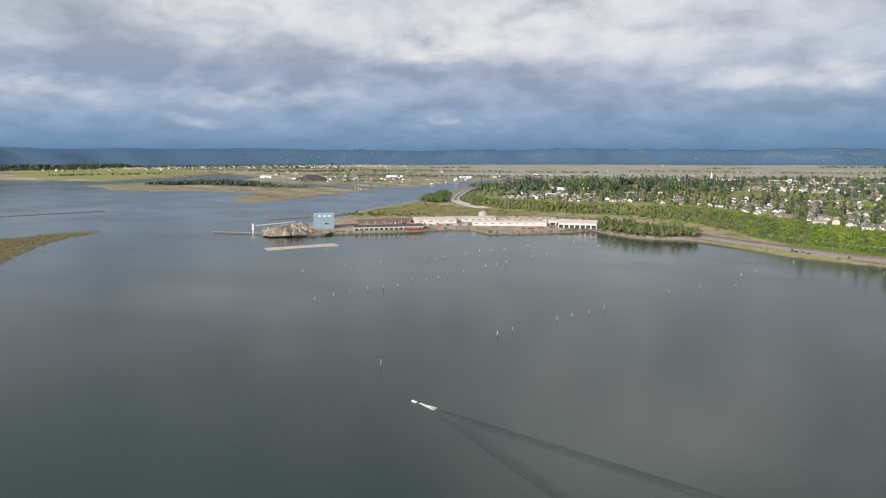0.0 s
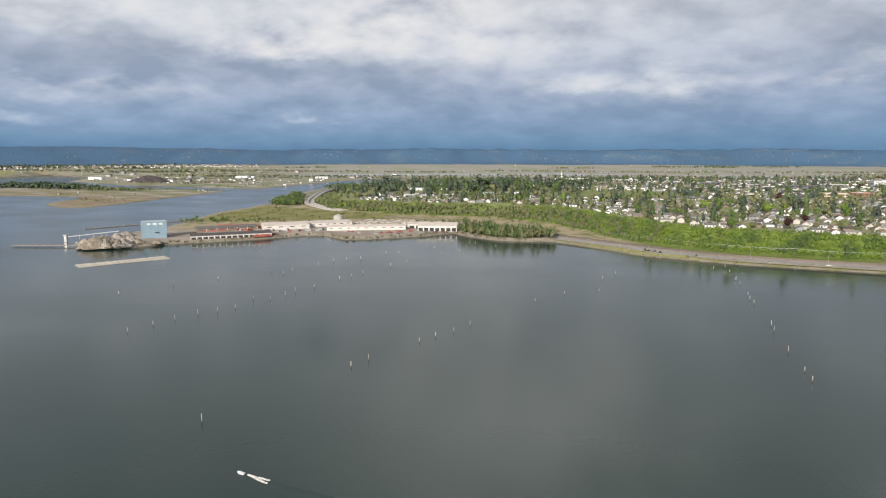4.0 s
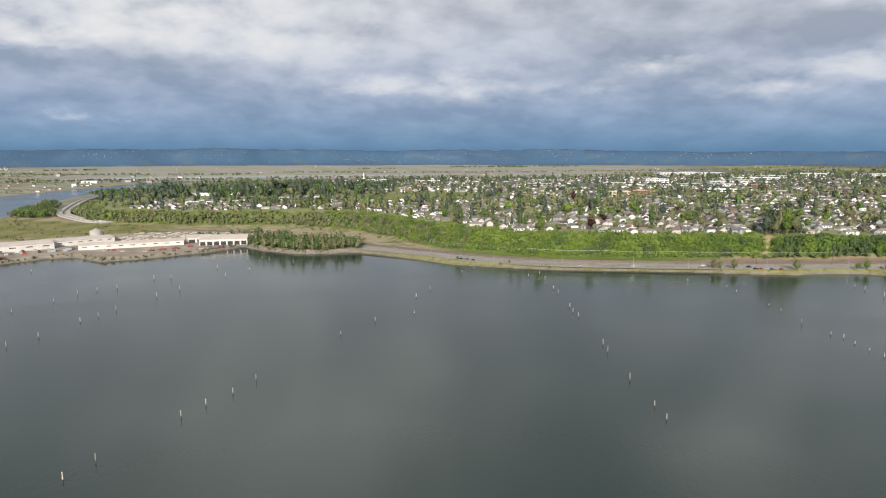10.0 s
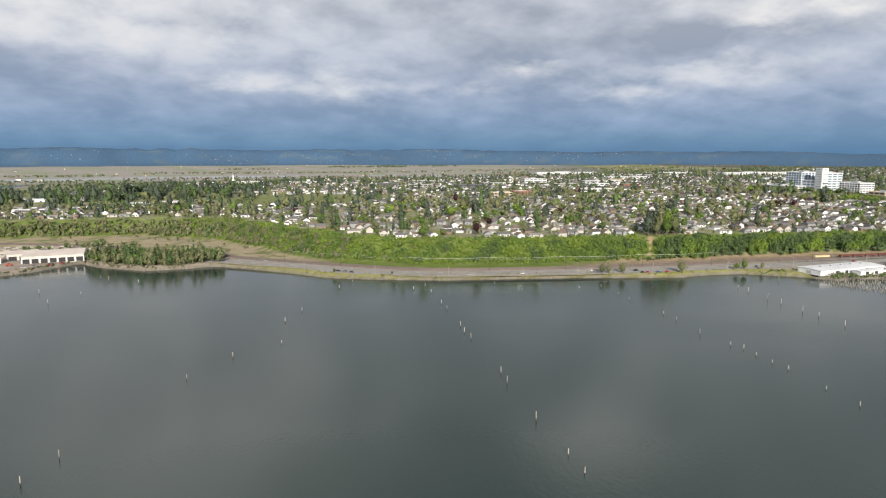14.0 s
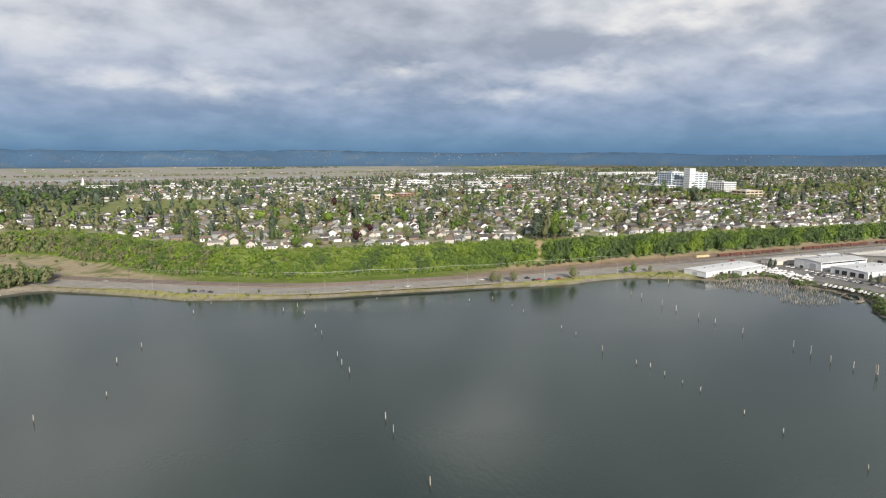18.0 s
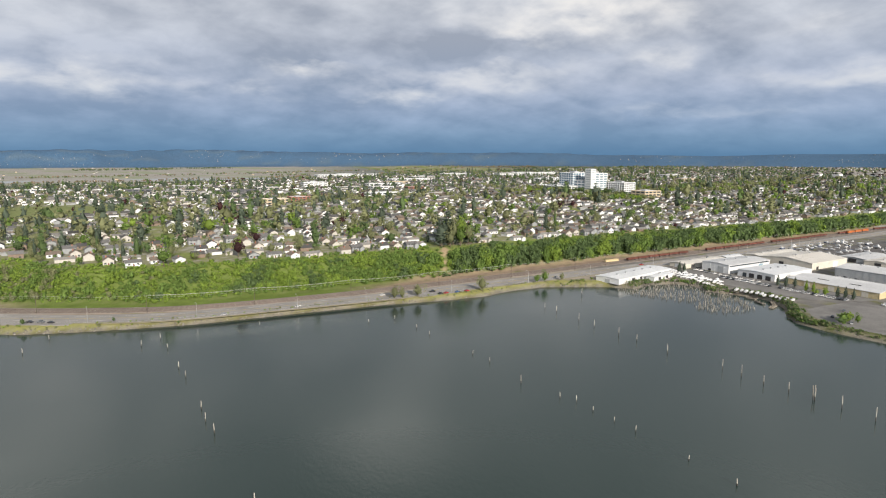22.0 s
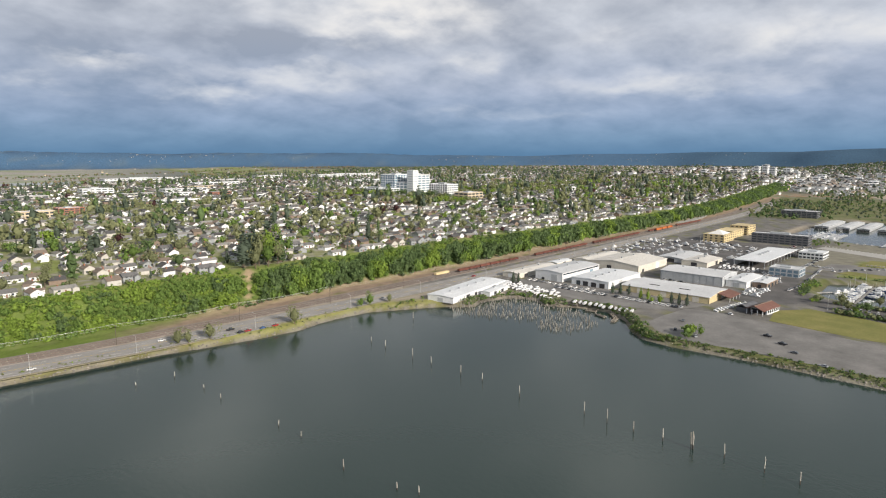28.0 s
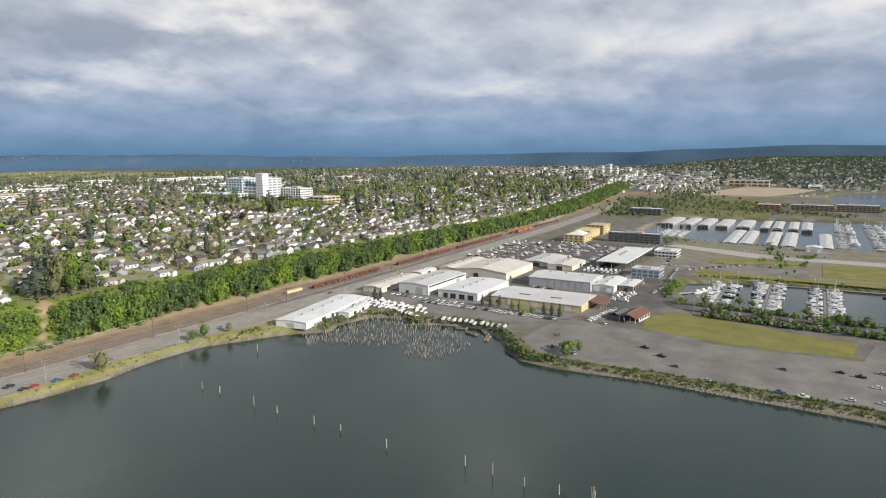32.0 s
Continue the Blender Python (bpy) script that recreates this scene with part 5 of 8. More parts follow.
office("long dark hotel wing beside the far basin", 1598, 1618, 135, 210, Z0, 15, WALLS[3], GLASS, 4, ROOF_GREY, name="hotel", bay=8, split=False)
office("wide plain beige terminal beyond the bare fill", 2565, 2610, 305, 432, Z0, 25, TAN, GLASS, 2, ROOF_WHITE, name="port_building", bay=18)
office("pale low shed on the far shore", 2500, 2640, 150, 190, Z0, 12, PALE, GLASS, 1, ROOF_WHITE, name="port_building", bay=30)

# open-sided boat store with a white roof
bs = thing("boat_store", "open-sided boat store with a wide white roof", "boat store", pose(827, 342.5, Z0))
rf = part("roof", Geo().box(-58, 58, -15.5, 15.5, 6.1, 6.8, 0, True), ROOF_WHITE, bs)
for i in range(11):
    for y in (-14.5, 0, 14.5):
        part("post", Geo().box(-57 + i * 11.4 - 0.2, -57 + i * 11.4 + 0.2, y - 0.2, y + 0.2, 0, 6.1), STEEL_GREY, bs)
part("back_wall", Geo().box(-57, 57, 14.8, 15.1, 0, 6.0), STEEL_WHITE, bs)
for i in range(4):
    part("roof_plant", Geo().box(-12 + i * 9, -8 + i * 9, 2, 5, 6.8, 8.0), STEEL_GREY, rf)

# pavilion with a hipped red-brown roof at the edge of the lot
pv = thing("pavilion", "low white hall with a red-brown gable roof and open porch", "pavilion", pose(580, 273, Z0, 0, 0, -8))
part("wall", Geo().box(-7, 12, -6, 6, -0.3, 3.6).gable_wall(-7, 12, -6, 6, 3.6, 6.4, "x"), STEEL_WHITE, pv)
rf = part("roof", Geo().gable(-14, 12, -6, 6, 3.6, 6.4, "x", 0.9, 0, 0.3), RED_ROOF, pv)
part("ridge_cap", Geo().box(-14.8, 12.8, -0.35, 0.35, 6.62, 6.85, 0, True), WALLS[3], rf)
for y in (-5.6, -1.9, 1.9, 5.6):
    part("post", Geo().box(-13.6, -13.2, y - 0.2, y + 0.2, -0.2, 3.6), STEEL_WHITE, pv)
part("porch_opening", Geo().box(-7.1, -7.0, -5, 5, 0, 3.2, 0, True), DARK, pv)
for k in range(6):
    part("window", Geo().box(-6 + k * 3.0, -3.9 + k * 3.0, -6.08, -6.0, 0.9, 3.0, 0, True), GLASS, pv)
part("side_hall", Geo().box(-10, 8, 6.3, 15, -0.3, 3.0).gable(-10, 8, 6.3, 15, 3.0, 4.8, "x", 0.5), CHARCOAL, pv, "lower dark hall joined behind")
lean = thing("lean_to", "red-brown roofed porch at the end of the yellow warehouse", "porch", pose(606, 306, Z0))
part("roof", Geo().add([(-12, -5, 3.2), (12, -5, 3.2), (12, 4.4, 5.6), (-12, 4.4, 5.6), (-12, -5, 3.5), (12, -5, 3.5), (12, 4.4, 5.9), (-12, 4.4, 5.9)], [(4, 5, 6, 7), (3, 2, 1, 0), (0, 1, 5, 4), (1, 2, 6, 5), (3, 0, 4, 7)]), RED_ROOF, lean)
for x in (-11, -3.5, 3.5, 11):
    part("post", Geo().box(x - 0.15, x + 0.15, -4.6, -4.3, 0, 3.2), STEEL_WHITE, lean)


# timber-framed flats under construction
def construction():
    for k, (x0, x1, y0, y1, n) in enumerate([(935, 972, 425, 452, 3), (985, 1030, 432, 456, 3), (1035, 1068, 428, 452, 4)]):
        t = thing("unfinished_building", "unfinished flats of bare yellow plywood with open floors", "construction site", pose((x0 + x1) / 2, (y0 + y1) / 2, Z0), "building site")
        hx, hy = (x1 - x0) / 2, (y1 - y0) / 2
        for f in range(n):
            part("wall", Geo().box(-hx, hx, -hy, hy, f * 3.3, f * 3.3 + 2.9), PLYWOOD, t)
            part("floor_slab", Geo().box(-hx - 0.3, hx + 0.3, -hy - 0.3, hy + 0.3, f * 3.3 + 2.9, f * 3.3 + 3.3, 0, True), PLYWOOD, t)
            for i in range(5):
                x = -hx + (i + 0.5) * 2 * hx / 5
                part("opening", Geo().box(x - 1.4, x + 1.4, -hy - 0.08, -hy, f * 3.3 + 0.7, f * 3.3 + 2.4, 0, True), DARK, t)
            for i in range(4):
                y = -hy + (i + 0.5) * 2 * hy / 4
                part("opening", Geo().box(-hx - 0.08, -hx, y - 1.4, y + 1.4, f * 3.3 + 0.7, f * 3.3 + 2.4, 0, True), DARK, t)
        if k == 0:
            part("roof_frame", Geo().add([(-14, -10, n * 3.3), (14, -10, n * 3.3), (14, 10, n * 3.3), (-14, 10, n * 3.3), (0, 0, n * 3.3 + 5)], [(0, 1, 4), (1, 2, 4), (2, 3, 4), (3, 0, 4)]), TRIM, t)


construction()


# ---------------------------------------------------------------- roads, paving, grass
ASPHALT = material("asphalt", [(0.23, 0.22, 0.208), (0.28, 0.268, 0.255), (0.33, 0.315, 0.298)], 0.07, 0.9, 0.02, 14)
DARK_ASPHALT = material("dark_asphalt", [(0.075, 0.073, 0.072), (0.105, 0.10, 0.098), (0.15, 0.145, 0.14)], 0.07, 0.9, 0.02, 14)
LOT = material("worn_asphalt", [(0.13, 0.126, 0.122), (0.185, 0.18, 0.174), (0.24, 0.232, 0.222)], 0.06, 0.92, 0.02, 12)
BALLAST = material("rusty_ballast", [(0.165, 0.142, 0.125), (0.225, 0.195, 0.172), (0.29, 0.25, 0.222)], 0.10, 0.95, 0.05, 10)
STEEL = material("rail_steel", [(0.16, 0.12, 0.10), (0.22, 0.18, 0.16)], 1.0, 0.5, metal=0.6)
PAINT_W = material("white_road_paint", [(0.50, 0.50, 0.48), (0.62, 0.62, 0.60)], 0.5, 0.7)
PAINT_Y = material("yellow_road_paint", [(0.48, 0.34, 0.06), (0.58, 0.43, 0.09)], 0.5, 0.7)
GRASS = material("mown_grass", [(0.135, 0.145, 0.035), (0.185, 0.18, 0.05), (0.245, 0.215, 0.075)], 0.07, 0.9, 0.02, 9)
TIMBER = material("weathered_timber", [(0.17, 0.145, 0.115), (0.27, 0.24, 0.20), (0.36, 0.33, 0.29)], 0.9, 0.9, 0.02, vary=0.2, island=0.2)
PALE_TIMBER = material("bleached_timber", [(0.33, 0.31, 0.275), (0.47, 0.445, 0.40)], 0.9, 0.85, vary=0.3)
ROCK = material("riprap_stone", [(0.13, 0.12, 0.105), (0.20, 0.185, 0.165), (0.29, 0.27, 0.245)], 0.4, 0.95, 0.05, island=0.35)
ORANGE = material("orange_paint", [(0.38, 0.11, 0.03), (0.46, 0.15, 0.045)], 0.8, 0.5)
RUST = material("rusty_wagon", [(0.075, 0.028, 0.022), (0.12, 0.045, 0.034), (0.165, 0.068, 0.05)], 0.3, 0.85, vary=0.25)
RUBBER = material("tyre_rubber", [(0.02, 0.02, 0.02), (0.035, 0.035, 0.035)], 2.0, 0.9)


def smooth_line(points, gap=8.0):
    """A smooth line through the points, with a corner about every gap metres."""
    p = np.array(points, float)
    q = np.vstack([2 * p[0] - p[1], p, 2 * p[-1] - p[-2]])
    out = []
    for i in range(1, len(q) - 2):
        n = max(1, int(np.linalg.norm(q[i + 1] - q[i]) / gap))
        for k in range(n):
            t = k / n
            a, b, c, d = q[i - 1], q[i], q[i + 1], q[i + 2]
            out.append(0.5 * (2 * b + (c - a) * t + (2 * a - 5 * b + 4 * c - d) * t * t + (3 * b - a - 3 * c + d) * t ** 3))
    return np.array(out + [p[-1]])


def ribbon(line, left, right, z0, z1, geo=None, a=0, b=None):
    """A strip with thickness that follows a line, from left to right of it."""
    g = geo or Geo()
    L = line[a:b]
    t = np.gradient(L[:, :2], axis=0)
    t /= np.linalg.norm(t, axis=1)[:, None]
    nr = np.stack([-t[:, 1], t[:, 0]], 1)
    zz = L[:, 2] if L.shape[1] > 2 else np.zeros(len(L))
    v, f = [], []
    for (x, y), (nx, ny), z in zip(L[:, :2], nr, zz):
        v += [(x + nx * left, y + ny * left, z + z1), (x + nx * right, y + ny * right, z + z1), (x + nx * right, y + ny * right, z + z0), (x + nx * left, y + ny * left, z + z0)]
    for i in range(len(L) - 1):
        o = 4 * i
        f += [(o + j, o + 4 + j, o + 4 + (j + 1) % 4, o + (j + 1) % 4) for j in range(4)]
    m = len(L) - 1
    f += [(0, 1, 2, 3), (4 * m + 3, 4 * m + 2, 4 * m + 1, 4 * m)]
    return g.add(v, [tuple(reversed(q)) for q in f])


DRIVE = smooth_line([(-260, 742), (-205, 722), (-160, 692), (-125, 667), (-83, 639), (-41, 613), (5, 583), (50, 556), (100, 536), (165, 527), (250, 518), (330, 516), (420, 513), (560, 512), (700, 516), (900, 521), (1200, 530), (1500, 552), (1800, 600)], 8)
solid("road", ribbon(DRIVE, 11.0, -11.0, 3.2, 3.47), ASPHALT, "wide grey asphalt road along the shore", "road", kind="structure")
marks = Geo()
for k in range(0, len(DRIVE) - 2, 2):
    for off in (5.6, -5.6):
        ribbon(DRIVE, off + 0.14, off - 0.14, 3.47, 3.485, marks, k, k + 2)
tagged(solid("lane_marking", marks, PAINT_W, kind="structure"), "dashed white lane lines on the road", "road marking")
solid("centre_line", ribbon(DRIVE, 0.5, 0.25, 3.47, 3.485), PAINT_Y, "yellow centre line of the shore road", "road marking", kind="structure")
solid("edge_line", ribbon(DRIVE, -10.2, -10.32, 3.47, 3.485), PAINT_W, "white edge line of the shore road", "road marking", kind="structure")
solid("kerb", ribbon(DRIVE, -11.0, -11.25, 3.2, 3.56), LOT, "pale concrete kerb beside the verge", "kerb", kind="structure")
DIRT = material("trodden_earth", [(0.22, 0.20, 0.13), (0.30, 0.27, 0.19)], 0.4, 0.95)
solid("footpath", ribbon(DRIVE, -12.4, -13.8, 3.2, 3.46), DIRT, "narrow trodden footpath along the shore", "path", kind="structure")
# lay-by on the shore side
layby = DRIVE[(DRIVE[:, 0] > 270) & (DRIVE[:, 0] < 330)]
solid("layby", ribbon(layby, -11.5, -16.0, 3.2, 3.475), ASPHALT, "short asphalt lay-by beside the shore", "road", kind="structure")
layby2 = DRIVE[(DRIVE[:, 0] > -5) & (DRIVE[:, 0] < 45)]
solid("layby", ribbon(layby2, -11.5, -17.0, 3.2, 3.475), ASPHALT, "short asphalt lay-by beside the shore", "road", kind="structure")

RAILLINE = smooth_line([(-420, 840), (-330, 812), (-250, 776), (-180, 730), (-126, 692), (-86, 664), (-46, 637), (0, 608), (45, 582), (100, 557), (165, 545), (250, 538), (330, 536), (500, 537), (700, 541), (1000, 547), (1300, 554), (1700, 600)], 10)
solid("rail_bed", ribbon(RAILLINE, 9.0, -7.0, 3.2, 3.75), BALLAST, "rust-brown ballast bed of the railway", "railway", kind="structure")
for off in (-4.2, 0.4, 5.0):
    trk = thing("rail_track", "railway track of steel rails on dark sleepers", "railway", kind="structure")
    for s in (-0.75, 0.75):
        part("rail", ribbon(RAILLINE, off + s + 0.09, off + s - 0.09, 3.75, 4.0), STEEL, trk)
    sl = Geo()
    for k in range(1, len(RAILLINE) - 1):
        for f in (0.0, 0.33, 0.66):
            a, b = RAILLINE[k], RAILLINE[k + 1] if k + 1 < len(RAILLINE) else RAILLINE[k]
            p = a + (b - a) * f
            d = (b - a) / max(np.linalg.norm(b - a), 1e-6)
            nrm = np.array([-d[1], d[0]])
            c = p + nrm * off
            q = [c + d * 0.3 + nrm * 1.3, c - d * 0.3 + nrm * 1.3, c - d * 0.3 - nrm * 1.3, c + d * 0.3 - nrm * 1.3]
            sl.prism([tuple(w) for w in q], 3.75, 3.87)
    tagged(part("sleeper", sl, TIMBER, trk), kind="stuff")

# the big lot, streets of the port, mown field
solid("pavement", Geo().prism([(472, -600), (600, -600), (598, 130), (548, 140), (541, 200), (549, 262), (556, 300), (552, 318), (520, 322), (498, 322), (482, 310), (471, 290), (474, 240), (472, 170), (470, 100)], 3.2, 3.44), LOT,
      "wide worn grey asphalt lot beside the water", "car park", kind="structure")
solid("lawn", Geo().prism([(553, 145), (586, 141), (592, 176), (606, 215), (612, 250), (590, 268), (556, 262), (547, 205)], 3.2, 3.5), GRASS, "sunlit yellow-green mown grass field", "lawn", kind="structure")
solid("street", Geo().prism([(606, -600), (640, -600), (640, 128), (650, 216), (660, 262), (690, 280), (735, 286), (735, 322), (705, 330), (702, 296), (640, 300), (628, 306), (610, 306), (600, 290), (628, 258), (612, 200), (606, 130)], 3.2, 3.46), DARK_ASPHALT,
      "grey street with parking beside the marina", "road", kind="structure")
solid("yard", Geo().prism([(530, 342), (545, 322), (575, 310), (577, 386), (573, 392), (572, 436), (560, 476), (532, 488), (520, 460), (528, 420), (524, 385)], 3.2, 3.45), LOT, "grey asphalt boatyard between the sheds", "yard", kind="structure")
solid("yard", Geo().prism([(735, 330), (945, 330), (965, 480), (745, 480), (740, 400), (735, 390)], 3.2, 3.45), DARK_ASPHALT, "grey asphalt yard with stored boats", "yard", kind="structure")
solid("yard", Geo().prism([(806, 168), (862, 174), (906, 160), (1040, 130), (1040, 160), (880, 200), (845, 285), (800, 290), (796, 265)], 3.2, 3.50), LOT, "pale asphalt track across the marina point", "road", kind="structure")
for outline in ([(846, 262), (862, 262), (896, 258), (896, 180), (878, 168), (852, 191), (857, 216)], [(790, 268), (808, 262), (799, 200), (797, 166), (796, 60), (784, 60), (784, 178), (780, 215)], [(886, 158), (896, 120), (896, 40), (818, 40), (818, 158)]):
    solid("lawn", Geo().prism(outline, 3.2, 3.6), GRASS, "rough yellow-green grass on the marina point", "lawn", kind="structure")
for k in range(26):
    f = k / 25
    solid("kerb_block", Geo().box(-1.1, 1.1, -0.5, 0.5, 0, 0.9, 0, True), CONCRETE, "pale concrete block edging rough grass", "block", "blocks along the grass", at=pose(858 + 22 * f * f, 255 - 84 * f, 3.6, 0, 0, 95 - 20 * f))
solid("promenade", Geo().prism([(900, -400), (930, -400), (935, 200), (980, 320), (960, 326), (910, 230)], 3.2, 3.56), CONCRETE, "pale path across the marina point", "path", kind="structure")

# ---------------------------------------------------------------- riprap along the shore
def rocks():
    rng = np.random.RandomState(31)
    line = np.array(SHORE, float)
    seg = np.diff(line, axis=0)
    ln = np.hypot(seg[:, 0], seg[:, 1])
    cube = np.array([(-1, -1, -1), (1, -1, -1), (1, 1, -1), (-1, 1, -1), (-0.7, -0.7, 0.8), (0.7, -0.6, 1), (0.6, 0.7, 0.9), (-0.6, 0.6, 1)])
    cf = np.array([(4, 5, 6, 7), (0, 1, 5, 4), (1, 2, 6, 5), (2, 3, 7, 6), (3, 0, 4, 7)])
    P, S = [], []
    for (ax, ay), (ex, ey), l in zip(line[:-1], seg, ln):
        if ay < 60:
            continue
        n = int(l * 1.5)
        t = rng.uniform(0, 1, n)
        nx, ny = ey / l, -ex / l
        d = rng.uniform(-0.8, 3.2, n)
        P.append(np.c_[ax + ex * t - nx * d, ay + ey * t - ny * d])
        S.append(rng.uniform(0.2, 0.6, n))
    P, S = np.concatenate(P), np.concatenate(S)
    h, d, *_ = ground_fields(P[:, 0], P[:, 1])
    ok = (d > -1.0) & (d < 3.4)
    P, S, h = P[ok], S[ok], h[ok]
    jit = 1 + rng.uniform(-0.35, 0.35, (len(P), 8, 3))
    a = rng.uniform(0, 6.28, len(P))
    v = cube[None] * jit * S[:, None, None] * np.array([1.2, 0.9, 0.7])
    ca, sa = np.cos(a)[:, None], np.sin(a)[:, None]
    X = P[:, 0, None] + ca * v[:, :, 0] - sa * v[:, :, 1]
    Y = P[:, 1, None] + sa * v[:, :, 0] + ca * v[:, :, 1]
    Z = h[:, None] + v[:, :, 2]
    V = np.stack([X, Y, Z], 2).reshape(-1, 3)
    F = (np.arange(len(P))[:, None, None] * 8 + cf[None]).reshape(-1, 4)
    solid("shore_rocks", big_mesh("shore_rocks", V, F, [ROCK]), None, "grey riprap stones along the waterline", "rocks", kind="stuff")


rocks()


def brush():
    """Bushes and rough grass along the shore, the wooded point, and the field behind it."""
    rng = np.random.RandomState(37)
    pl, scrub = [], []
    # wooded point
    n = 900
    x, y = rng.uniform(-245, -105, n), rng.uniform(624, 700, n)
    h, d, b, r, a = ground_fields(x, y)
    ok = (d > 5) & (y < 690 - 0.12 * (x + 240)) & (rng.uniform(0, 1, n) < 0.5)
    for i in np.where(ok)[0]:
        pl.append((x[i], y[i], h[i] - 0.3, rng.uniform(6, 14), rng.uniform(0.75, 1.05), rng.choice([1, 3, 2, 3, 3])))
    # verge bushes by the lot and the cove
    for cx, cy, sx, sy, n, hh in ((500, 352, 10, 12, 26, 2.6), (482, 327, 8, 8, 30, 3.0), (468, 305, 4, 12, 24, 3.0), (500, 400, 8, 16, 26, 2.2), (470, 455, 18, 5, 26, 2.0), (425, 485, 16, 4, 16, 2.2), (486, 290, 4, 4, 7, 5.5), (523, 350, 6, 8, 8, 2.4),
                                  (700, 272, 16, 4, 26, 3.4), (935, 170, 12, 8, 20, 4.5), (900, 215, 20, 5, 8, 3.0), (640, 252, 4, 3, 5, 5.5), (622, 224, 3, 3, 4, 5.5), (633, 192, 3, 4, 4, 5.0), (612, 190, 2, 4, 3, 4.5), (623, 163, 3, 4, 5, 5.0), (608, 150, 2, 4, 3, 4.5), (632, 140, 3, 5, 5, 5.0), (620, 112, 3, 6, 6, 5.0), (477, 287, 2.5, 2.5, 3, 7.0)):
        xx, yy = rng.normal(cx, sx * 0.55, n), rng.normal(cy, sy * 0.55, n)
        h, d, b, r, a = ground_fields(xx, yy)
        for i in range(n):
            if d[i] > 1.0:
                pl.append((xx[i], yy[i], h[i] - 0.2, hh * rng.uniform(0.5, 1.2), 1.35, rng.choice([0, 1, 1, 3, 2])))
    # hedges and shrubs along the marina street and the banks of the basin
    for x0, y0, x1, y1, n, sp, hh in ((611, 232, 600, 60, 190, 1.8, 3.2), (643, 244, 634, 60, 190, 1.6, 2.8), (626, 240, 616, 60, 50, 1.2, 1.8), (660, 268, 735, 274, 60, 2.5, 2.8), (783, 170, 784, -60, 140, 2.2, 1.6), (768, 262, 784, 180, 70, 2.2, 1.7), (852, 262, 848, 200, 20, 1.5, 1.6),
                                      (905, 172, 870, 176, 16, 1.5, 2.2), (985, 330, 1035, 345, 30, 3, 2.5), (1046, 260, 1040, 120, 60, 3, 2.2)):
        for k in range(n):
            t = rng.uniform(0, 1)
            px, py = x0 + (x1 - x0) * t + rng.normal(0, sp), y0 + (y1 - y0) * t + rng.normal(0, sp)
            scrub.append((px, py, None, hh * rng.uniform(0.6, 1.3), 1.5, rng.choice([2, 2, 1, 3])))
    # low scrub along both shore banks
    line = np.array(SHORE, float)
    for (ax, ay), (bx, by) in zip(line[:-1], line[1:]):
        if ay < 0 or ax < -130:
            continue
        l = math.hypot(bx - ax, by - ay)
        for k in range(int(l / (0.36 if ax > 440 else 2.2))):
            t, o = rng.uniform(0, 1), rng.uniform(1.6, 8.0) if ax > 440 else rng.uniform(3.0, 8.5)
            px, py = ax + (bx - ax) * t - (by - ay) / l * o, ay + (by - ay) * t + (bx - ax) / l * o
            scrub.append((px, py, None, rng.uniform(0.5, 1.5) * (1.6 if ax > 440 and ay > 300 else 1.0), 1.6, rng.choice([2, 2, 1, 3] if ax > 440 else [0, 3, 3])))
    zs = ground_fields(np.array([q[0] for q in scrub]), np.array([q[1] for q in scrub]))[0]
    scrub = [(q[0], q[1], z - 0.15, *q[3:]) for q, z in zip(scrub, zs)]
    # scrub in the field behind the point and the marsh behind the mill
    n = 2600
    x, y = rng.uniform(-720, -10, n), rng.uniform(640, 980, n)
    h, d, b, r, a = ground_fields(x, y)
    ok = (d > 10) & (b < -8) & (wobble(x, y, 70, 91) + 0.5 * wobble(x, y, 22, 92) > 0.35) & ~((x > -440) & (x < -215) & (y < 790)) & ~((x < -440) & (y < 690))
    dr = np.min(np.hypot(x[:, None] - RAILLINE[None, ::2, 0], y[:, None] - RAILLINE[None, ::2, 1]), 1)
    for i in np.where(ok & (dr > 26))[0]:
        scrub.append((x[i], y[i], h[i] - 0.2, rng.uniform(1.0, 4.2), 1.35, rng.choice([1, 3, 3, 3, 6])))
    # belt of willows on the river side of the mill
    for x0, y0, x1, y1, n, hh in ((-690, 650, -640, 690, 26, 8), (-640, 690, -560, 715, 22, 6), (-770, 1050, -690, 1010, 90, 12), (-800, 1130, -700, 1040, 120, 13), (-860, 1300, -780, 1180, 90, 12), (-330, 760, -250, 790, 30, 7)):
        for k in range(n):
            t = rng.uniform(0, 1)
            px, py = x0 + (x1 - x0) * t + rng.normal(0, 8), y0 + (y1 - y0) * t + rng.normal(0, 12)
            pl.append((px, py, float(ground_height(px, py)) - 0.3, hh * rng.uniform(0.6, 1.2), 1.0, rng.choice([1, 2, 2, 3])))
    poplars = []
    for k in range(150):
        px, py = -245 + 120 * rng.uniform(0, 1) ** 1.3, rng.uniform(632, 690)
        hz, dz = ground_fields(np.array([px]), np.array([py]))[:2]
        if dz[0] > 6:
            poplars.append((px, py, hz[0] - 0.3, rng.uniform(11, 20), rng.uniform(1.3, 1.9), rng.choice([3, 2, 2, 3])))
    scatter("point_trees", FIRS["mid"], poplars, MATS, "slim tall trees on the wooded point", "trees", 40)
    scatter("shore_bushes", BROAD["mid"], pl, MATS, "green bushes and scrub along the shore", "bushes", 38)
    scatter("shore_scrub", BROAD["far"], scrub, MATS, "low rough scrub on the banks and fields", "bushes", 39)


brush()
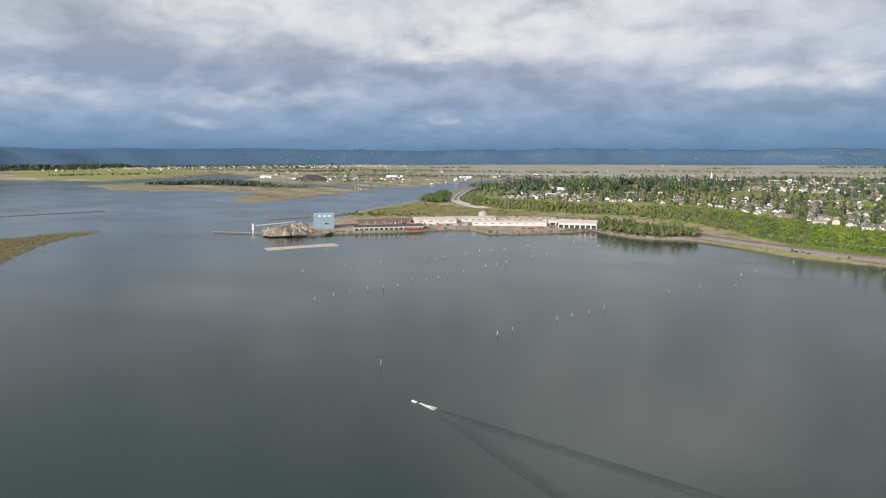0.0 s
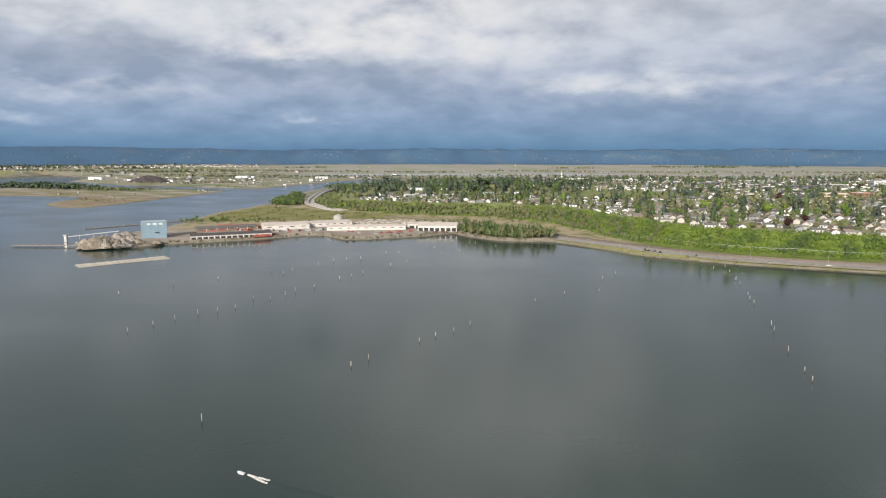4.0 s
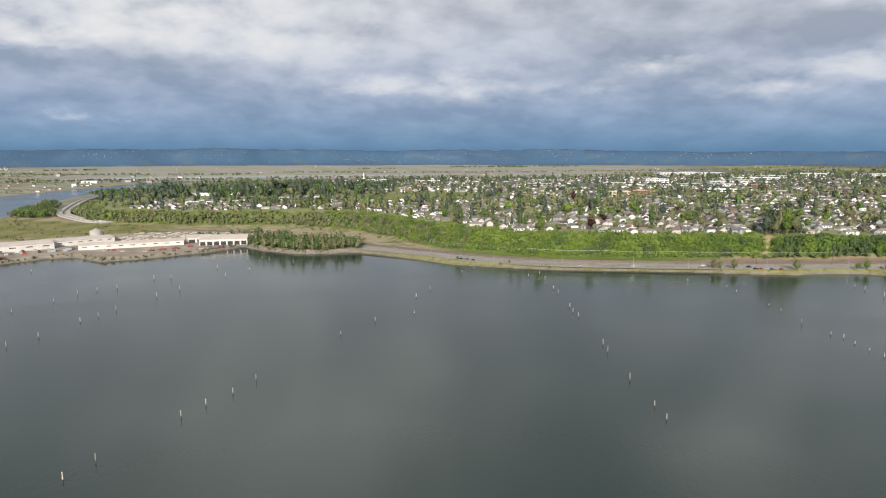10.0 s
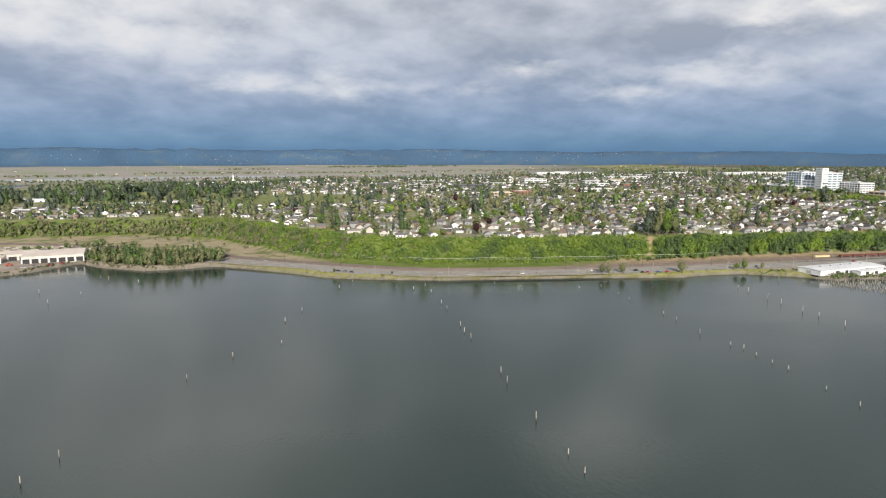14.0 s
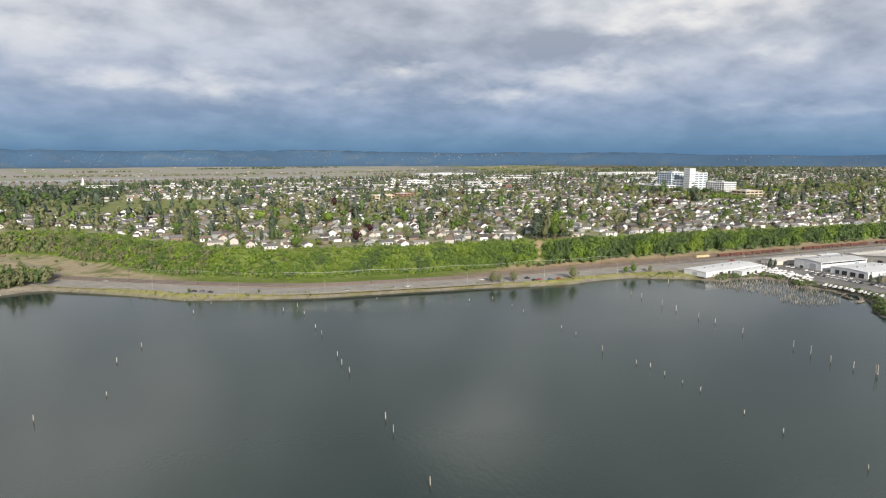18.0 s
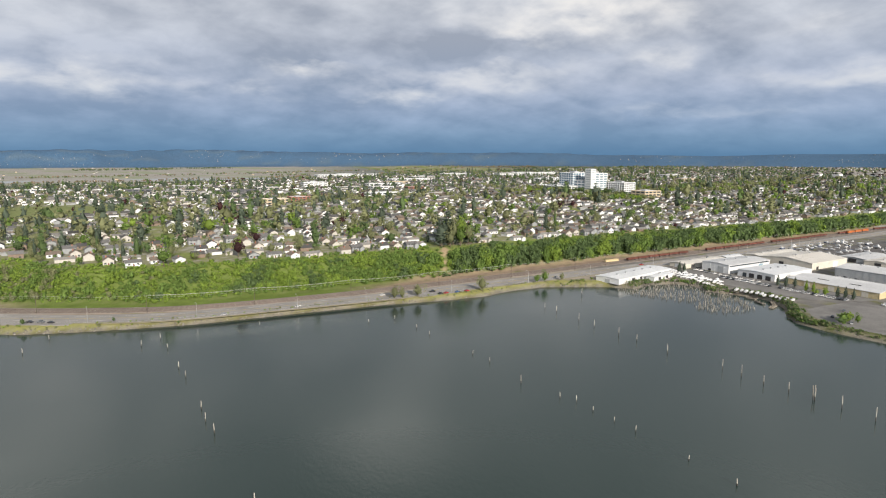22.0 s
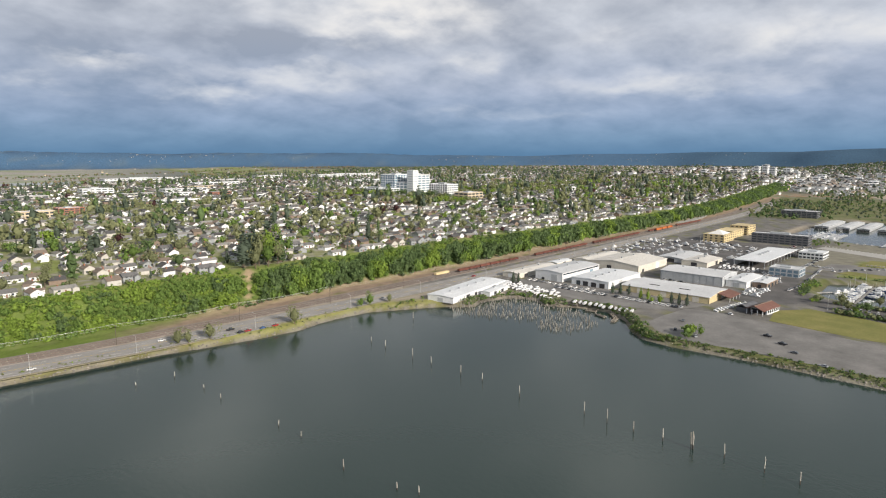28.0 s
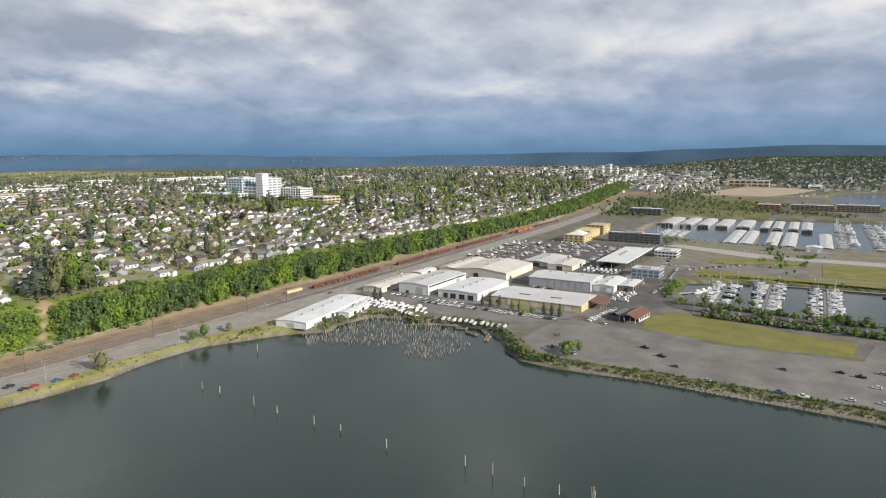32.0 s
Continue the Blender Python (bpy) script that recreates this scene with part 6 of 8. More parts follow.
# single trees along the road and lot
for x, y, hgt, leafy, lab in [(329, 495.5, 14, "olive", "grey-green roadside tree with an upright crown"), (273, 504, 12.5, "olive", "grey-green roadside tree with an upright crown"), (254, 507, 12, "olive", "grey-green roadside tree with an upright crown"),
                              (260, 506, 9, "olive", "small grey-green roadside tree"), (391, 500, 8.5, "green", "small green tree on the verge"), (399, 499, 11, "green", "green tree on the verge"), (416, 496, 7.5, "olive", "bushy grey-green tree near the shed"),
                              (8, 562, 5, "deep", "small dark tree beside the lay-by"), (486, 288, 8, "lime", "round green tree at the edge of the lot"), (489, 283, 7, "green", "round green tree at the edge of the lot"),
                              (552, 345, 6, "lime", "slim green tree beside the warehouse"), (555, 340, 7.5, "lime", "slim green tree beside the warehouse"), (602, 142, 8, "green", "round green tree beside the street"),
                              (606, 120, 8, "green", "round green tree beside the street"), (60, 541, 3.5, "deep", "small dark shrub on the verge"), (98, 523, 3.0, "deep", "small dark shrub on the verge")]:
    tree("roadside_tree", "broad", leafy, x, y, hgt * 1.15, 0.82, lab, "roadside trees", z=ground_height(x, y) - 0.17 * hgt, shape=int(x) % 5)
for k, (x, y) in enumerate([(561, 383), (563, 377), (566, 371), (560, 333), (560, 327), (560, 321), (541, 470), (544, 466), (546, 473), (560, 352), (560, 358)]):
    tree("cypress", "fir", "fir" if k not in (9, 10) else "lime", x, y, 9.5, 1.9, "narrow dark cypress beside the warehouse" if k not in (9, 10) else "narrow pale green tree beside the warehouse", "row of cypresses", shape=k % 4)
rngs = random.Random(11)
for k in range(46):
    y = 236 - k * 8.5
    x = rngs.choice([612, 628, 640]) + rngs.uniform(-3, 3) + (12 if y > 200 else 0)
    tree("street_tree", "broad", rngs.choice(["green", "deep", "green", "olive"]), x, y + rngs.uniform(-3, 3), rngs.uniform(7, 11), 1.1, "round green street tree beside the marina", "street trees", 3.4, k % 5)


# ---------------------------------------------------------------- poles and wires
POLE = material("dark_pole", [(0.07, 0.055, 0.045), (0.12, 0.10, 0.08)], 1.0, 0.9)
WIRE = material("bright_wire", [(0.50, 0.52, 0.46), (0.58, 0.60, 0.54)], 1.0, 0.35, metal=0.5)
LAMP = material("galvanised_steel", [(0.45, 0.46, 0.46), (0.55, 0.56, 0.56)], 1.0, 0.4, metal=0.5)
pole_mesh = Geo().tube((0, 0, -0.5), (0, 0, 13.5), 0.2, 0.13, 8).mesh("shaft", POLE)
arm_mesh = Geo().box(-0.08, 0.08, -1.5, 1.5, 12.3, 12.5, 0, True).mesh("crossarm", POLE)
arm2_mesh = Geo().box(-0.08, 0.08, -1.1, 1.1, 11.0, 11.2, 0, True).mesh("crossarm", POLE)
ins_mesh = Geo().tube((0, 0, 12.5), (0, 0, 12.85), 0.06, 0.04, 6).mesh("insulator", LAMP)
poles = []
for x in [-40, 15, 82, 154, 228, 307, 382, 458, 498, 570, 645, 720, 800, 880, 960, 1050, 1140, 1240]:
    i = int(np.argmin(np.abs(DRIVE[:, 0] - x)))
    y = DRIVE[i, 1] + 12.2 if x >= 60 else DRIVE[i, 1] + 13.5
    p = thing("utility_pole", "dark wooden utility pole with crossarms beside the road", "utility pole", pose(x, y, 3.4), "poles along the road")
    part("shaft", pole_mesh, None, p)
    part("crossarm", arm_mesh, None, p)
    part("crossarm", arm2_mesh, None, p)
    for yy in (-1.4, 0.7, 1.4):
        part("insulator", ins_mesh, None, p, at=pose(0, yy, 0))
    poles.append((x, y))
# third wire, pale and thicker on one stretch, imitates a sunlit cable
for k, (dy, z, r) in enumerate(((-1.4, 12.9, 0.03), (0.7, 12.9, 0.03), (1.4, 12.9, 0.08), (0.9, 11.3, 0.03))):
    g = Geo()
    for (ax, ay), (bx, by) in zip(poles[2 if k == 2 else 0:6 if k == 2 else -1], poles[3 if k == 2 else 1:7 if k == 2 else None]):
        prev = None
        for s in range(9):
            t = s / 8
            q = (ax + (bx - ax) * t, ay + (by - ay) * t + dy, 3.4 + z - 4.4 * t * (1 - t) * (bx - ax) / 75)
            if prev:
                g.tube(prev, q, r, r, 4, cap=False)
            prev = q
    solid("power_line", g, WIRE, "thin bright power wire hanging between poles", "wire")
lamp_shaft = Geo().tube((0, 0, -0.3), (0, 0, 10), 0.12, 0.08, 8).mesh("shaft", LAMP)
lamp_arm = Geo().tube((0, 0, 9.9), (0, 2.4, 10.4), 0.06, 0.05, 6).mesh("arm", LAMP)
lamp_head = Geo().box(-0.2, 0.2, 2.2, 3.2, 10.3, 10.5, 0, True).mesh("lamp_head", LAMP)
for x in [-20, 45, 110, 178, 230, 305, 383, 455, 540, 620, 700, 790]:
    i = int(np.argmin(np.abs(DRIVE[:, 0] - x)))
    p = thing("street_lamp", "slim grey street lamp beside the road", "street lamp", pose(x, DRIVE[i, 1] - 11.8, 3.4), "street lamps")
    for nm, me in (("shaft", lamp_shaft), ("arm", lamp_arm), ("lamp_head", lamp_head)):
        part(nm, me, None, p)
for y in [240, 200, 160, 120, 80, 40]:
    p = thing("street_lamp", "slim grey lamp in the marina street", "street lamp", pose(618, y, 3.4, 0, 0, -90), "street lamps")
    for nm, me in (("shaft", lamp_shaft), ("arm", lamp_arm), ("lamp_head", lamp_head)):
        part(nm, me, None, p)


# ---------------------------------------------------------------- cars
def side_profile(outline, half, mt, name):
    n = len(outline)
    v = [(x, -half, z) for x, z in outline] + [(x, half, z) for x, z in outline]
    f = [tuple(range(n)), tuple(range(2 * n - 1, n - 1, -1))] + [(i, n + i, n + (i + 1) % n, (i + 1) % n) for i in range(n)]
    return Geo().add(v, f).mesh(name, mt)


CAR_TONES = {"white": (0.70, 0.70, 0.70), "silver": (0.42, 0.43, 0.45), "black": (0.03, 0.03, 0.035), "red": (0.40, 0.03, 0.03), "blue": (0.06, 0.12, 0.28), "grey": (0.16, 0.17, 0.18)}
CAR_PARTS = {}
wheel_mesh = Geo().tube((0, -0.11, 0), (0, 0.11, 0), 0.34, 0.34, 10).mesh("wheel", RUBBER)
for tone, c in CAR_TONES.items():
    mt = material(tone + "_car_paint", [tuple(0.9 * q for q in c), c], 1.0, 0.25, spec=0.6)
    saloon = [("body", side_profile([(-2.2, 0.3), (2.2, 0.3), (2.25, 0.75), (1.3, 0.92), (-1.5, 0.95), (-2.2, 0.9)], 0.88, mt, "body")),
              ("cabin", side_profile([(-1.6, 0.95), (1.1, 0.92), (0.45, 1.42), (-1.0, 1.45)], 0.76, GLASS, "cabin")),
              ("roof", Geo().box(-1.0, 0.45, -0.72, 0.72, 1.43, 1.5, 0, True).mesh("roof", mt))]
    pickup = [("body", side_profile([(-2.6, 0.45), (2.6, 0.45), (2.6, 1.05), (1.5, 1.15), (-2.6, 1.15)], 0.95, mt, "body")),
              ("cabin", side_profile([(-0.6, 1.15), (1.5, 1.15), (0.9, 1.8), (-0.5, 1.82)], 0.82, GLASS, "cabin")),
              ("roof", Geo().box(-0.5, 0.9, -0.78, 0.78, 1.8, 1.88, 0, True).mesh("roof", mt))]
    CAR_PARTS[tone] = (saloon, pickup)


def car(tone, x, y, turn, z=3.47, pick=False, group="parked cars", where="on the asphalt"):
    t = thing("pickup" if pick else "car", f"{tone} {'pickup truck' if pick else 'saloon car'} standing {where}", "car", pose(x, y, z, 0, 0, turn), group)
    for nm, me in CAR_PARTS[tone][1 if pick else 0]:
        part(nm, me, None, t)
    near = group in ("cars on the shore road", "cars on the wide lot")
    for wx in (-1.4, 1.4):
        for wy in (-0.8, 0.8) if near else ():
            part("wheel", wheel_mesh, None, t, at=pose(wx, wy, 0.34))


for tone, x, y, turn, pk in [("black", 291, 512, 5, True), ("black", 293, 502.5, 10, False), ("red", 298, 502, 12, False), ("blue", 308, 500.6, 10, False), ("red", 317, 500, 8, False), ("silver", 420, 508, 0, False), ("white", 180, 519, -6, False),
                             ("silver", 128, 522, -12, False), ("white", 250, 521, -3, False), ("black", 12, 566, -38, False), ("grey", 18, 562, -36, True), ("black", 24, 557.5, -34, False), ("silver", -60, 641, -45, False), ("white", 640, 511, 2, False), ("red", 540, 515, 0, False)]:
    car(tone, x, y, turn, pick=pk, group="cars on the shore road", where="on the shore road")
for tone, x, y, turn, pk in [("black", 514, 251, 80, True), ("black", 502, 239, 75, True), ("grey", 488, 229, 80, False), ("silver", 473, 211, 85, False), ("grey", 511, 178, 70, False), ("blue", 473, 178, 95, True), ("white", 472, 168, 95, True),
                             ("black", 520, 152, 80, False), ("black", 517, 143, 80, True), ("white", 478, 149, 85, False), ("white", 503, 137, 90, False), ("white", 480, 136, 85, False), ("silver", 528, 133, 80, False), ("white", 540, 125, 80, True),
                             ("black", 490, 300, 20, False), ("silver", 483, 284, 30, False), ("grey", 515, 305, 10, False), ("white", 600, 292, 0, False), ("white", 556, 288, 60, False)]:
    car(tone, x, y, turn, 3.44, pk, "cars on the wide lot", "on the wide lot")
rngc = random.Random(21)
plain = ["white", "white", "silver", "white", "black", "grey", "white"]
tones = ["white", "silver", "black", "white", "white", "white", "silver", "white", "grey", "red", "blue"]
for row, x in enumerate((617.5, 633)):
    for k in range(30):
        if rngc.random() < 0.62:
            y = 232 - k * 5.4
            car(rngc.choice(tones), x + (0.45 * max(0, y - 130) * 0.3), y, rngc.choice([0, 180]) + 8, 3.46, rngc.random() < 0.3, "cars beside the marina", "in the street beside the marina")
for k in range(34):
    car(rngc.choice(plain), 551 + rngc.uniform(-1, 1), 322 + k * 3.1 + (6 if k > 17 else 0), rngc.choice([0, 180]) + rngc.uniform(-4, 4), 3.45, rngc.random() < 0.35, "cars in the boatyard", "in the boatyard row")
for k in range(40):
    car(rngc.choice(tones), 705 + (k % 10) * 4.2 + rngc.uniform(-0.5, 0.5), 294 + (k // 10) * 11 + rngc.uniform(-1, 1), 90 + rngc.uniform(-4, 4), 3.45, rngc.random() < 0.3, "cars near the marine offices", "near the marine offices") if k // 10 in (1, 2) else None
for k in range(36):
    car(rngc.choice(tones), 900 + (k % 12) * 5.2, 330 + (k // 12) * 9, 90 + rngc.uniform(-4, 4), 3.45, False, "cars by the flats", "in the lot by the flats")


# more vehicles between the sheds and along the quay street
for x0, y0, x1, y1, n, turn, where in ((640, 395, 640, 470, 12, 0, "between the boatyard halls"), (640, 478, 740, 502, 12, 90, "behind the boatyard halls"), (630, 318, 648, 380, 11, 0, "beside the tall shed"), (742, 318, 742, 360, 9, 0, "behind the tall shed"),
                                     (790, 300, 900, 302, 16, 90, "along the quay street"), (795, 276, 850, 230, 9, 45, "on the marina point"), (1005, 180, 1035, 300, 14, 0, "beside the far basin"), (560, 398, 562, 470, 13, 0, "in front of the boatyard halls"), (800, 284, 722, 279, 16, 0, "on the quay street"), (722, 276, 668, 280, 8, 0, "on the quay street"), (700, 296, 736, 306, 8, 90, "on the quay street"), (815, 296, 812, 276, 5, 90, "on the quay street"), (770, 345, 772, 480, 18, 0, "in the storage yard"), (870, 362, 872, 470, 18, 0, "in the storage yard"), (905, 360, 935, 470, 16, 0, "in the storage yard")):
    for k in range(n):
        f = (k + 0.5) / n
        car(rngc.choice(plain), x0 + (x1 - x0) * f + rngc.uniform(-0.5, 0.5), y0 + (y1 - y0) * f + rngc.uniform(-0.5, 0.5), turn + rngc.uniform(-5, 5), 3.45, rngc.random() < 0.4, "cars in the port", where)


# ---------------------------------------------------------------- freight train
def train():
    body = Geo().box(-7.6, 7.6, -1.45, 1.45, 1.1, 1.4, 0, True).box(-7.6, 7.6, -1.45, -1.33, 1.4, 2.9, 0, True).box(-7.6, 7.6, 1.33, 1.45, 1.4, 2.9, 0, True).box(-7.6, -7.48, -1.33, 1.33, 1.4, 2.9, 0, True).box(7.48, 7.6, -1.33, 1.33, 1.4, 2.9, 0, True)
    body = body.mesh("body", RUST)
    ribm = Geo().box(-0.1, 0.1, -1.55, -1.45, 1.1, 2.95, 0, True).mesh("side_rib", RUST)
    bogie = Geo().box(-1.4, 1.4, -1.0, 1.0, 0.3, 1.0, 0, True).mesh("bogie", CHARCOAL)
    xs = [x for k, x in enumerate(np.arange(552, 1180, 16.6)) if k not in (6, 7, 15, 24, 25, 31)]
    for k, x in enumerate(xs):
        i = int(np.argmin(np.abs(RAILLINE[:, 0] - x)))
        t = thing("freight_wagon", "rust-brown open freight wagon on the railway", "wagon", pose(x, RAILLINE[i, 1] + 0.4, 4.0, 0, 0, 0.6), "freight train")
        part("body", body, None, t)
        for a in (-5.2, 5.2):
            part("bogie", bogie, None, t, at=pose(a, 0, 0))
    for k in range(3):
        x = 1000 + k * 20
        i = int(np.argmin(np.abs(RAILLINE[:, 0] - x)))
        t = thing("locomotive", "orange diesel locomotive on the railway", "locomotive", pose(x, RAILLINE[i, 1] - 4.2, 4.0, 0, 0, 0.6), "locomotives")
        part("frame", Geo().box(-9, 9, -1.4, 1.4, 0.9, 1.4, 0, True), CHARCOAL, t)
        part("hood", Geo().box(-8.5, 4, -1.0, 1.0, 1.4, 4.2, 0, True), ORANGE, t)
        part("cab", Geo().box(4, 7, -1.45, 1.45, 1.4, 4.5, 0, True), ORANGE, t)
        part("nose", Geo().box(7, 8.8, -1.0, 1.0, 1.4, 3.0, 0, True), ORANGE, t)
        part("window", Geo().box(4.4, 6.6, -1.5, -1.45, 3.1, 4.1, 0, True), GLASS, t)
        for a in (-6, 6):
            part("bogie", bogie, None, t, at=pose(a, 0, 0))
    t = thing("timber_stack", "low stack of orange-brown timber beside the track", "timber", pose(528, 545, 3.75))
    for k in range(5):
        part("timber", Geo().box(-9, 9, -1.6 + k * 0.65, -1.1 + k * 0.65, 0.0, 2.2, 0, True), PLYWOOD, t)


train()


# ---------------------------------------------------------------- pilings in the bay
WET_TIMBER = material("wet_dark_timber", [(0.035, 0.03, 0.026), (0.07, 0.06, 0.05)], 1.2, 0.6)
pile_meshes = []
for k in range(6):
    r = random.Random(k)
    g = Geo()
    lean = r.uniform(-0.25, 0.25)
    g.tube((0, 0, -3), (lean * 0.3, 0, 0.3), 0.19, 0.185, 8, 1, cap=False).tube((lean * 0.3, 0, 0.3), (lean, 0, 1.0), 0.185, 0.15, 8)
    pile_meshes.append(g)
PILE_ROWS = {
    "far": [(-503, 450), (-482, 465), (-436, 478), (-411, 471), (-405, 513), (-337, 344), (-320, 338), (-320, 354), (-309, 386), (-304, 410), (-297, 427), (-284, 434), (-271, 475), (-258, 481), (-232, 529), (-203, 587), (-197, 518), (-192, 574), (-163, 557), (-210, 487)],
    "left": [(-401, 222), (-384, 265), (-363, 298), (-311, 135), (-307, 153), (-303, 169), (-297, 185), (-289, 196), (-287, 238), (-283, 209), (-274, 241), (-272, 260), (-269, 271), (-263, 292), (-257, 328), (-252, 342), (-248, 359), (-237, 402), (-229, 427)],
    "middle": [(-178, 34), (-147, 116), (-143, 130), (-127, 170), (-121, 183), (-113, 197), (-107, 215), (-76, 296), (-57, 327), (-31, 348), (-31, 400), (-20, 426), (10, 501), (23, 526), (71, 483)],
    "first": [(82, 212), (83, 179), (83, 164), (83, 257), (83, 349), (83, 493), (84, 271), (84, 335), (84, 364), (84, 429), (84, 469), (85, 412)],
    "second": [(145, 493), (212, 463), (230, 316), (231, 461), (233, 197), (233, 415), (234, 218), (234, 291), (234, 434), (235, 163), (235, 351), (235, 368), (236, 246), (236, 258), (236, 271), (237, 283)],
    "third": [(335, 200), (335, 239), (335, 252), (336, 227), (336, 265), (337, 215), (337, 277), (337, 352), (338, 338), (338, 375), (334, 311), (339, 391), (342, 418), (343, 432), (399, 452), (335, 188)],
}
HEIGHTS = {"far": 4.6, "left": 4.2, "middle": 3.6, "first": 4.2, "second": 3.0, "third": 5.6}
rngp = random.Random(77)
for row, spots in PILE_ROWS.items():
    me = [g.mesh("piling", [PALE_TIMBER, WET_TIMBER]) for g in pile_meshes]
    for x, y in spots:
        hgt = HEIGHTS[row] * rngp.uniform(0.75, 1.15)
        if (x, y) in ((-178, 34), (230, 316)):
            hgt = 4.4
        p = new("piling", me[rngp.randrange(6)])
        w = rngp.uniform(0.85, 1.25)
        p.matrix_basis = Matrix.LocRotScale((x, y, 0), Euler((0, 0, rngp.uniform(0, 6.28))), (w, w, hgt))
        tagged(p, "weathered timber piling standing alone in the bay", "piling", "old mooring pilings")
# a cluster of three on the third row, and one broken stump
for dx, dy in ((0.5, 0.3), (-0.4, 0.5)):
    p = new("piling", pile_meshes[2].mesh("piling", [TIMBER, WET_TIMBER]))
    p.matrix_basis = Matrix.LocRotScale((336 + dx, 227 + dy, 0), Euler((0.05 * dx, 0.08 * dy, 1)), (1, 1, 7.0))
    tagged(p, "pale timber piling in a leaning cluster of three", "piling", "old mooring pilings")

# the field of old wharf stumps in the cove
STUMP = material("grey_stump", [(0.19, 0.18, 0.16), (0.32, 0.30, 0.265)], 0.9, 0.9, vary=0.35, island=0.2)
stump = [Geo().tube((0, 0, -2.5), (0.06 * k, 0.04, 1.0), 0.27, 0.23, 6).mesh("stump", STUMP) for k in range(3)]
wharf = thing("wharf_ruin", "field of bleached timber stumps from an old wharf", "pilings", pose(0, 0, 0))
rngw = random.Random(9)
cells = []
for i in range(40):
    for j in range(41):
        x, y = 430 + i * 2.6 + (j % 2) * 0.5, 347 + j * 2.75
        inside = inside_distance([(438, 460), (470, 458), (490, 456), (514, 430), (506, 412), (508, 395), (498, 372), (483, 350), (464, 349), (446, 352), (440, 372), (455, 390), (446, 402), (438, 418)], np.array([x]), np.array([y]))[0]
        if inside > 0 and rngw.random() < 0.62 and (wobble(np.array([x]), np.array([y]), 18, 99)[0] > -0.75):
            cells.append((x + rngw.uniform(-0.5, 0.5), y + rngw.uniform(-0.5, 0.5)))
rngw.shuffle(cells)
rest = Geo()
for k, (x, y) in enumerate(cells):
    hgt = max(1.9, float(ground_height(x, y)) + 2.0) * rngw.uniform(0.8, 1.25)
    if k < 300:
        s = part("stump", stump[k % 3], None, wharf, at=Matrix.LocRotScale((x, y, 0), Euler((rngw.uniform(-0.06, 0.06), rngw.uniform(-0.06, 0.06), rngw.uniform(0, 6))), (1, 1, hgt)))
    else:
        rest.tube((x, y, -2), (x + rngw.uniform(-0.1, 0.1), y, hgt), 0.27, 0.23, 6)
tagged(part("stump_rest", rest, STUMP, wharf), kind="stuff")
# rotting deck remains and driftwood in the cove
for k, (x, y, a, l) in enumerate([(505, 352, 40, 14), (500, 360, 70, 10), (495, 346, 15, 11), (508, 372, 100, 8), (512, 392, 80, 12)]):
    d = thing("driftwood", "rotting dark timber wreckage lying on the mud", "driftwood", pose(x, y, max(0.2, float(ground_height(x, y))), 0, 0, a), "wharf wreckage")
    for q in range(4):
        part("beam", Geo().box(-l / 2, l / 2, q * 0.9 - 1.6, q * 0.9 - 1.15, 0.1, 0.6 + 0.3 * (q % 2), 0, True), TIMBER, d)
    for q in range(3):
        part("post", Geo().tube((-l / 2 + q * l / 2, 0.3, -1), (-l / 2 + q * l / 2, 0.4, 2.2), 0.22, 0.18, 6), TIMBER, d)


# ---------------------------------------------------------------- boats
GEL = material("white_gelcoat", [(0.66, 0.67, 0.68), (0.76, 0.77, 0.78)], 0.5, 0.25, vary=0.08, spec=0.6)
NAVY = material("navy_gelcoat", [(0.02, 0.035, 0.09), (0.035, 0.055, 0.13)], 0.5, 0.25, spec=0.6)
CANVAS = material("blue_canvas", [(0.04, 0.09, 0.20), (0.07, 0.13, 0.27)], 1.0, 0.85, vary=0.2)
ALLOY = material("mast_alloy", [(0.55, 0.56, 0.57), (0.66, 0.67, 0.68)], 1.0, 0.3, metal=0.4)
DOCK = material("grey_dock_planks", [(0.20, 0.195, 0.185), (0.29, 0.28, 0.265)], 0.6, 0.85)


def hull(length, beam, free, mt, name="hull"):
    """A boat's hull lofted from stern to stem, with a raised sheer and a closed deck."""
    g = Geo()
    v, f = [], []
    secs = [(-0.5, 0.82, 0.95), (-0.25, 0.97, 0.95), (0.05, 1.0, 1.0), (0.28, 0.78, 1.12), (0.43, 0.36, 1.25), (0.5, 0.03, 1.35)]
    for a, w, s in secs:
        x, hb = a * length, beam / 2 * w
        v += [(x, -hb, free * s), (x * 0.985, -hb * 0.72, -0.25), (x * 0.985, hb * 0.72, -0.25), (x, hb, free * s)]
    for i in range(len(secs) - 1):
        o = 4 * i
        f += [(o, o + 4, o + 5, o + 1), (o + 1, o + 5, o + 6, o + 2), (o + 2, o + 6, o + 7, o + 3), (o + 3, o + 7, o + 4, o)]
    f += [(0, 1, 2, 3), (4 * len(secs) - 1, 4 * len(secs) - 2, 4 * len(secs) - 3, 4 * len(secs) - 4)]
    return g.add(v, [tuple(reversed(q)) for q in f]).mesh(name, mt)


def tapered(x0, x1, hw, z0, z1, rake=0.5, mt=None, name="cabin"):
    return Geo().add([(x0, -hw, z0), (x1, -hw * 0.8, z0), (x1, hw * 0.8, z0), (x0, hw, z0), (x0 + 0.2, -hw * 0.85, z1), (x1 - rake, -hw * 0.66, z1), (x1 - rake, hw * 0.66, z1), (x0 + 0.2, hw * 0.85, z1)],
                     [(4, 5, 6, 7), (0, 1, 5, 4), (1, 2, 6, 5), (2, 3, 7, 6), (3, 0, 4, 7)]).mesh(name, mt)


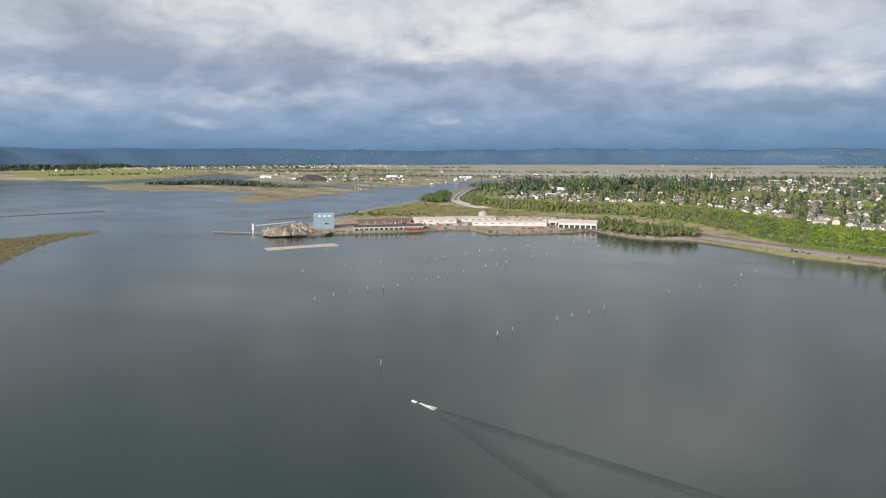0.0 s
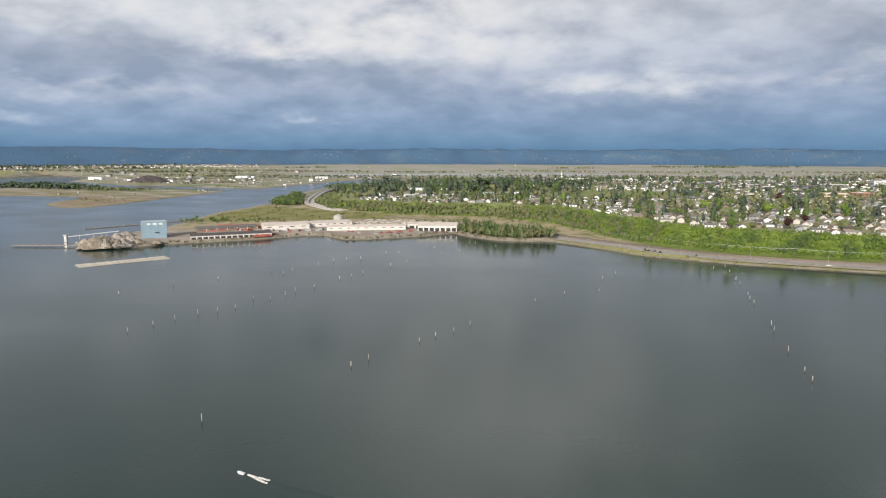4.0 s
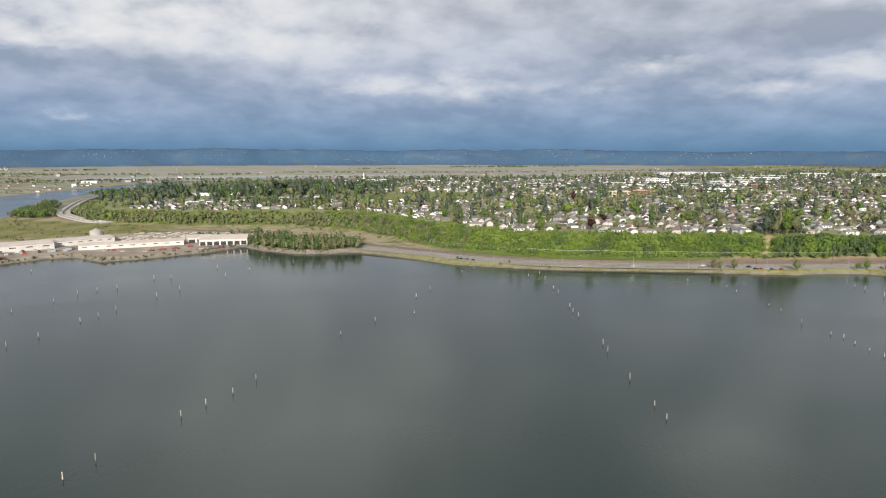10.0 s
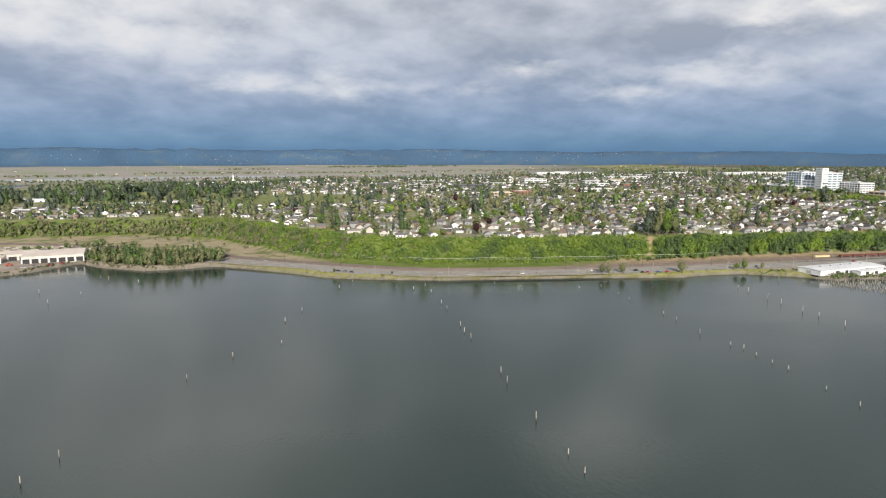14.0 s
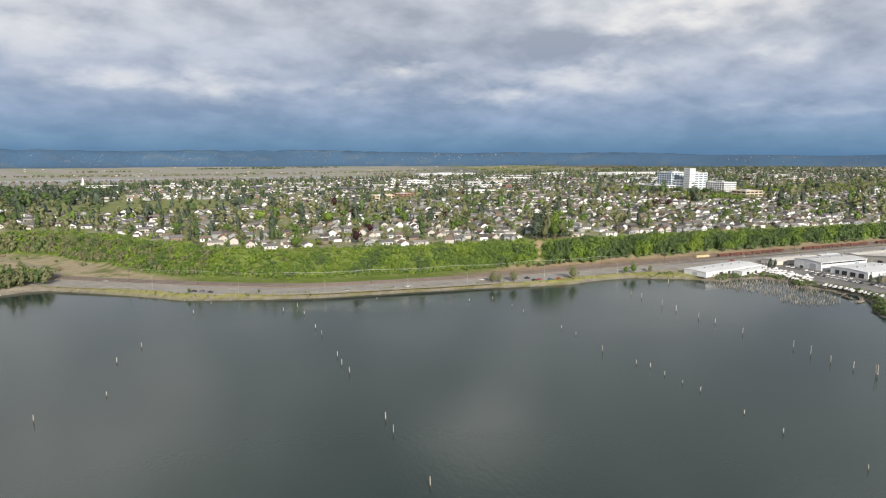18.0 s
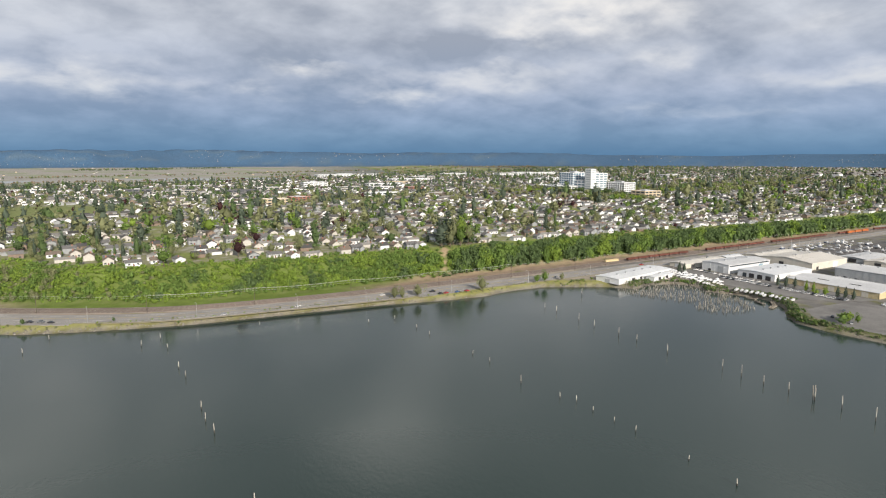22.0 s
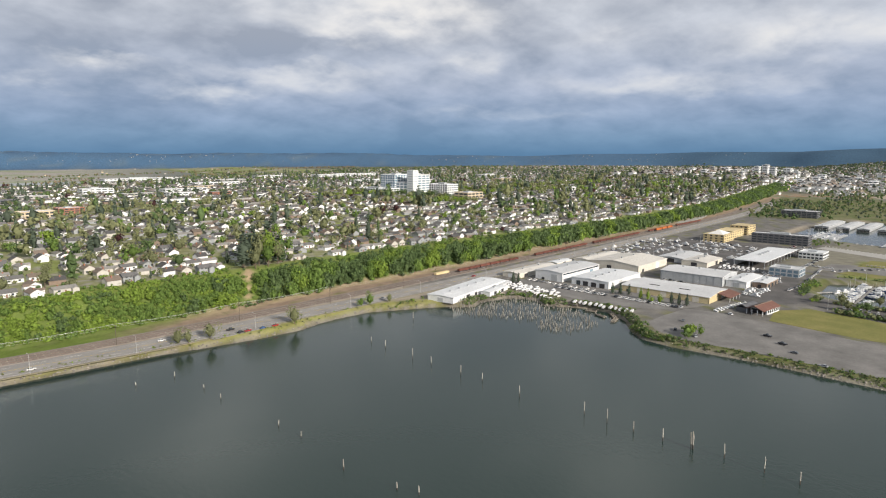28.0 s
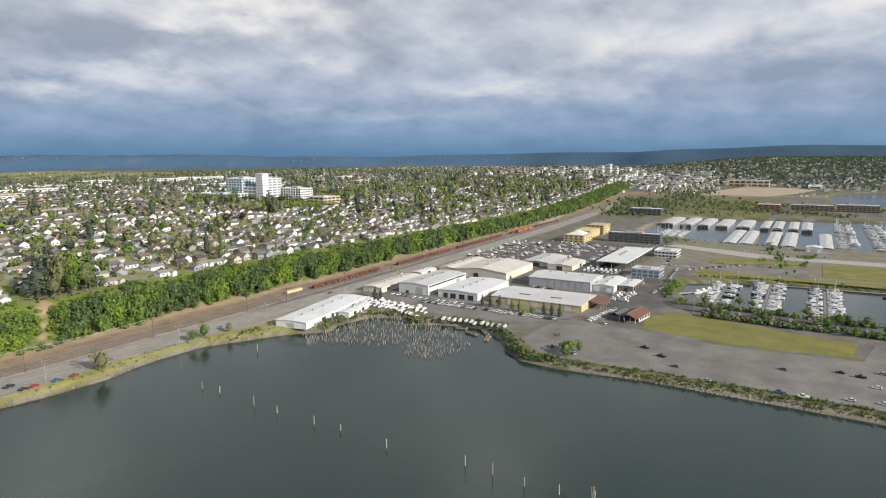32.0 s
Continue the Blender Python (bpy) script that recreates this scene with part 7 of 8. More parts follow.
BOATS = {}
for key, hm in (("white", GEL), ("navy", NAVY)):
    BOATS["motor_" + key] = [("hull", hull(11, 3.7, 1.25, hm)), ("cabin", tapered(-3.2, 2.6, 1.45, 1.2, 2.7, 1.2, GEL)), ("window_band", tapered(-2.6, 2.35, 1.5, 1.85, 2.35, 0.55, GLASS, "window_band")),
                             ("flybridge", tapered(-2.8, 0.4, 1.25, 2.7, 3.5, 0.5, GEL, "flybridge")), ("radar_mast", Geo().tube((-2.2, 0, 3.5), (-2.4, 0, 5.6), 0.07, 0.04, 5).mesh("radar_mast", ALLOY))]
    BOATS["sail_" + key] = [("hull", hull(10.5, 3.1, 1.05, hm)), ("cabin", tapered(-1.6, 2.6, 0.95, 1.05, 1.75, 0.5, GEL)),
                            ("mast", Geo().tube((0.9, 0, 1.6), (0.9, 0, 14.5), 0.15, 0.11, 6).mesh("mast", ALLOY)), ("sail_cover", Geo().tube((0.8, 0, 2.7), (-3.6, 0, 2.7), 0.22, 0.15, 6).mesh("sail_cover", CANVAS))]
BOATS["small"] = [("hull", hull(6.5, 2.4, 0.95, GEL)), ("cabin", tapered(-0.4, 1.6, 0.75, 0.95, 1.7, 0.7, GEL))]
BOAT_WORDS = {"motor_white": "white motor cruiser", "motor_navy": "dark blue motor cruiser", "sail_white": "white sailing yacht", "sail_navy": "dark blue sailing yacht", "small": "small white outboard boat"}


def boat(kind, x, y, z, turn, where, group, size=1.0):
    t = thing("sailing_boat" if kind.startswith("sail") else "motor_boat", f"{BOAT_WORDS[kind]} {where}", "boat", pose(x, y, z, 0, 0, turn), group)
    t.scale = (size, size, size)
    for nm, me in BOATS[kind]:
        part(nm, me, None, t)
    return t


rngb = random.Random(41)
KIND_POOL = ["motor_white"] * 6 + ["sail_white"] * 5 + ["motor_navy", "sail_navy", "small"]


def pier(y, x0, x1, boats_each, side=(-1, 1)):
    t = thing("pier", "floating grey pier with mooring piles in the marina", "pier", pose(0, y, 0))
    part("deck", Geo().box(x0, x1, -0.9, 0.9, 0.25, 0.6, 0, True), DOCK, t)
    n = max(2, int((x1 - x0) / 24))
    for i in range(n + 1):
        part("mooring_pile", Geo().tube((x0 + (x1 - x0) * i / n, 1.3, -3), (x0 + (x1 - x0) * i / n, 1.3, 3.4), 0.18, 0.17, 6), TIMBER, t)
    step_x = (x1 - x0 - 4) / boats_each
    for s in side:
        for i in range(boats_each):
            x = x0 + 4 + step_x * (i + 0.5)
            if i % 3 == 0:
                part("finger", Geo().box(x + step_x / 2 - 0.35, x + step_x / 2 + 0.35, min(s * 1.1, s * 10), max(s * 1.1, s * 10), 0.25, 0.55, 0, True), DOCK, t)
            if rngb.random() < 0.86:
                sz = rngb.uniform(0.72, 1.08)
                boat(rngb.choice(KIND_POOL), x + rngb.uniform(-0.4, 0.4), y + s * (1.2 + 5.8 * sz), 0, s * 90 + (180 if rngb.random() < 0.5 else 0), "moored at a pier", "boats in the marina", sz)


for y, x0, x1, n in ((232, 668, 754, 18), (198, 662, 772, 24), (157, 655, 764, 24), (104, 652, 762, 20)):
    pier(y, x0, x1, n)
# outer pontoon along the far bank
ot = thing("pontoon", "long grey pontoon along the far bank of the basin", "pontoon", pose(774, 150, 0, 0, 0, 4))
part("deck", Geo().box(-1.4, 1.4, -130, 112, 0.3, 0.7, 0, True), DOCK, ot)
for k in range(12):
    part("mooring_pile", Geo().tube((1.7, -120 + k * 20, -3), (1.7, -120 + k * 20, 3.6), 0.2, 0.18, 6), TIMBER, ot)
part("hut", Geo().box(-1.2, 1.2, 60, 63, 0.7, 3.2).gable(-1.2, 1.2, 60, 63, 3.2, 4.2, "y", 0.2), STEEL_BLUE, ot)
sl = thing("launch_jetty", "pale jetty reaching into the small basin", "jetty", pose(700, 258, 0, 0, 0, -38))
part("deck", Geo().box(-30, 8, -1.5, 1.5, 0.5, 0.9, 0, True), CONCRETE, sl)
for k in range(4):
    boat("motor_white", 706 + k * 8, 250 - k * 3.5, 0, -38, "moored at the launch jetty", "boats at the launch jetty", 0.9)

# boats ashore: rows in the boatyard, and the storage yard behind
for k in range(20):
    boat(rngb.choice(["motor_white", "small", "motor_white"]), 531 + rngb.uniform(-2, 2) - (k // 12) * 9, 476 - (k % 12) * 5.4, 3.9, 178 + rngb.uniform(-6, 6), "laid up on stands in the boatyard", "boats laid up in the yard", rngb.uniform(0.6, 0.85))
for k in range(12):
    boat("small", 514 + rngb.uniform(-2, 2), 343 + k * 4.2, 3.8, 10 + rngb.uniform(-6, 6), "on a trailer in the boatyard", "boats laid up in the yard", rngb.uniform(0.8, 1.0))
for k in range(46):
    x, y = 750 + (k % 12) * 15 + rngb.uniform(-6, 6), 404 + (k // 12) * 17 + rngb.uniform(-5, 5)
    if 742 < x < 803 and y < 431 or 930 < x and y > 420:
        continue
    boat(rngb.choice(["motor_white", "motor_white", "sail_white", "small"]), x, y, 4.0, 90 + rngb.uniform(-10, 10), "standing ashore in the storage yard", "boats in the storage yard", rngb.uniform(0.6, 0.9))
# crowded rows on the ground beside the shore shed, behind the halls and in the storage yard
for k in range(30):
    f = (k % 15) / 14
    x, y = 540 - 30 * f * 0.6 + (k // 15) * -11 + rngb.uniform(-2, 2), 462 - 52 * f + rngb.uniform(-1, 1)
    boat(rngb.choice(["motor_white", "small", "small"]), x, y, 3.85, 175 + rngb.uniform(-9, 9), "laid up on stands in the boatyard", "boats laid up in the yard", rngb.uniform(0.55, 0.8))
for k in range(16):
    boat("small", 744 + (k % 2) * 12 + rngb.uniform(-1, 1), 330 + (k // 2) * 4.6, 3.85, rngb.choice([0, 180]), "on a trailer behind the tall shed", "boats laid up in the yard", rngb.uniform(0.8, 1.1))
for k in range(40):
    x, y = 775 + (k % 10) * 15 + rngb.uniform(-5, 5), 474 + (k // 10) * 11 + rngb.uniform(-4, 4)
    boat(rngb.choice(["motor_white", "small", "small", "sail_white", "motor_navy", "sail_navy"]), x, y, 3.9, rngb.choice([90, 90, 70, 0]) + rngb.uniform(-15, 15), "standing ashore in the storage yard", "boats in the storage yard", rngb.uniform(0.55, 0.85))
for k in range(20):
    x, y = 792 + (k % 10) * 12 + rngb.uniform(-5, 5), 362 + (k // 10) * 13 + rngb.uniform(-4, 4)
    boat(rngb.choice(["motor_white", "small", "small"]), x, y, 3.9, 90 + rngb.uniform(-12, 12), "standing ashore in the storage yard", "boats in the storage yard", rngb.uniform(0.55, 0.8))
for k in range(9):
    boat("small", 558 + k * 4.4, 299 - k * 0.7 + rngb.uniform(-0.6, 0.6), 3.8, 65 + rngb.uniform(-10, 10), "on a trailer beside the pavilion", "boats laid up in the yard", rngb.uniform(0.65, 0.85))
for k in range(12):
    boat(rngb.choice(["small", "small", "motor_white"]), 630 + (k % 6) * 6.0, 303 - (k // 6) * 8 + rngb.uniform(-0.8, 0.8), 3.8, 75 + rngb.uniform(-12, 12), "on a trailer between the sheds", "boats laid up in the yard", rngb.uniform(0.6, 0.8))


def far_fleet():
    """The crowded berths of the far basin, too small to tell apart."""
    rng = random.Random(6)
    g = Geo()

    def put(mesh, mi, x, y, turn, s):
        ca, sa = math.cos(turn) * s, math.sin(turn) * s
        base = len(g.v)
        g.v.extend([(x + ca * p.co.x - sa * p.co.y, y + sa * p.co.x + ca * p.co.y, p.co.z * s) for p in mesh.vertices])
        g.f.extend([tuple(base + i for i in q.vertices) for q in mesh.polygons])
        g.m.extend([mi] * len(mesh.polygons))

    rows = [(y, 1060, 1380) for y in (128, 88, 40)]
    for y, x0, x1 in rows:
        g.box(x0, x1, y - 1, y + 1, 0.2, 0.6, 3)
        x = x0 + 4
        while x < x1:
            for s in (-1, 1):
                if rng.random() < 0.4:
                    kind = rng.choice(["sail_white", "motor_white", "sail_white", "motor_navy"])
                    sc = rng.uniform(0.9, 1.3)
                    for nm, me in BOATS[kind]:
                        put(me, {"window_band": 1, "mast": 2, "sail_cover": 4, "shroud": 2, "radar_mast": 2}.get(nm, 0), x, y + s * 7, s * 1.57, sc)
            x += 5.4
    for k in range(36):
        for nm, me in BOATS[rng.choice(["sail_white", "motor_white"])]:
            put(me, {"window_band": 1, "mast": 2, "sail_cover": 4, "shroud": 2, "radar_mast": 2}.get(nm, 0), 1080 + (k % 12) * 7, 335 + (k // 12) * 13, 1.6, 1.1)
    solid("far_boats", g, [GEL, GLASS, ALLOY, DOCK, CANVAS], "crowded white yachts in the far marina basin", "boats", kind="stuff")


far_fleet()


def boathouse(x0, x1, y0, y1, tone, z):
    t = thing("boathouse", "long floating boathouse with a pale ribbed roof", "boathouse", pose((x0 + x1) / 2, (y0 + y1) / 2, 0), "boathouses of the far basin")
    hx, hy = (x1 - x0) / 2, (y1 - y0) / 2
    part("float", Geo().box(-hx, hx, -hy, hy, -0.3, 0.4, 0, True), DOCK, t)
    part("wall", Geo().box(-hx, hx, -hy, -hy + 0.3, 0.4, z).box(-hx, hx, hy - 0.3, hy, 0.4, z).box(-hx, -hx + 0.3, -hy + 0.3, hy - 0.3, z - 1.3, z), STEEL_GREY, t)
    rf = part("roof", Geo().gable(-hx, hx, -hy, hy, z, z + 1.0, "x", 0.4), tone, t)
    n = int(2 * hx / 12)
    for i in range(n):
        if i % 2:
            continue
        part("roof_bay", Geo().gable(-hx + i * 12 + 0.5, -hx + i * 12 + 10.5, -hy, hy, z + 0.3, z + 1.35, "x", 0.2), tone, rf)
    for i in range(3):
        part("bay_opening", Geo().box(-hx - 0.05, -hx, -hy + 1 + i * (2 * hy - 2) / 3, -hy + (i + 1) * (2 * hy - 2) / 3, 0.5, z - 1.3, 0, True), DARK, t)


for y0, y1 in ((366, 388), (338, 358), (312, 331), (284, 304), (252, 274), (226, 240), (208, 223), (187, 202), (168, 184)):
    boathouse(1222, 1338, y0 + 1, y1 - 1, ROOF_GREY, 4.2)
for y0, y1 in ((253, 268), (236, 250), (206, 220), (186, 201), (146, 160)):
    boathouse(1018, 1172, y0, y1, ROOF_GREY, 4.4)
warehouse("white shed at the edge of the far basin", 985, 1003, 158, 174, Z0, 10, STEEL_WHITE, ROOF_WHITE, "x", 1.4, [("x", 0, 6, 4, STEEL_GREY)], vents=0)
# white bollards along the grass of the point
for k in range(34):
    b = new("bollard", Geo().tube((0, 0, 0), (0, 0, 1.1), 0.35, 0.3, 6).mesh("bollard", PALE) if k == 0 else bpy.data.meshes["bollard"])
    b.matrix_basis = pose(985 - 30 * math.sin(k / 33 * 3.1), 320 - k * 4.4, 3.4)
    tagged(b, "short white bollard beside a path", "bollard", "bollards on the point")

# ---------------------------------------------------------------- the speedboat and its wake
boat("small", -137, 2, 0, 172, "speeding across the open bay", "", 0.52)


def wake():
    g = Geo()
    for end, turn in (((-26, -14), 1), ((-51, -46), -1)):
        ax, ay, bx, by = -134, 2, end[0], end[1]
        L = math.hypot(bx - ax, by - ay)
        dx, dy = (bx - ax) / L, (by - ay) / L
        nx, ny = -dy, dx
        for k in range(5):
            v = []
            n = 60
            off = k * 1.3 * turn
            for i in range(n + 1):
                s = (i / n) * L * 1.7 + k * 3
                grow = min(1.0, s / 40)
                w = (0.42 + 0.2 * math.sin(s * 0.13 + k)) * grow + 0.08
                z = (0.17 - 0.02 * k) * grow * (1.0 if s < L else max(0.1, 1 - (s - L) / (0.7 * L)))
                cx, cy = ax + dx * s - nx * off * grow, ay + dy * s - ny * off * grow
                v += [(cx - nx * w, cy - ny * w, -0.05), (cx, cy, max(0.02, z)), (cx + nx * w, cy + ny * w, -0.05)]
            f = []
            for i in range(n):
                f += [(3 * i, 3 * i + 3, 3 * i + 4, 3 * i + 1), (3 * i + 1, 3 * i + 4, 3 * i + 5, 3 * i + 2)]
            g.add(v, f)
    w = thing("wake", "spreading ripples and foam behind the speedboat", "wake")
    me = g.mesh("ripples", water_material(), True)
    tagged(part("ripples", me, None, w), kind="stuff")
    rng = random.Random(2)
    foam = Geo()
    for k in range(90):
        s = rng.uniform(0, 10)
        a = rng.choice([-1, 1]) * rng.uniform(0.05, 0.16) * s
        x, y = -134 + s * 0.98 + 0.1 * a, 2 - s * 0.25 + a
        r = rng.uniform(0.12, 0.34) * (1.2 - s / 20)
        foam.prism([(x + r * math.cos(j * 1.05) * 1.8, y + r * math.sin(j * 1.05)) for j in range(6)], 0.0, 0.10 + 0.1 * rng.random())
    tagged(part("foam", foam, TRIM, w), kind="stuff")


wake()

# ---------------------------------------------------------------- the mill on the left
MOUND = material("wood_chip_heap", [(0.13, 0.11, 0.085), (0.21, 0.18, 0.145), (0.33, 0.29, 0.24)], 0.25, 0.95, 0.2)
GRAVEL = material("pale_gravel_heap", [(0.23, 0.205, 0.175), (0.37, 0.34, 0.30)], 0.25, 0.95, 0.15)
RED = material("faded_red_paint", [(0.30, 0.075, 0.055), (0.40, 0.12, 0.09)], 0.4, 0.6, vary=0.15)
COAL = material("dark_heap", [(0.05, 0.04, 0.045), (0.09, 0.075, 0.08)], 0.1, 0.95, 0.2)


def heap(name, x, y, r, h, mt, label, seed, stretch=1.0, z=3.2):
    rng = np.random.RandomState(seed)
    v, f = [(0, 0, h)], []
    n = 18
    for ring, k in ((0.28, 0.84), (0.55, 0.52), (0.8, 0.2), (1.0, -0.15)):
        for i in range(n):
            a = 6.2832 * i / n
            q = r * ring * (1 + rng.uniform(-0.12, 0.12))
            v.append((q * math.cos(a) * stretch, q * math.sin(a), h * k * (1 + rng.uniform(-0.15, 0.15))))
    f += [(0, 1 + i, 1 + (i + 1) % n) for i in range(n)]
    for ring in range(3):
        o = 1 + ring * n
        f += [(o + i, o + n + i, o + n + (i + 1) % n, o + (i + 1) % n) for i in range(n)]
    solid(name, Geo().add(v, f).mesh(name, mt), None, label, "mound", at=pose(x, y, z))


for i, (x, y, r, h, mt, lab) in enumerate([(-622, 420, 22, 11, MOUND, "brown heap of wood chips at the tip of the mill"), (-596, 432, 14, 9, GRAVEL, "pale heap of gravel beside the water"), (-630, 440, 15, 9, MOUND, "brown heap of wood waste"),
                                           (-592, 452, 10, 6, MOUND, "low brown heap of wood chips"), (-640, 470, 13, 8, GRAVEL, "pale heap of gravel behind the chips"), (-612, 462, 10, 7, GRAVEL, "pale pointed heap of gravel"),
                                           (-570, 460, 8, 4, MOUND, "low brown heap of wood waste"), (-655, 500, 14, 7, GRAVEL, "pale heap of gravel near the blue shed"), (-628, 520, 10, 6, GRAVEL, "pale heap behind the blue building")]):
    heap("chip_mound", x, y, r, h, mt, lab, 50 + i)
for i in range(16):
    a, q = rngb.uniform(0, 6.28), rngb.uniform(6, 26)
    heap("scrap_mound", -622 + 1.2 * q * math.cos(a), 424 + 0.6 * q * math.sin(a), rngb.uniform(5, 9), rngb.uniform(5, 10), rngb.choice([MOUND, GRAVEL, MOUND, TIMBER]), "rough heap of wood waste and stumps on the bank", 300 + i)
for i in range(64):
    x, y = -618 + rngb.uniform(-30, 30), 414 + rngb.uniform(-8, 26)
    l = thing("log", "bleached stump and log on the mill's bank", "log", pose(x, y, rngb.uniform(2.6, 6.5), rngb.uniform(-30, 30), 60, rngb.uniform(0, 360)), "logs on the bank")
    part("stem", Geo().tube((0, 0, -3), (0, 0, 4), 0.45, 0.35, 7), PALE_TIMBER, l)
blue = office("tall pale blue steel tower building of the mill", -624.5, -593.5, 494, 508, 3, 24.5, STEEL_BLUE, STEEL_BLUE, 1, ROOF_GREY, name="mill_tower", bay=60, plant=False, win_h=0.1, turn=41)
for k in range(3):
    part("louvre", Geo().box(-8 + k * 7, -3.5 + k * 7, -7.12, -7.0, 17.5, 20.0, 0, True), PALE, blue)
# dark panel: the shadow low on the facade put into colour
part("doorway", Geo().box(1, 7, -7.14, -7.0, 0, 8, 0, True), DARK, blue)
for x in (-15.4, -5, 5, 15.1):
    part("rib", Geo().box(x, x + 0.3, -7.16, -7.0, 0, 21.4), STEEL_BLUE, blue)
part("lean_to", Geo().box(1, 15, -12, -7.2, 0, 6.5), STEEL_BLUE, blue)


def long_shed(label, ax, ay, bx, by, depth, h, wall, roof, bays, name="mill_shed", open_front=True, pitch=2.0):
    """A shed whose front runs from a to b; open bays between posts on that front."""
    L = math.hypot(bx - ax, by - ay)
    turn = math.degrees(math.atan2(by - ay, bx - ax))
    t = thing(name, label, "shed", pose(ax, ay, 3.3, 0, 0, turn), "sheds of the mill")
    part("wall", Geo().box(0, L, 0.2, depth, -0.4, h).gable_wall(0, L, 0, depth, h, h + pitch, "x"), wall, t)
    part("roof", Geo().gable(0, L, 0, depth, h, h + pitch, "x", 0.6), roof, t)
    for i in range(bays):
        x0 = L * (i + (0.12 if open_front else 0.3)) / bays
        x1 = L * (i + (0.88 if open_front else 0.7)) / bays
        if open_front:
            part("bay_opening", Geo().box(x0, x1, 0.05, 0.2, 0, h * 0.62, 0, True), DARK, t)
        else:
            part("window", Geo().box(x0, x1, 0.1, 0.2, h * 0.52, h * 0.68, 0, True), GLASS, t)
    for i in range(bays + 1):
        part("post", Geo().box(L * i / bays - 0.25, L * i / bays + 0.25, -0.1, 0.2, 0, h), PALE, t)
    return t


MILL_ROOF = material("dusty_pink_roof", [(0.50, 0.44, 0.40), (0.62, 0.56, 0.52)], 0.06, 0.8, 0.0, 9)
MILL_WALL = material("weathered_white_wall", [(0.52, 0.50, 0.47), (0.68, 0.66, 0.63)], 0.12, 0.8)
long_shed("long timber store with open bays and a dark roof", -547, 494, -470, 559, 22, 4.6, MILL_WALL, ROOFS[3], 14)
long_shed("weathered shed with a red roof behind the timber store", -590, 560, -530, 618, 22, 5.0, WALLS[3], ROOFS[0], 6, open_front=False)
long_shed("white mill building with a pale roof", -513, 608, -462, 648, 40, 7.0, MILL_WALL, MILL_ROOF, 4, open_front=False)
long_shed("pale mill building with a flat roof", -468, 660, -420, 705, 30, 6.5, MILL_WALL, MILL_ROOF, 6, open_front=False, pitch=1.0)
long_shed("long white warehouse with a row of roof lights", -425, 632, -322, 676, 22, 5.6, MILL_WALL, MILL_ROOF, 9, open_front=False, pitch=1.6)
long_shed("large white shed at the end of the yard", -300, 668, -246, 680, 42, 7.5, MILL_WALL, MILL_ROOF, 7, open_front=True, pitch=3.0)
long_shed("low shed joined to the long warehouse", -322, 690, -296, 702, 26, 7.0, MILL_WALL, MILL_ROOF, 3, pitch=1.6)
silo = thing("silo", "squat pale green storage tank at the mill", "tank", pose(-448, 716, 3.2))
part("shell", Geo().tube((0, 0, 0), (0, 0, 13), 7.5, 7.5, 20), CONCRETE, silo)
part("cone_roof", Geo().tube((0, 0, 13), (0, 0, 16), 7.6, 0.6, 20), CONCRETE, silo)
# conveyor gantry at the tip, piers, red machines
gn = thing("conveyor", "white steel conveyor gantry over the loading pier", "conveyor", pose(-700, 448, 0, 0, 0, 20))
part("tower", Geo().box(-1.6, 1.6, -1.6, 1.6, 0.5, 9).box(-2.4, 2.4, -2.4, 2.4, 9, 9.8, 0, True), LAMP, gn)
part("boom", Geo().tube((0, 0, 7), (62, 10, 13), 0.7, 0.7, 4), LAMP, gn)
for k in range(3):
    part("trestle", Geo().tube((16 + k * 16, 2.5 + k * 2.6, 0), (16 + k * 16, 2.5 + k * 2.6, 8 + k * 1.4), 0.35, 0.3, 6), LAMP, gn)
for nm, x0, y0, x1, y1, w in (("loading_pier", -730, 400, -640, 425, 3.0), ("log_boom", -792, 566, -690, 790, 1.6), ("log_boom", -1274, 378, -1211, 541, 2.0), ("log_boom", -2432, 939, -2347, 1066, 2.4)):
    L = math.hypot(x1 - x0, y1 - y0)
    p = thing(nm, "dark timber pier on close piles" if nm == "loading_pier" else "long dark line of floating timber booms", "pier" if nm == "loading_pier" else "boom", pose(x0, y0, 0, 0, 0, math.degrees(math.atan2(y1 - y0, x1 - x0))))
    part("deck", Geo().box(0, L, -w, w, 1.6 if nm == "loading_pier" else 0.1, 2.2 if nm == "loading_pier" else 0.9, 0, True), TIMBER, p)
    for k in range(int(L / 14)):
        part("pile", Geo().tube((k * 14, -w, -3), (k * 14, -w, 3.2), 0.35, 0.3, 6), TIMBER, p)
raft = thing("log_raft", "long pale raft of floating logs off the mill", "log raft", pose(-551, 322, 0, 0, 0, math.degrees(math.atan2(75, 50))))
for k in range(22):
    for q in range(5):
        if rngb.random() < 0.93:
            w = 5.4 * q - 9
            part("log", bpy.data.meshes["raft_log"] if "raft_log" in bpy.data.meshes else Geo().tube((-8.2, 0, 0), (8.2, 0, 0), 0.5, 0.42, 7).mesh("raft_log", PALE_TIMBER), None, raft, at=pose(8 + q * 17.5 + rngb.uniform(-1, 1), -11 - k * 0.0 + (k - 11) * 0.95, 0.15, 0, 0, rngb.uniform(-2, 2)))
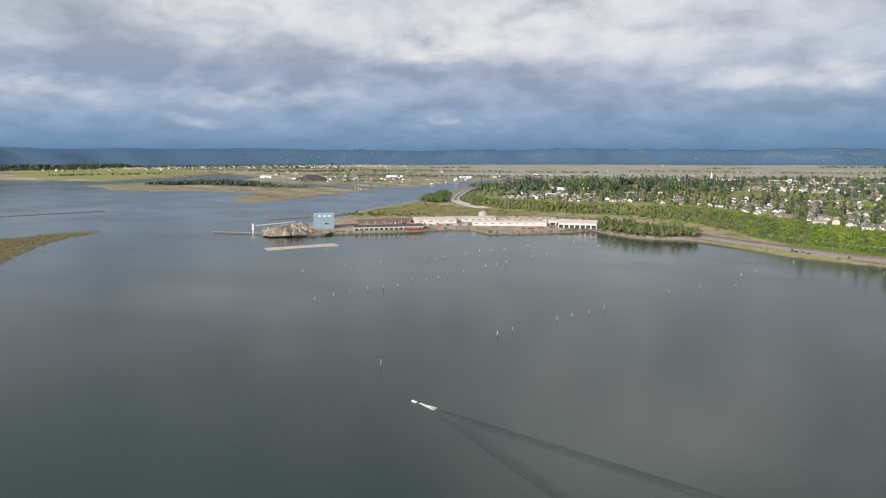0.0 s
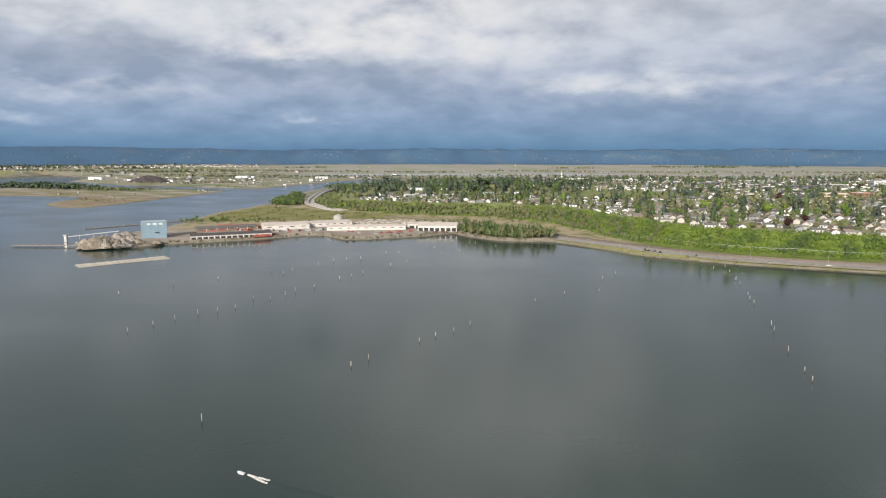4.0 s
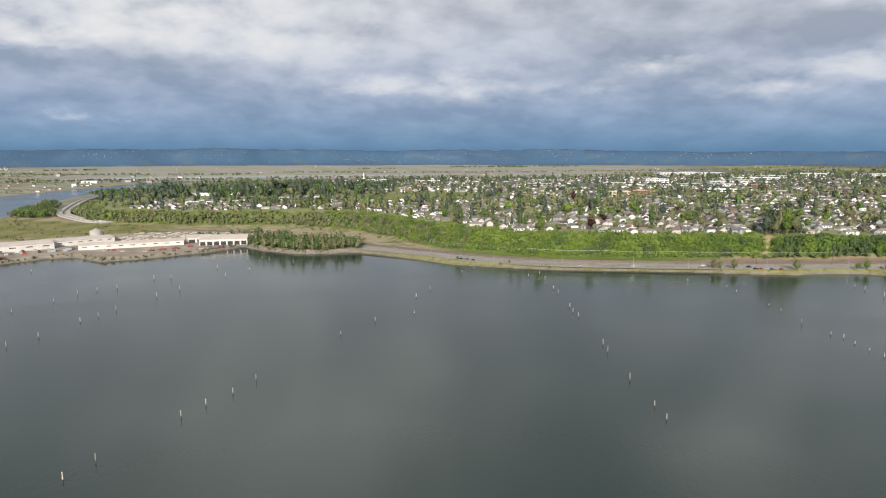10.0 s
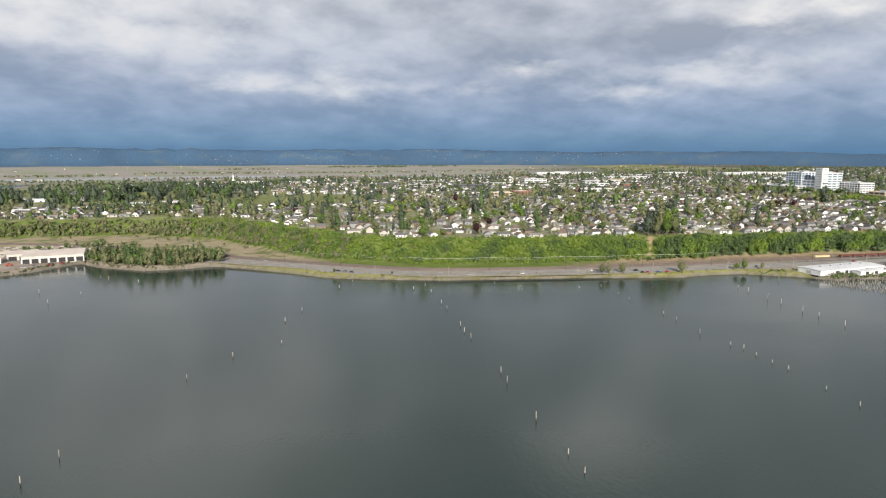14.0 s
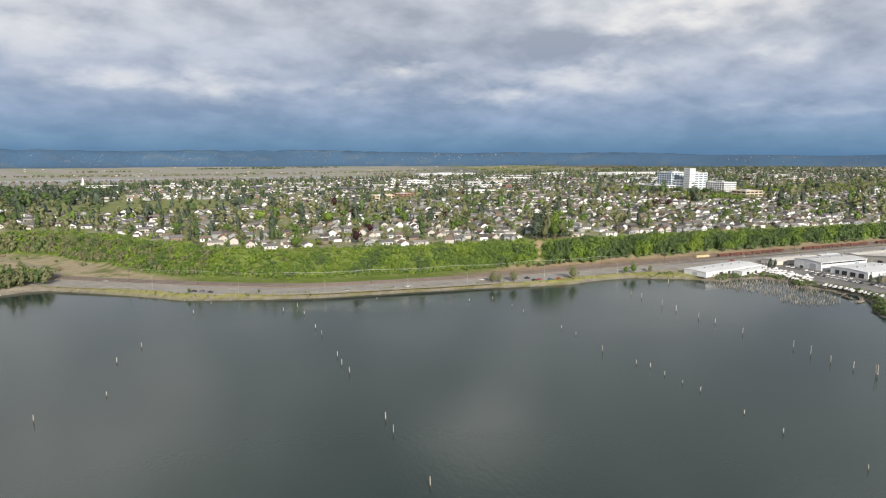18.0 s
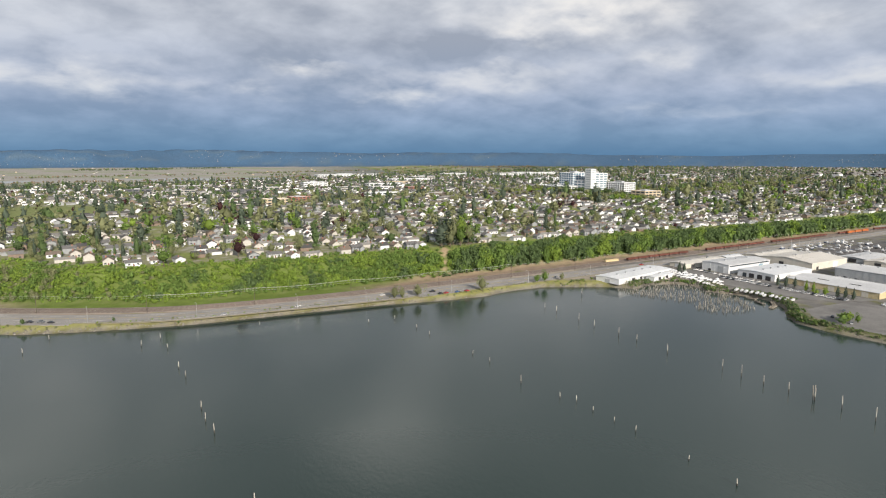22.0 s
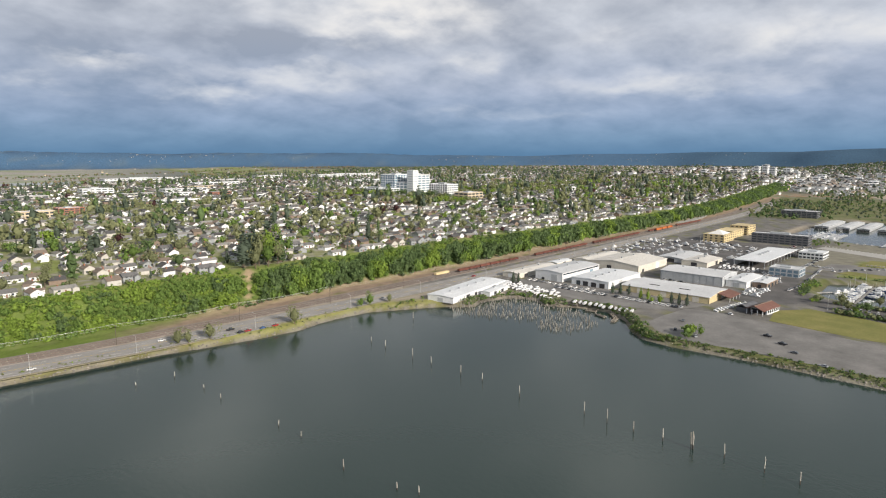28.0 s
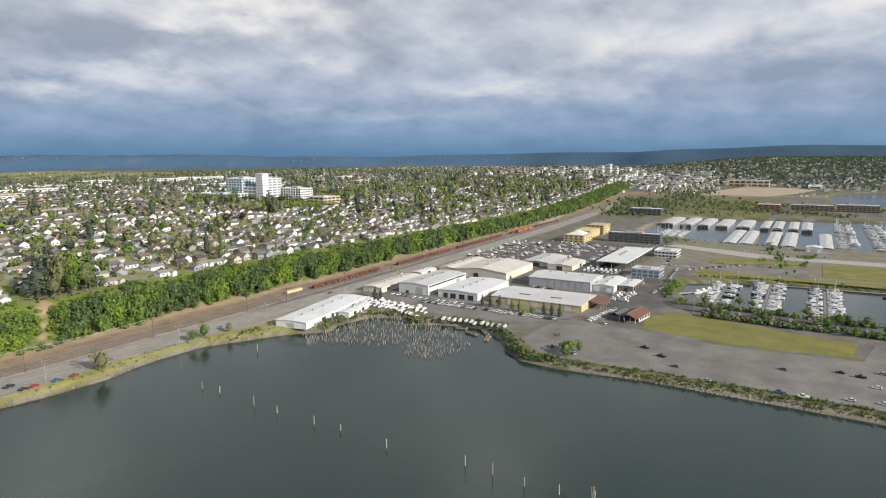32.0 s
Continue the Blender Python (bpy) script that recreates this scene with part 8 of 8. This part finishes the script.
for k, (x, y, sx, sy, sz) in enumerate([(-487, 556, 14, 4, 3), (-476, 570, 10, 4, 2.5), (-560, 628, 18, 6, 4), (-545, 640, 12, 6, 4), (-330, 634, 8, 3, 2.6), (-318, 642, 9, 3, 2.6), (-308, 660, 6, 3, 3), (-340, 628, 5, 3, 2.2), (-588, 600, 16, 5, 5)]):
    t = thing("machine", "faded red machinery standing in the mill yard", "machinery", pose(x, y, 3.3, 0, 0, 42), "red mill machinery")
    part("body", Geo().box(-sx / 2, sx / 2, -sy / 2, sy / 2, 0.6, sz * 0.7, 0, True), RED, t)
    part("cab", Geo().box(-sx * 0.2, sx * 0.1, -sy / 2, sy / 2, sz * 0.7, sz, 0, True), RED, t)
    for wx in (-sx * 0.35, sx * 0.35):
        part("wheel", Geo().tube((wx, -sy / 2 - 0.1, 0.6), (wx, sy / 2 + 0.1, 0.6), 0.6, 0.6, 8), RUBBER, t)
for k in range(16):
    x = -400 + rngc.uniform(0, 140)
    y = max(622 + rngc.uniform(-4, 20), 585 + max(0, (x + 340) * 0.85) + 14)
    car(rngc.choice(["white", "silver", "white", "red", "grey"]), x, y, rngc.uniform(0, 360), 3.4, rngc.random() < 0.5, "vehicles in the mill yard", "in the mill yard")
for k in range(120):
    x, y = -425 + (k % 15) * 12 + rngb.uniform(-3, 3), 712 + (k // 15) * 11 + rngb.uniform(-3, 3) + 0.25 * (k % 14)
    t = new("lumber_pack", bpy.data.meshes["lumber_pack"] if "lumber_pack" in bpy.data.meshes else Geo().box(-3, 3, -1.1, 1.1, 0.2, 1.6, 0, True).mesh("lumber_pack", PALE_TIMBER))
    t.matrix_basis = pose(x, y, 3.2, 0, 0, 40 + rngb.uniform(-8, 8))
    tagged(t, "pile of pale sawn lumber in the yard", "lumber", "lumber stacks")

# long stacks of red-painted steel beams
for x0, y0, x1, y1, n, hh in ((-617, 592, -603, 607, 3, 3.0), (-601, 620, -560, 646, 6, 4.0), (-487, 543, -471, 558, 3, 2.6), (-588, 566, -560, 590, 3, 2.5)):
    for k in range(n):
        f = (k + 0.5) / n
        t = thing("beam_stack", "stack of faded red steel beams in the mill yard", "steel stack", pose(x0 + (x1 - x0) * f, y0 + (y1 - y0) * f, 3.4, 0, 0, math.degrees(math.atan2(y1 - y0, x1 - x0))), "red beam stacks")
        for q in range(4):
            part("beam", Geo().box(-3.6, 3.6, -2.4 + q * 1.25, -1.5 + q * 1.25, 0, hh * (0.75 + 0.25 * (q % 2)), 0, True), RED, t)
# scrub along the mill's bank
mill_rng = np.random.RandomState(93)
bank = np.array(SHORE[:13], float)
bush = []
for (ax, ay), (bx, by) in zip(bank[:-1], bank[1:]):
    l = math.hypot(bx - ax, by - ay)
    for k in range(int(l / 2.2)):
        t, o = mill_rng.uniform(0, 1), mill_rng.uniform(1.5, 6.0)
        px, py = ax + (bx - ax) * t - (by - ay) / l * o, ay + (by - ay) * t + (bx - ax) / l * o
        bush.append((px, py, float(ground_height(px, py)) - 0.2, mill_rng.uniform(0.8, 3.0) * (1.8 if ax < -590 else 1.0), 1.3, mill_rng.choice([2, 3, 3, 6])))
scatter("bank_scrub", BROAD["far"], bush, MATS, "low dark scrub along the bank of the mill", "bushes", 94)

# scrap, tanks and boxes in the mill yard
for k in range(46):
    f = rngb.random()
    x, y = -600 + 230 * f + rngb.uniform(-6, 6), 520 + 150 * f + rngb.uniform(-6, 30)
    w, dp, h = rngb.uniform(2.5, 8), rngb.uniform(2, 3), rngb.uniform(1.5, 3.2)
    mt = rngb.choice([RUST, STEEL_WHITE, CHARCOAL, PALE_TIMBER, RED, STEEL_GREY])
    y = max(y, 585 + max(0, (x + 340) * 0.85) + 14)
    t = thing("container", "worn steel container or crate in the mill yard", "container", pose(x, y, 3.4, 0, 0, rngb.choice([42, 132]) + rngb.uniform(-9, 9)), "crates in the mill yard")
    part("body", Geo().box(-w / 2, w / 2, -dp / 2, dp / 2, 0, h, 0, True), mt, t)
    part("lid", Geo().box(-w / 2 - 0.1, w / 2 + 0.1, -dp / 2 - 0.1, dp / 2 + 0.1, h, h + 0.15, 0, True), mt, t)
rngt = np.random.RandomState(88)
tips = [(x, y, 2.6, rngt.uniform(2, 5.5), 1.2, rngt.choice([2, 3, 3, 1])) for x, y in np.c_[rngt.normal(-634, 9, 60), rngt.normal(416, 7, 60)]]
tips += [(x, y, 2.8, rngt.uniform(1.5, 4), 1.2, rngt.choice([2, 3, 3, 6])) for x, y in np.c_[rngt.uniform(-620, -560, 50), rngt.uniform(404, 440, 50) + 0.0] if ground_height(x, y) > 1.5]
tips = [q for q in tips if ground_height(q[0], q[1]) > 1.2]
dg = Geo()
for k in range(260):
    a, q = rngb.uniform(0, 6.283), 30 * math.sqrt(rngb.random())
    px, py = -618 + 1.25 * q * math.cos(a), 428 + 0.7 * q * math.sin(a)
    z = 4.0 + max(0.0, 12.0 * (1 - q / 28)) * rngb.uniform(0.8, 1.1)
    l, t = rngb.uniform(2.0, 6.5), rngb.uniform(0, 3.14)
    dz = rngb.uniform(-1.4, 1.8)
    dg.tube((px - l / 2 * math.cos(t), py - l / 2 * math.sin(t), z), (px + l / 2 * math.cos(t), py + l / 2 * math.sin(t), z + dz), rngb.uniform(0.25, 0.6), rngb.uniform(0.12, 0.4), 5, rngb.randrange(3))
tagged(solid("timber_debris", dg, [TIMBER, PALE_TIMBER, CHARCOAL], kind="stuff"), "tangled logs, stumps and broken timber on the mounds", "debris")
scatter("tip_scrub", BROAD["mid"], tips, MATS, "dark scrub round the heaps of the mill", "bushes", 89)

# the low spit: rough grass, a line of old posts, driftwood
spit_rng = np.random.RandomState(17)
sx, sy = spit_rng.uniform(-1010, -700, 1500), spit_rng.uniform(40, 350, 1500)
keep = inside_distance(SPIT, sx, sy) > 4
tuft = np.c_[sx, sy, ground_fields(sx, sy)[0] - 0.15, spit_rng.uniform(0.5, 1.7, 1500), spit_rng.uniform(1.6, 2.6, 1500), spit_rng.choice([3, 3, 6, 2, 3], 1500)][keep]
scatter("marsh_tufts", BROAD["speck"], tuft, MATS, "rough olive and brown grass on the low spit", "grass", 18)
for k in range(14):
    x, y = -735 - k * 9.5 + spit_rng.uniform(-3, 3), 118 + k * 13.2 + spit_rng.uniform(-3, 3)
    p = new("piling", bpy.data.meshes["spit_post"] if "spit_post" in bpy.data.meshes else Geo().tube((0, 0, -2), (0.1, 0, 3.4), 0.3, 0.25, 7).mesh("spit_post", TIMBER))
    p.matrix_basis = Matrix.LocRotScale((x + 7, y, 0), Euler((0, 0, k)), (1, 1, spit_rng.uniform(0.5, 1.1)))
    tagged(p, "dark weathered post at the edge of the spit", "piling", "posts along the spit")
for k in range(22):
    f = spit_rng.uniform(0, 1)
    x, y = -745 - 130 * f + spit_rng.uniform(-4, 4), 140 + 185 * f + spit_rng.uniform(-5, 5)
    if ground_height(x, y) > 0.1:
        l = thing("driftwood", "bleached log washed up on the spit", "driftwood", pose(x, y, ground_height(x, y) + 0.2, 90, 0, spit_rng.uniform(0, 360)), "driftwood on the spit")
        part("stem", Geo().tube((0, 0, -3), (0, 0, 3.5), 0.35, 0.25, 7), PALE_TIMBER, l)

# highway viaduct beyond the mill
HW = smooth_line([(-540, 925, 4.2), (-585, 948, 5), (-656, 1010, 8), (-700, 1090, 9.5), (-745, 1190, 9.5), (-790, 1300, 9.5), (-830, 1420, 9.5), (-880, 1600, 8)], 12)
hw = thing("viaduct", "curving pale concrete highway viaduct", "bridge")
for off in (6, -6):
    part("deck", ribbon(HW, off + 4.6, off - 4.6, -1.2, 0.0), CONCRETE, hw)
    for e in (4.6, -4.3):
        part("barrier", ribbon(HW, off + e, off + e - 0.3, 0.0, 0.9), CONCRETE, hw)
for k in range(4, len(HW) - 1, 3):
    for off in (6, -6):
        part("pier", Geo().box(HW[k, 0] + off - 1, HW[k, 0] + off + 1, HW[k, 1] - 1, HW[k, 1] + 1, -1, HW[k, 2] - 1.0), CONCRETE, hw)
solid("road", ribbon(smooth_line([(-540, 925), (-440, 912), (-330, 905), (-270, 880), (-196, 836), (-160, 795), (-125, 735), (-100, 690)], 9), 4, -4, 3.2, 3.6), DIRT, "pale dirt track curving along the foot of the bluff", "road", kind="structure")
solid("yard", Geo().prism([(-640, 416), (-592, 428), (-560, 480), (-496, 534), (-440, 600), (-412, 610), (-366, 584), (-340, 596), (-282, 644), (-256, 684), (-225, 690), (-240, 770), (-330, 800), (-430, 800), (-500, 700), (-600, 600), (-680, 545)], 3.2, 3.42),
      material("mill_yard", [(0.20, 0.17, 0.14), (0.29, 0.25, 0.21), (0.40, 0.35, 0.30)], 0.05, 0.95, 0.03, 12), "pale dusty ground of the mill yard", "yard", kind="structure")


# ---------------------------------------------------------------- delta, far shore, far hills
FILL = [(2050, 278), (2200, 215), (2430, 165), (2555, 236), (2535, 385), (2300, 430), (2060, 455)]


def distance():
    rng = np.random.RandomState(61)
    pl, fl = [], []

    def belt(x0, y0, x1, y1, n, spread, hh, mats, target=None):
        t = rng.uniform(0, 1, n)
        x, y = x0 + (x1 - x0) * t + rng.normal(0, spread, n), y0 + (y1 - y0) * t + rng.normal(0, spread, n)
        h, d, b, r, a = ground_fields(x, y)
        for i in range(n):
            if d[i] > 4 and r[i] < 4350:
                (pl if target is None else target).append((x[i], y[i], h[i] - 0.3, hh * rng.uniform(0.6, 1.25), rng.uniform(0.9, 1.4), rng.choice(mats)))

    # wooded strips on the islands
    belt(-2050, 1290, -1900, 1400, 170, 26, 14, [2, 4, 4, 4])
    belt(-1960, 1430, -1600, 1390, 300, 34, 15, [2, 4, 4, 4])
    belt(-1500, 1180, -1130, 1000, 60, 26, 3, [3, 6, 3])
    belt(-1950, 1060, -1500, 1160, 60, 20, 2.5, [3, 6, 3])
    belt(-1600, 1370, -1440, 1350, 120, 20, 9, [2, 3, 3])
    belt(-1420, 1330, -1180, 1900, 80, 30, 5, [3, 1])
    belt(-4200, 1900, -2600, 2900, 160, 40, 13, [2, 4, 2])
    for a0, a1, q, n, hh in ((2.60, 2.78, 4300, 420, 24), (2.30, 2.62, 4340, 260, 14), (2.64, 2.8, 4120, 220, 16)):
        belt(50 + q * math.cos(a0), q * math.sin(a0), 50 + q * math.cos(a1), q * math.sin(a1), n, 30, hh, [4, 4, 2])
    belt(-2900, 2700, -900, 3100, 300, 30, 9, [2, 3, 3])
    belt(-1500, 2300, -700, 2600, 160, 22, 7, [2, 3, 3])
    belt(-900, 1700, -760, 1500, 160, 40, 13, [2, 2, 1])
    belt(-800, 2800, 2600, 3200, 450, 40, 9, [6, 6, 3, 6])
    belt(-800, 3300, 2200, 3500, 400, 30, 9, [3, 2, 6])
    for k in range(18):
        a, rr, w = rng.uniform(0.4, 2.6), rng.uniform(3300, 4330), rng.uniform(0.03, 0.16)
        belt(50 + rr * math.cos(a), rr * math.sin(a), 50 + rr * math.cos(a + w), rr * math.sin(a + w), int(600 * w), 12, 9, [1, 2, 3, 6] if k % 3 else [2, 4, 2])
    for k in range(16):
        belt(-3300 + k * 230, 2300 + 90 * (k % 5), -2900 + k * 230, 2330 + 90 * (k % 5), 60, 9, 8, [2, 4, 3, 2])
    belt(-3400, 1700, -2700, 2100, 60, 90, 7, [3, 1])
    for k in range(14):
        x0, y0 = rng.uniform(-2500, -1200), rng.uniform(1650, 2900)
        belt(x0, y0, x0 + rng.uniform(120, 420), y0 + rng.uniform(-40, 90), 40, 8, 7, [2, 3, 3, 6])
    belt(-1500, 1440, -1180, 1420, 90, 14, 4, [2, 3, 3])
    belt(-1400, 1090, -1130, 960, 60, 10, 3, [6, 3])
    # wooded low ground towards the town centre
    belt(1330, 470, 1800, 560, 200, 30, 8, [2, 4, 3, 2])
    belt(1420, 300, 1780, 430, 200, 60, 5, [3, 3, 2, 4])
    belt(1800, 420, 2500, 600, 260, 50, 8, [3, 2, 4, 2])
    belt(1460, 420, 1800, 500, 130, 36, 6, [2, 3, 4, 2])
    belt(1480, 120, 1590, 330, 90, 18, 7, [2, 1, 3])
    belt(1640, 60, 1760, 420, 110, 24, 7, [2, 1, 3])
    belt(800, 175, 1030, 215, 26, 7, 5, [2, 1])
    belt(1000, 300, 1050, 345, 20, 7, 4, [1, 3])
    scatter("far_trees", BROAD["speck"], pl, MATS, "distant belts of trees on the flats", "trees", 62)
    # wooded slopes of the far ridges and the southern town
    n = 4600
    x, y = rng.uniform(2150, 4400, n), rng.uniform(-300, 2900, n)
    h, d, b, rr, aa = ground_fields(x, y)
    ok = (d > 12) & (rr < 4390) & ((x > 2450) | (b > 40))
    p3 = np.c_[x, y, h - 0.5, rng.uniform(6, 13, n), rng.uniform(1.0, 1.4, n), rng.choice([3, 3, 2, 2, 4], n)][ok]
    scatter("town_trees", BROAD["speck"], p3, MATS, "distant trees of the southern town", "trees", 64)
    # wooded slope behind the town centre
    n = 6800
    a, q = rng.uniform(-0.12, 0.42, n), 2600 + 1850 * np.sqrt(rng.uniform(0, 1, n))
    x, y = 50 + q * np.cos(a), q * np.sin(a)
    h, d, b, rr, aa = ground_fields(x, y)
    ok = (d > 12) & (rr < 4400) & (rng.uniform(0, 1, n) < np.interp(a, [0.15, 0.42], [1.0, 0.35]))
    p4 = np.c_[x, y, h - 0.5, rng.uniform(6, 12, n), rng.uniform(1.1, 1.6, n), rng.choice([4, 4, 4, 4, 2], n)][ok]
    scatter("hill_trees", BROAD["speck"], p4, MATS, "dark woods on the slope behind the distant town", "trees", 65)
    # specks of houses in the southern town, on the far hills and across the delta
    g = Geo()

    def specks(n, pick, size, tones, far=4390, roofs=(4, 5, 6)):
        at = np.array([pick() for _ in range(n)])
        hs, d, b, rr, aa = ground_fields(at[:, 0], at[:, 1])
        fill = inside_distance(FILL, at[:, 0], at[:, 1])
        for i in np.where((d > 15) & (rr < far) & (fill < -15))[0]:
            (x, y), hh = at[i], hs[i:i + 1]
            w, dp, hz = rng.uniform(0.7, 1.5) * size, rng.uniform(0.6, 1.0) * size, size * rng.uniform(0.35, 0.6)
            m = int(rng.choice(tones))
            g.box(x - w / 2, x + w / 2, y - dp / 2, y + dp / 2, hh[0] - 3, hh[0] + hz, m)
            g.gable(x - w / 2, x + w / 2, y - dp / 2, y + dp / 2, hh[0] + hz, hh[0] + hz * 1.5, "x", 0.3, int(rng.choice(roofs)))

    def ring(a0, a1, r0, r1):
        def f():
            a, r = rng.uniform(a0, a1), rng.uniform(r0, r1)
            return 50 + r * math.cos(a), r * math.sin(a)
        return f

    specks(2900, lambda: (rng.uniform(2050, 4300), rng.uniform(-150, 2500)), 12, [0, 0, 0, 1, 2])
    specks(700, ring(-0.1, 0.3, 2650, 4200), 13, [0, 0, 1, 2, 3])
    specks(260, lambda: (rng.uniform(2200, 3400), rng.uniform(560, 1300)), 24, [0, 0, 0, 2])
    specks(260, lambda: (rng.uniform(2250, 3300), rng.uniform(500, 1250)), 15, [0])
    # hill clusters: walls and roofs carry haze blue in their base colour
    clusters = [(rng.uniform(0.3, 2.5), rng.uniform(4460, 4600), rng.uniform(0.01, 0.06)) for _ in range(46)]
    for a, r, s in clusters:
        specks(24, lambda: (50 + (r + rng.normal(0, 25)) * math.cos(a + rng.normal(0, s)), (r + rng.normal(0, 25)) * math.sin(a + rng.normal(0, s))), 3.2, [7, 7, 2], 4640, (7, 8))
    specks(90, ring(2.1, 2.6, 3300, 4000), 7, [1, 2])
    specks(1100, ring(2.18, 2.66, 4080, 4390), 8, [0, 0, 1, 2, 3])
    specks(40, ring(2.3, 2.75, 3900, 4250), 15, [0, 2, 2])
    specks(70, ring(1.0, 2.1, 2900, 4300), 8, [1, 2])
    specks(60, lambda: (rng.uniform(-2300, -1100), rng.uniform(1750, 2300)), 8, [0, 2, 3])
    specks(26, lambda: (rng.uniform(-2500, -1000), rng.uniform(1800, 2900)), 17, [0, 2, 3])
    specks(8, lambda: (rng.uniform(-1500, -1150), rng.uniform(1080, 1450)), 6, [2, 3])
    solid("far_houses", g, [WALLS[0], TAN, CONCRETE, WALLS[2]] + ROOFS[:3] + [material("hazed_wall", [(0.070, 0.11, 0.155), (0.115, 0.16, 0.205)], 0.05, 0.8), material("hazed_roof", [(0.05, 0.085, 0.125), (0.08, 0.12, 0.165)], 0.05, 0.9)], "specks of pale houses across the distant hills", "houses", kind="stuff")


distance()
for i, (x, y, r, h) in enumerate([(-1810, 1850, 66, 25), (-1500, 2150, 50, 8), (-1560, 1900, 40, 6)]):
    heap("dark_mound", x, y, r, h, COAL if i == 0 else MOUND, "long dark heap on the industrial island" if i == 0 else "long brown heap on the industrial island", 80 + i, 1.4, 1.0)
for lab, x0, x1, y0, y1, zr in (("long white shed on the industrial island", -2200, -2130, 1940, 1965, 13), ("white shed on the delta flats", -1700, -1640, 2250, 2280, 12), ("pale shed on the delta flats", -1350, -1290, 2330, 2350, 10), ("long white shed beyond the marsh", -2500, -2380, 2450, 2490, 12)):
    warehouse(lab, x0, x1, y0, y1, 1.5, zr, STEEL_WHITE, ROOF_WHITE, "x", 1.5, [("y", 0, 8, 5, DARK)], vents=0)
solid("pavement", Geo().prism(FILL, 3.2, 3.5), material("bare_fill", [(0.34, 0.28, 0.21), (0.44, 0.37, 0.29)], 0.02, 0.95), "bare tan fill beside the far bay", "ground", kind="structure")
solid("road", ribbon(smooth_line([(1127, 562, 3.6), (1300, 590, 4), (1491, 640, 6), (1915, 700, 12), (2438, 770, 20), (2860, 798, 24)], 20), 9, -9, -3.0, 0.5), CONCRETE, "pale road climbing to the town centre", "road", kind="structure")
tent = thing("white_hall", "white peaked halls on the far quay", "hall", pose(2900, 60, 3))
part("hall", Geo().gable(-60, 60, -22, 22, 4, 26, "x"), TRIM, tent)
part("wall", Geo().box(-60, 60, -22, 22, -2, 4), TRIM, tent)
part("mast", Geo().tube((-70, 0, 0), (-84, 0, 38), 2.2, 1.0, 6), TRIM, tent)
part("side_hall", Geo().gable(-130, -66, -16, 16, 4, 14, "x"), TRIM, tent)
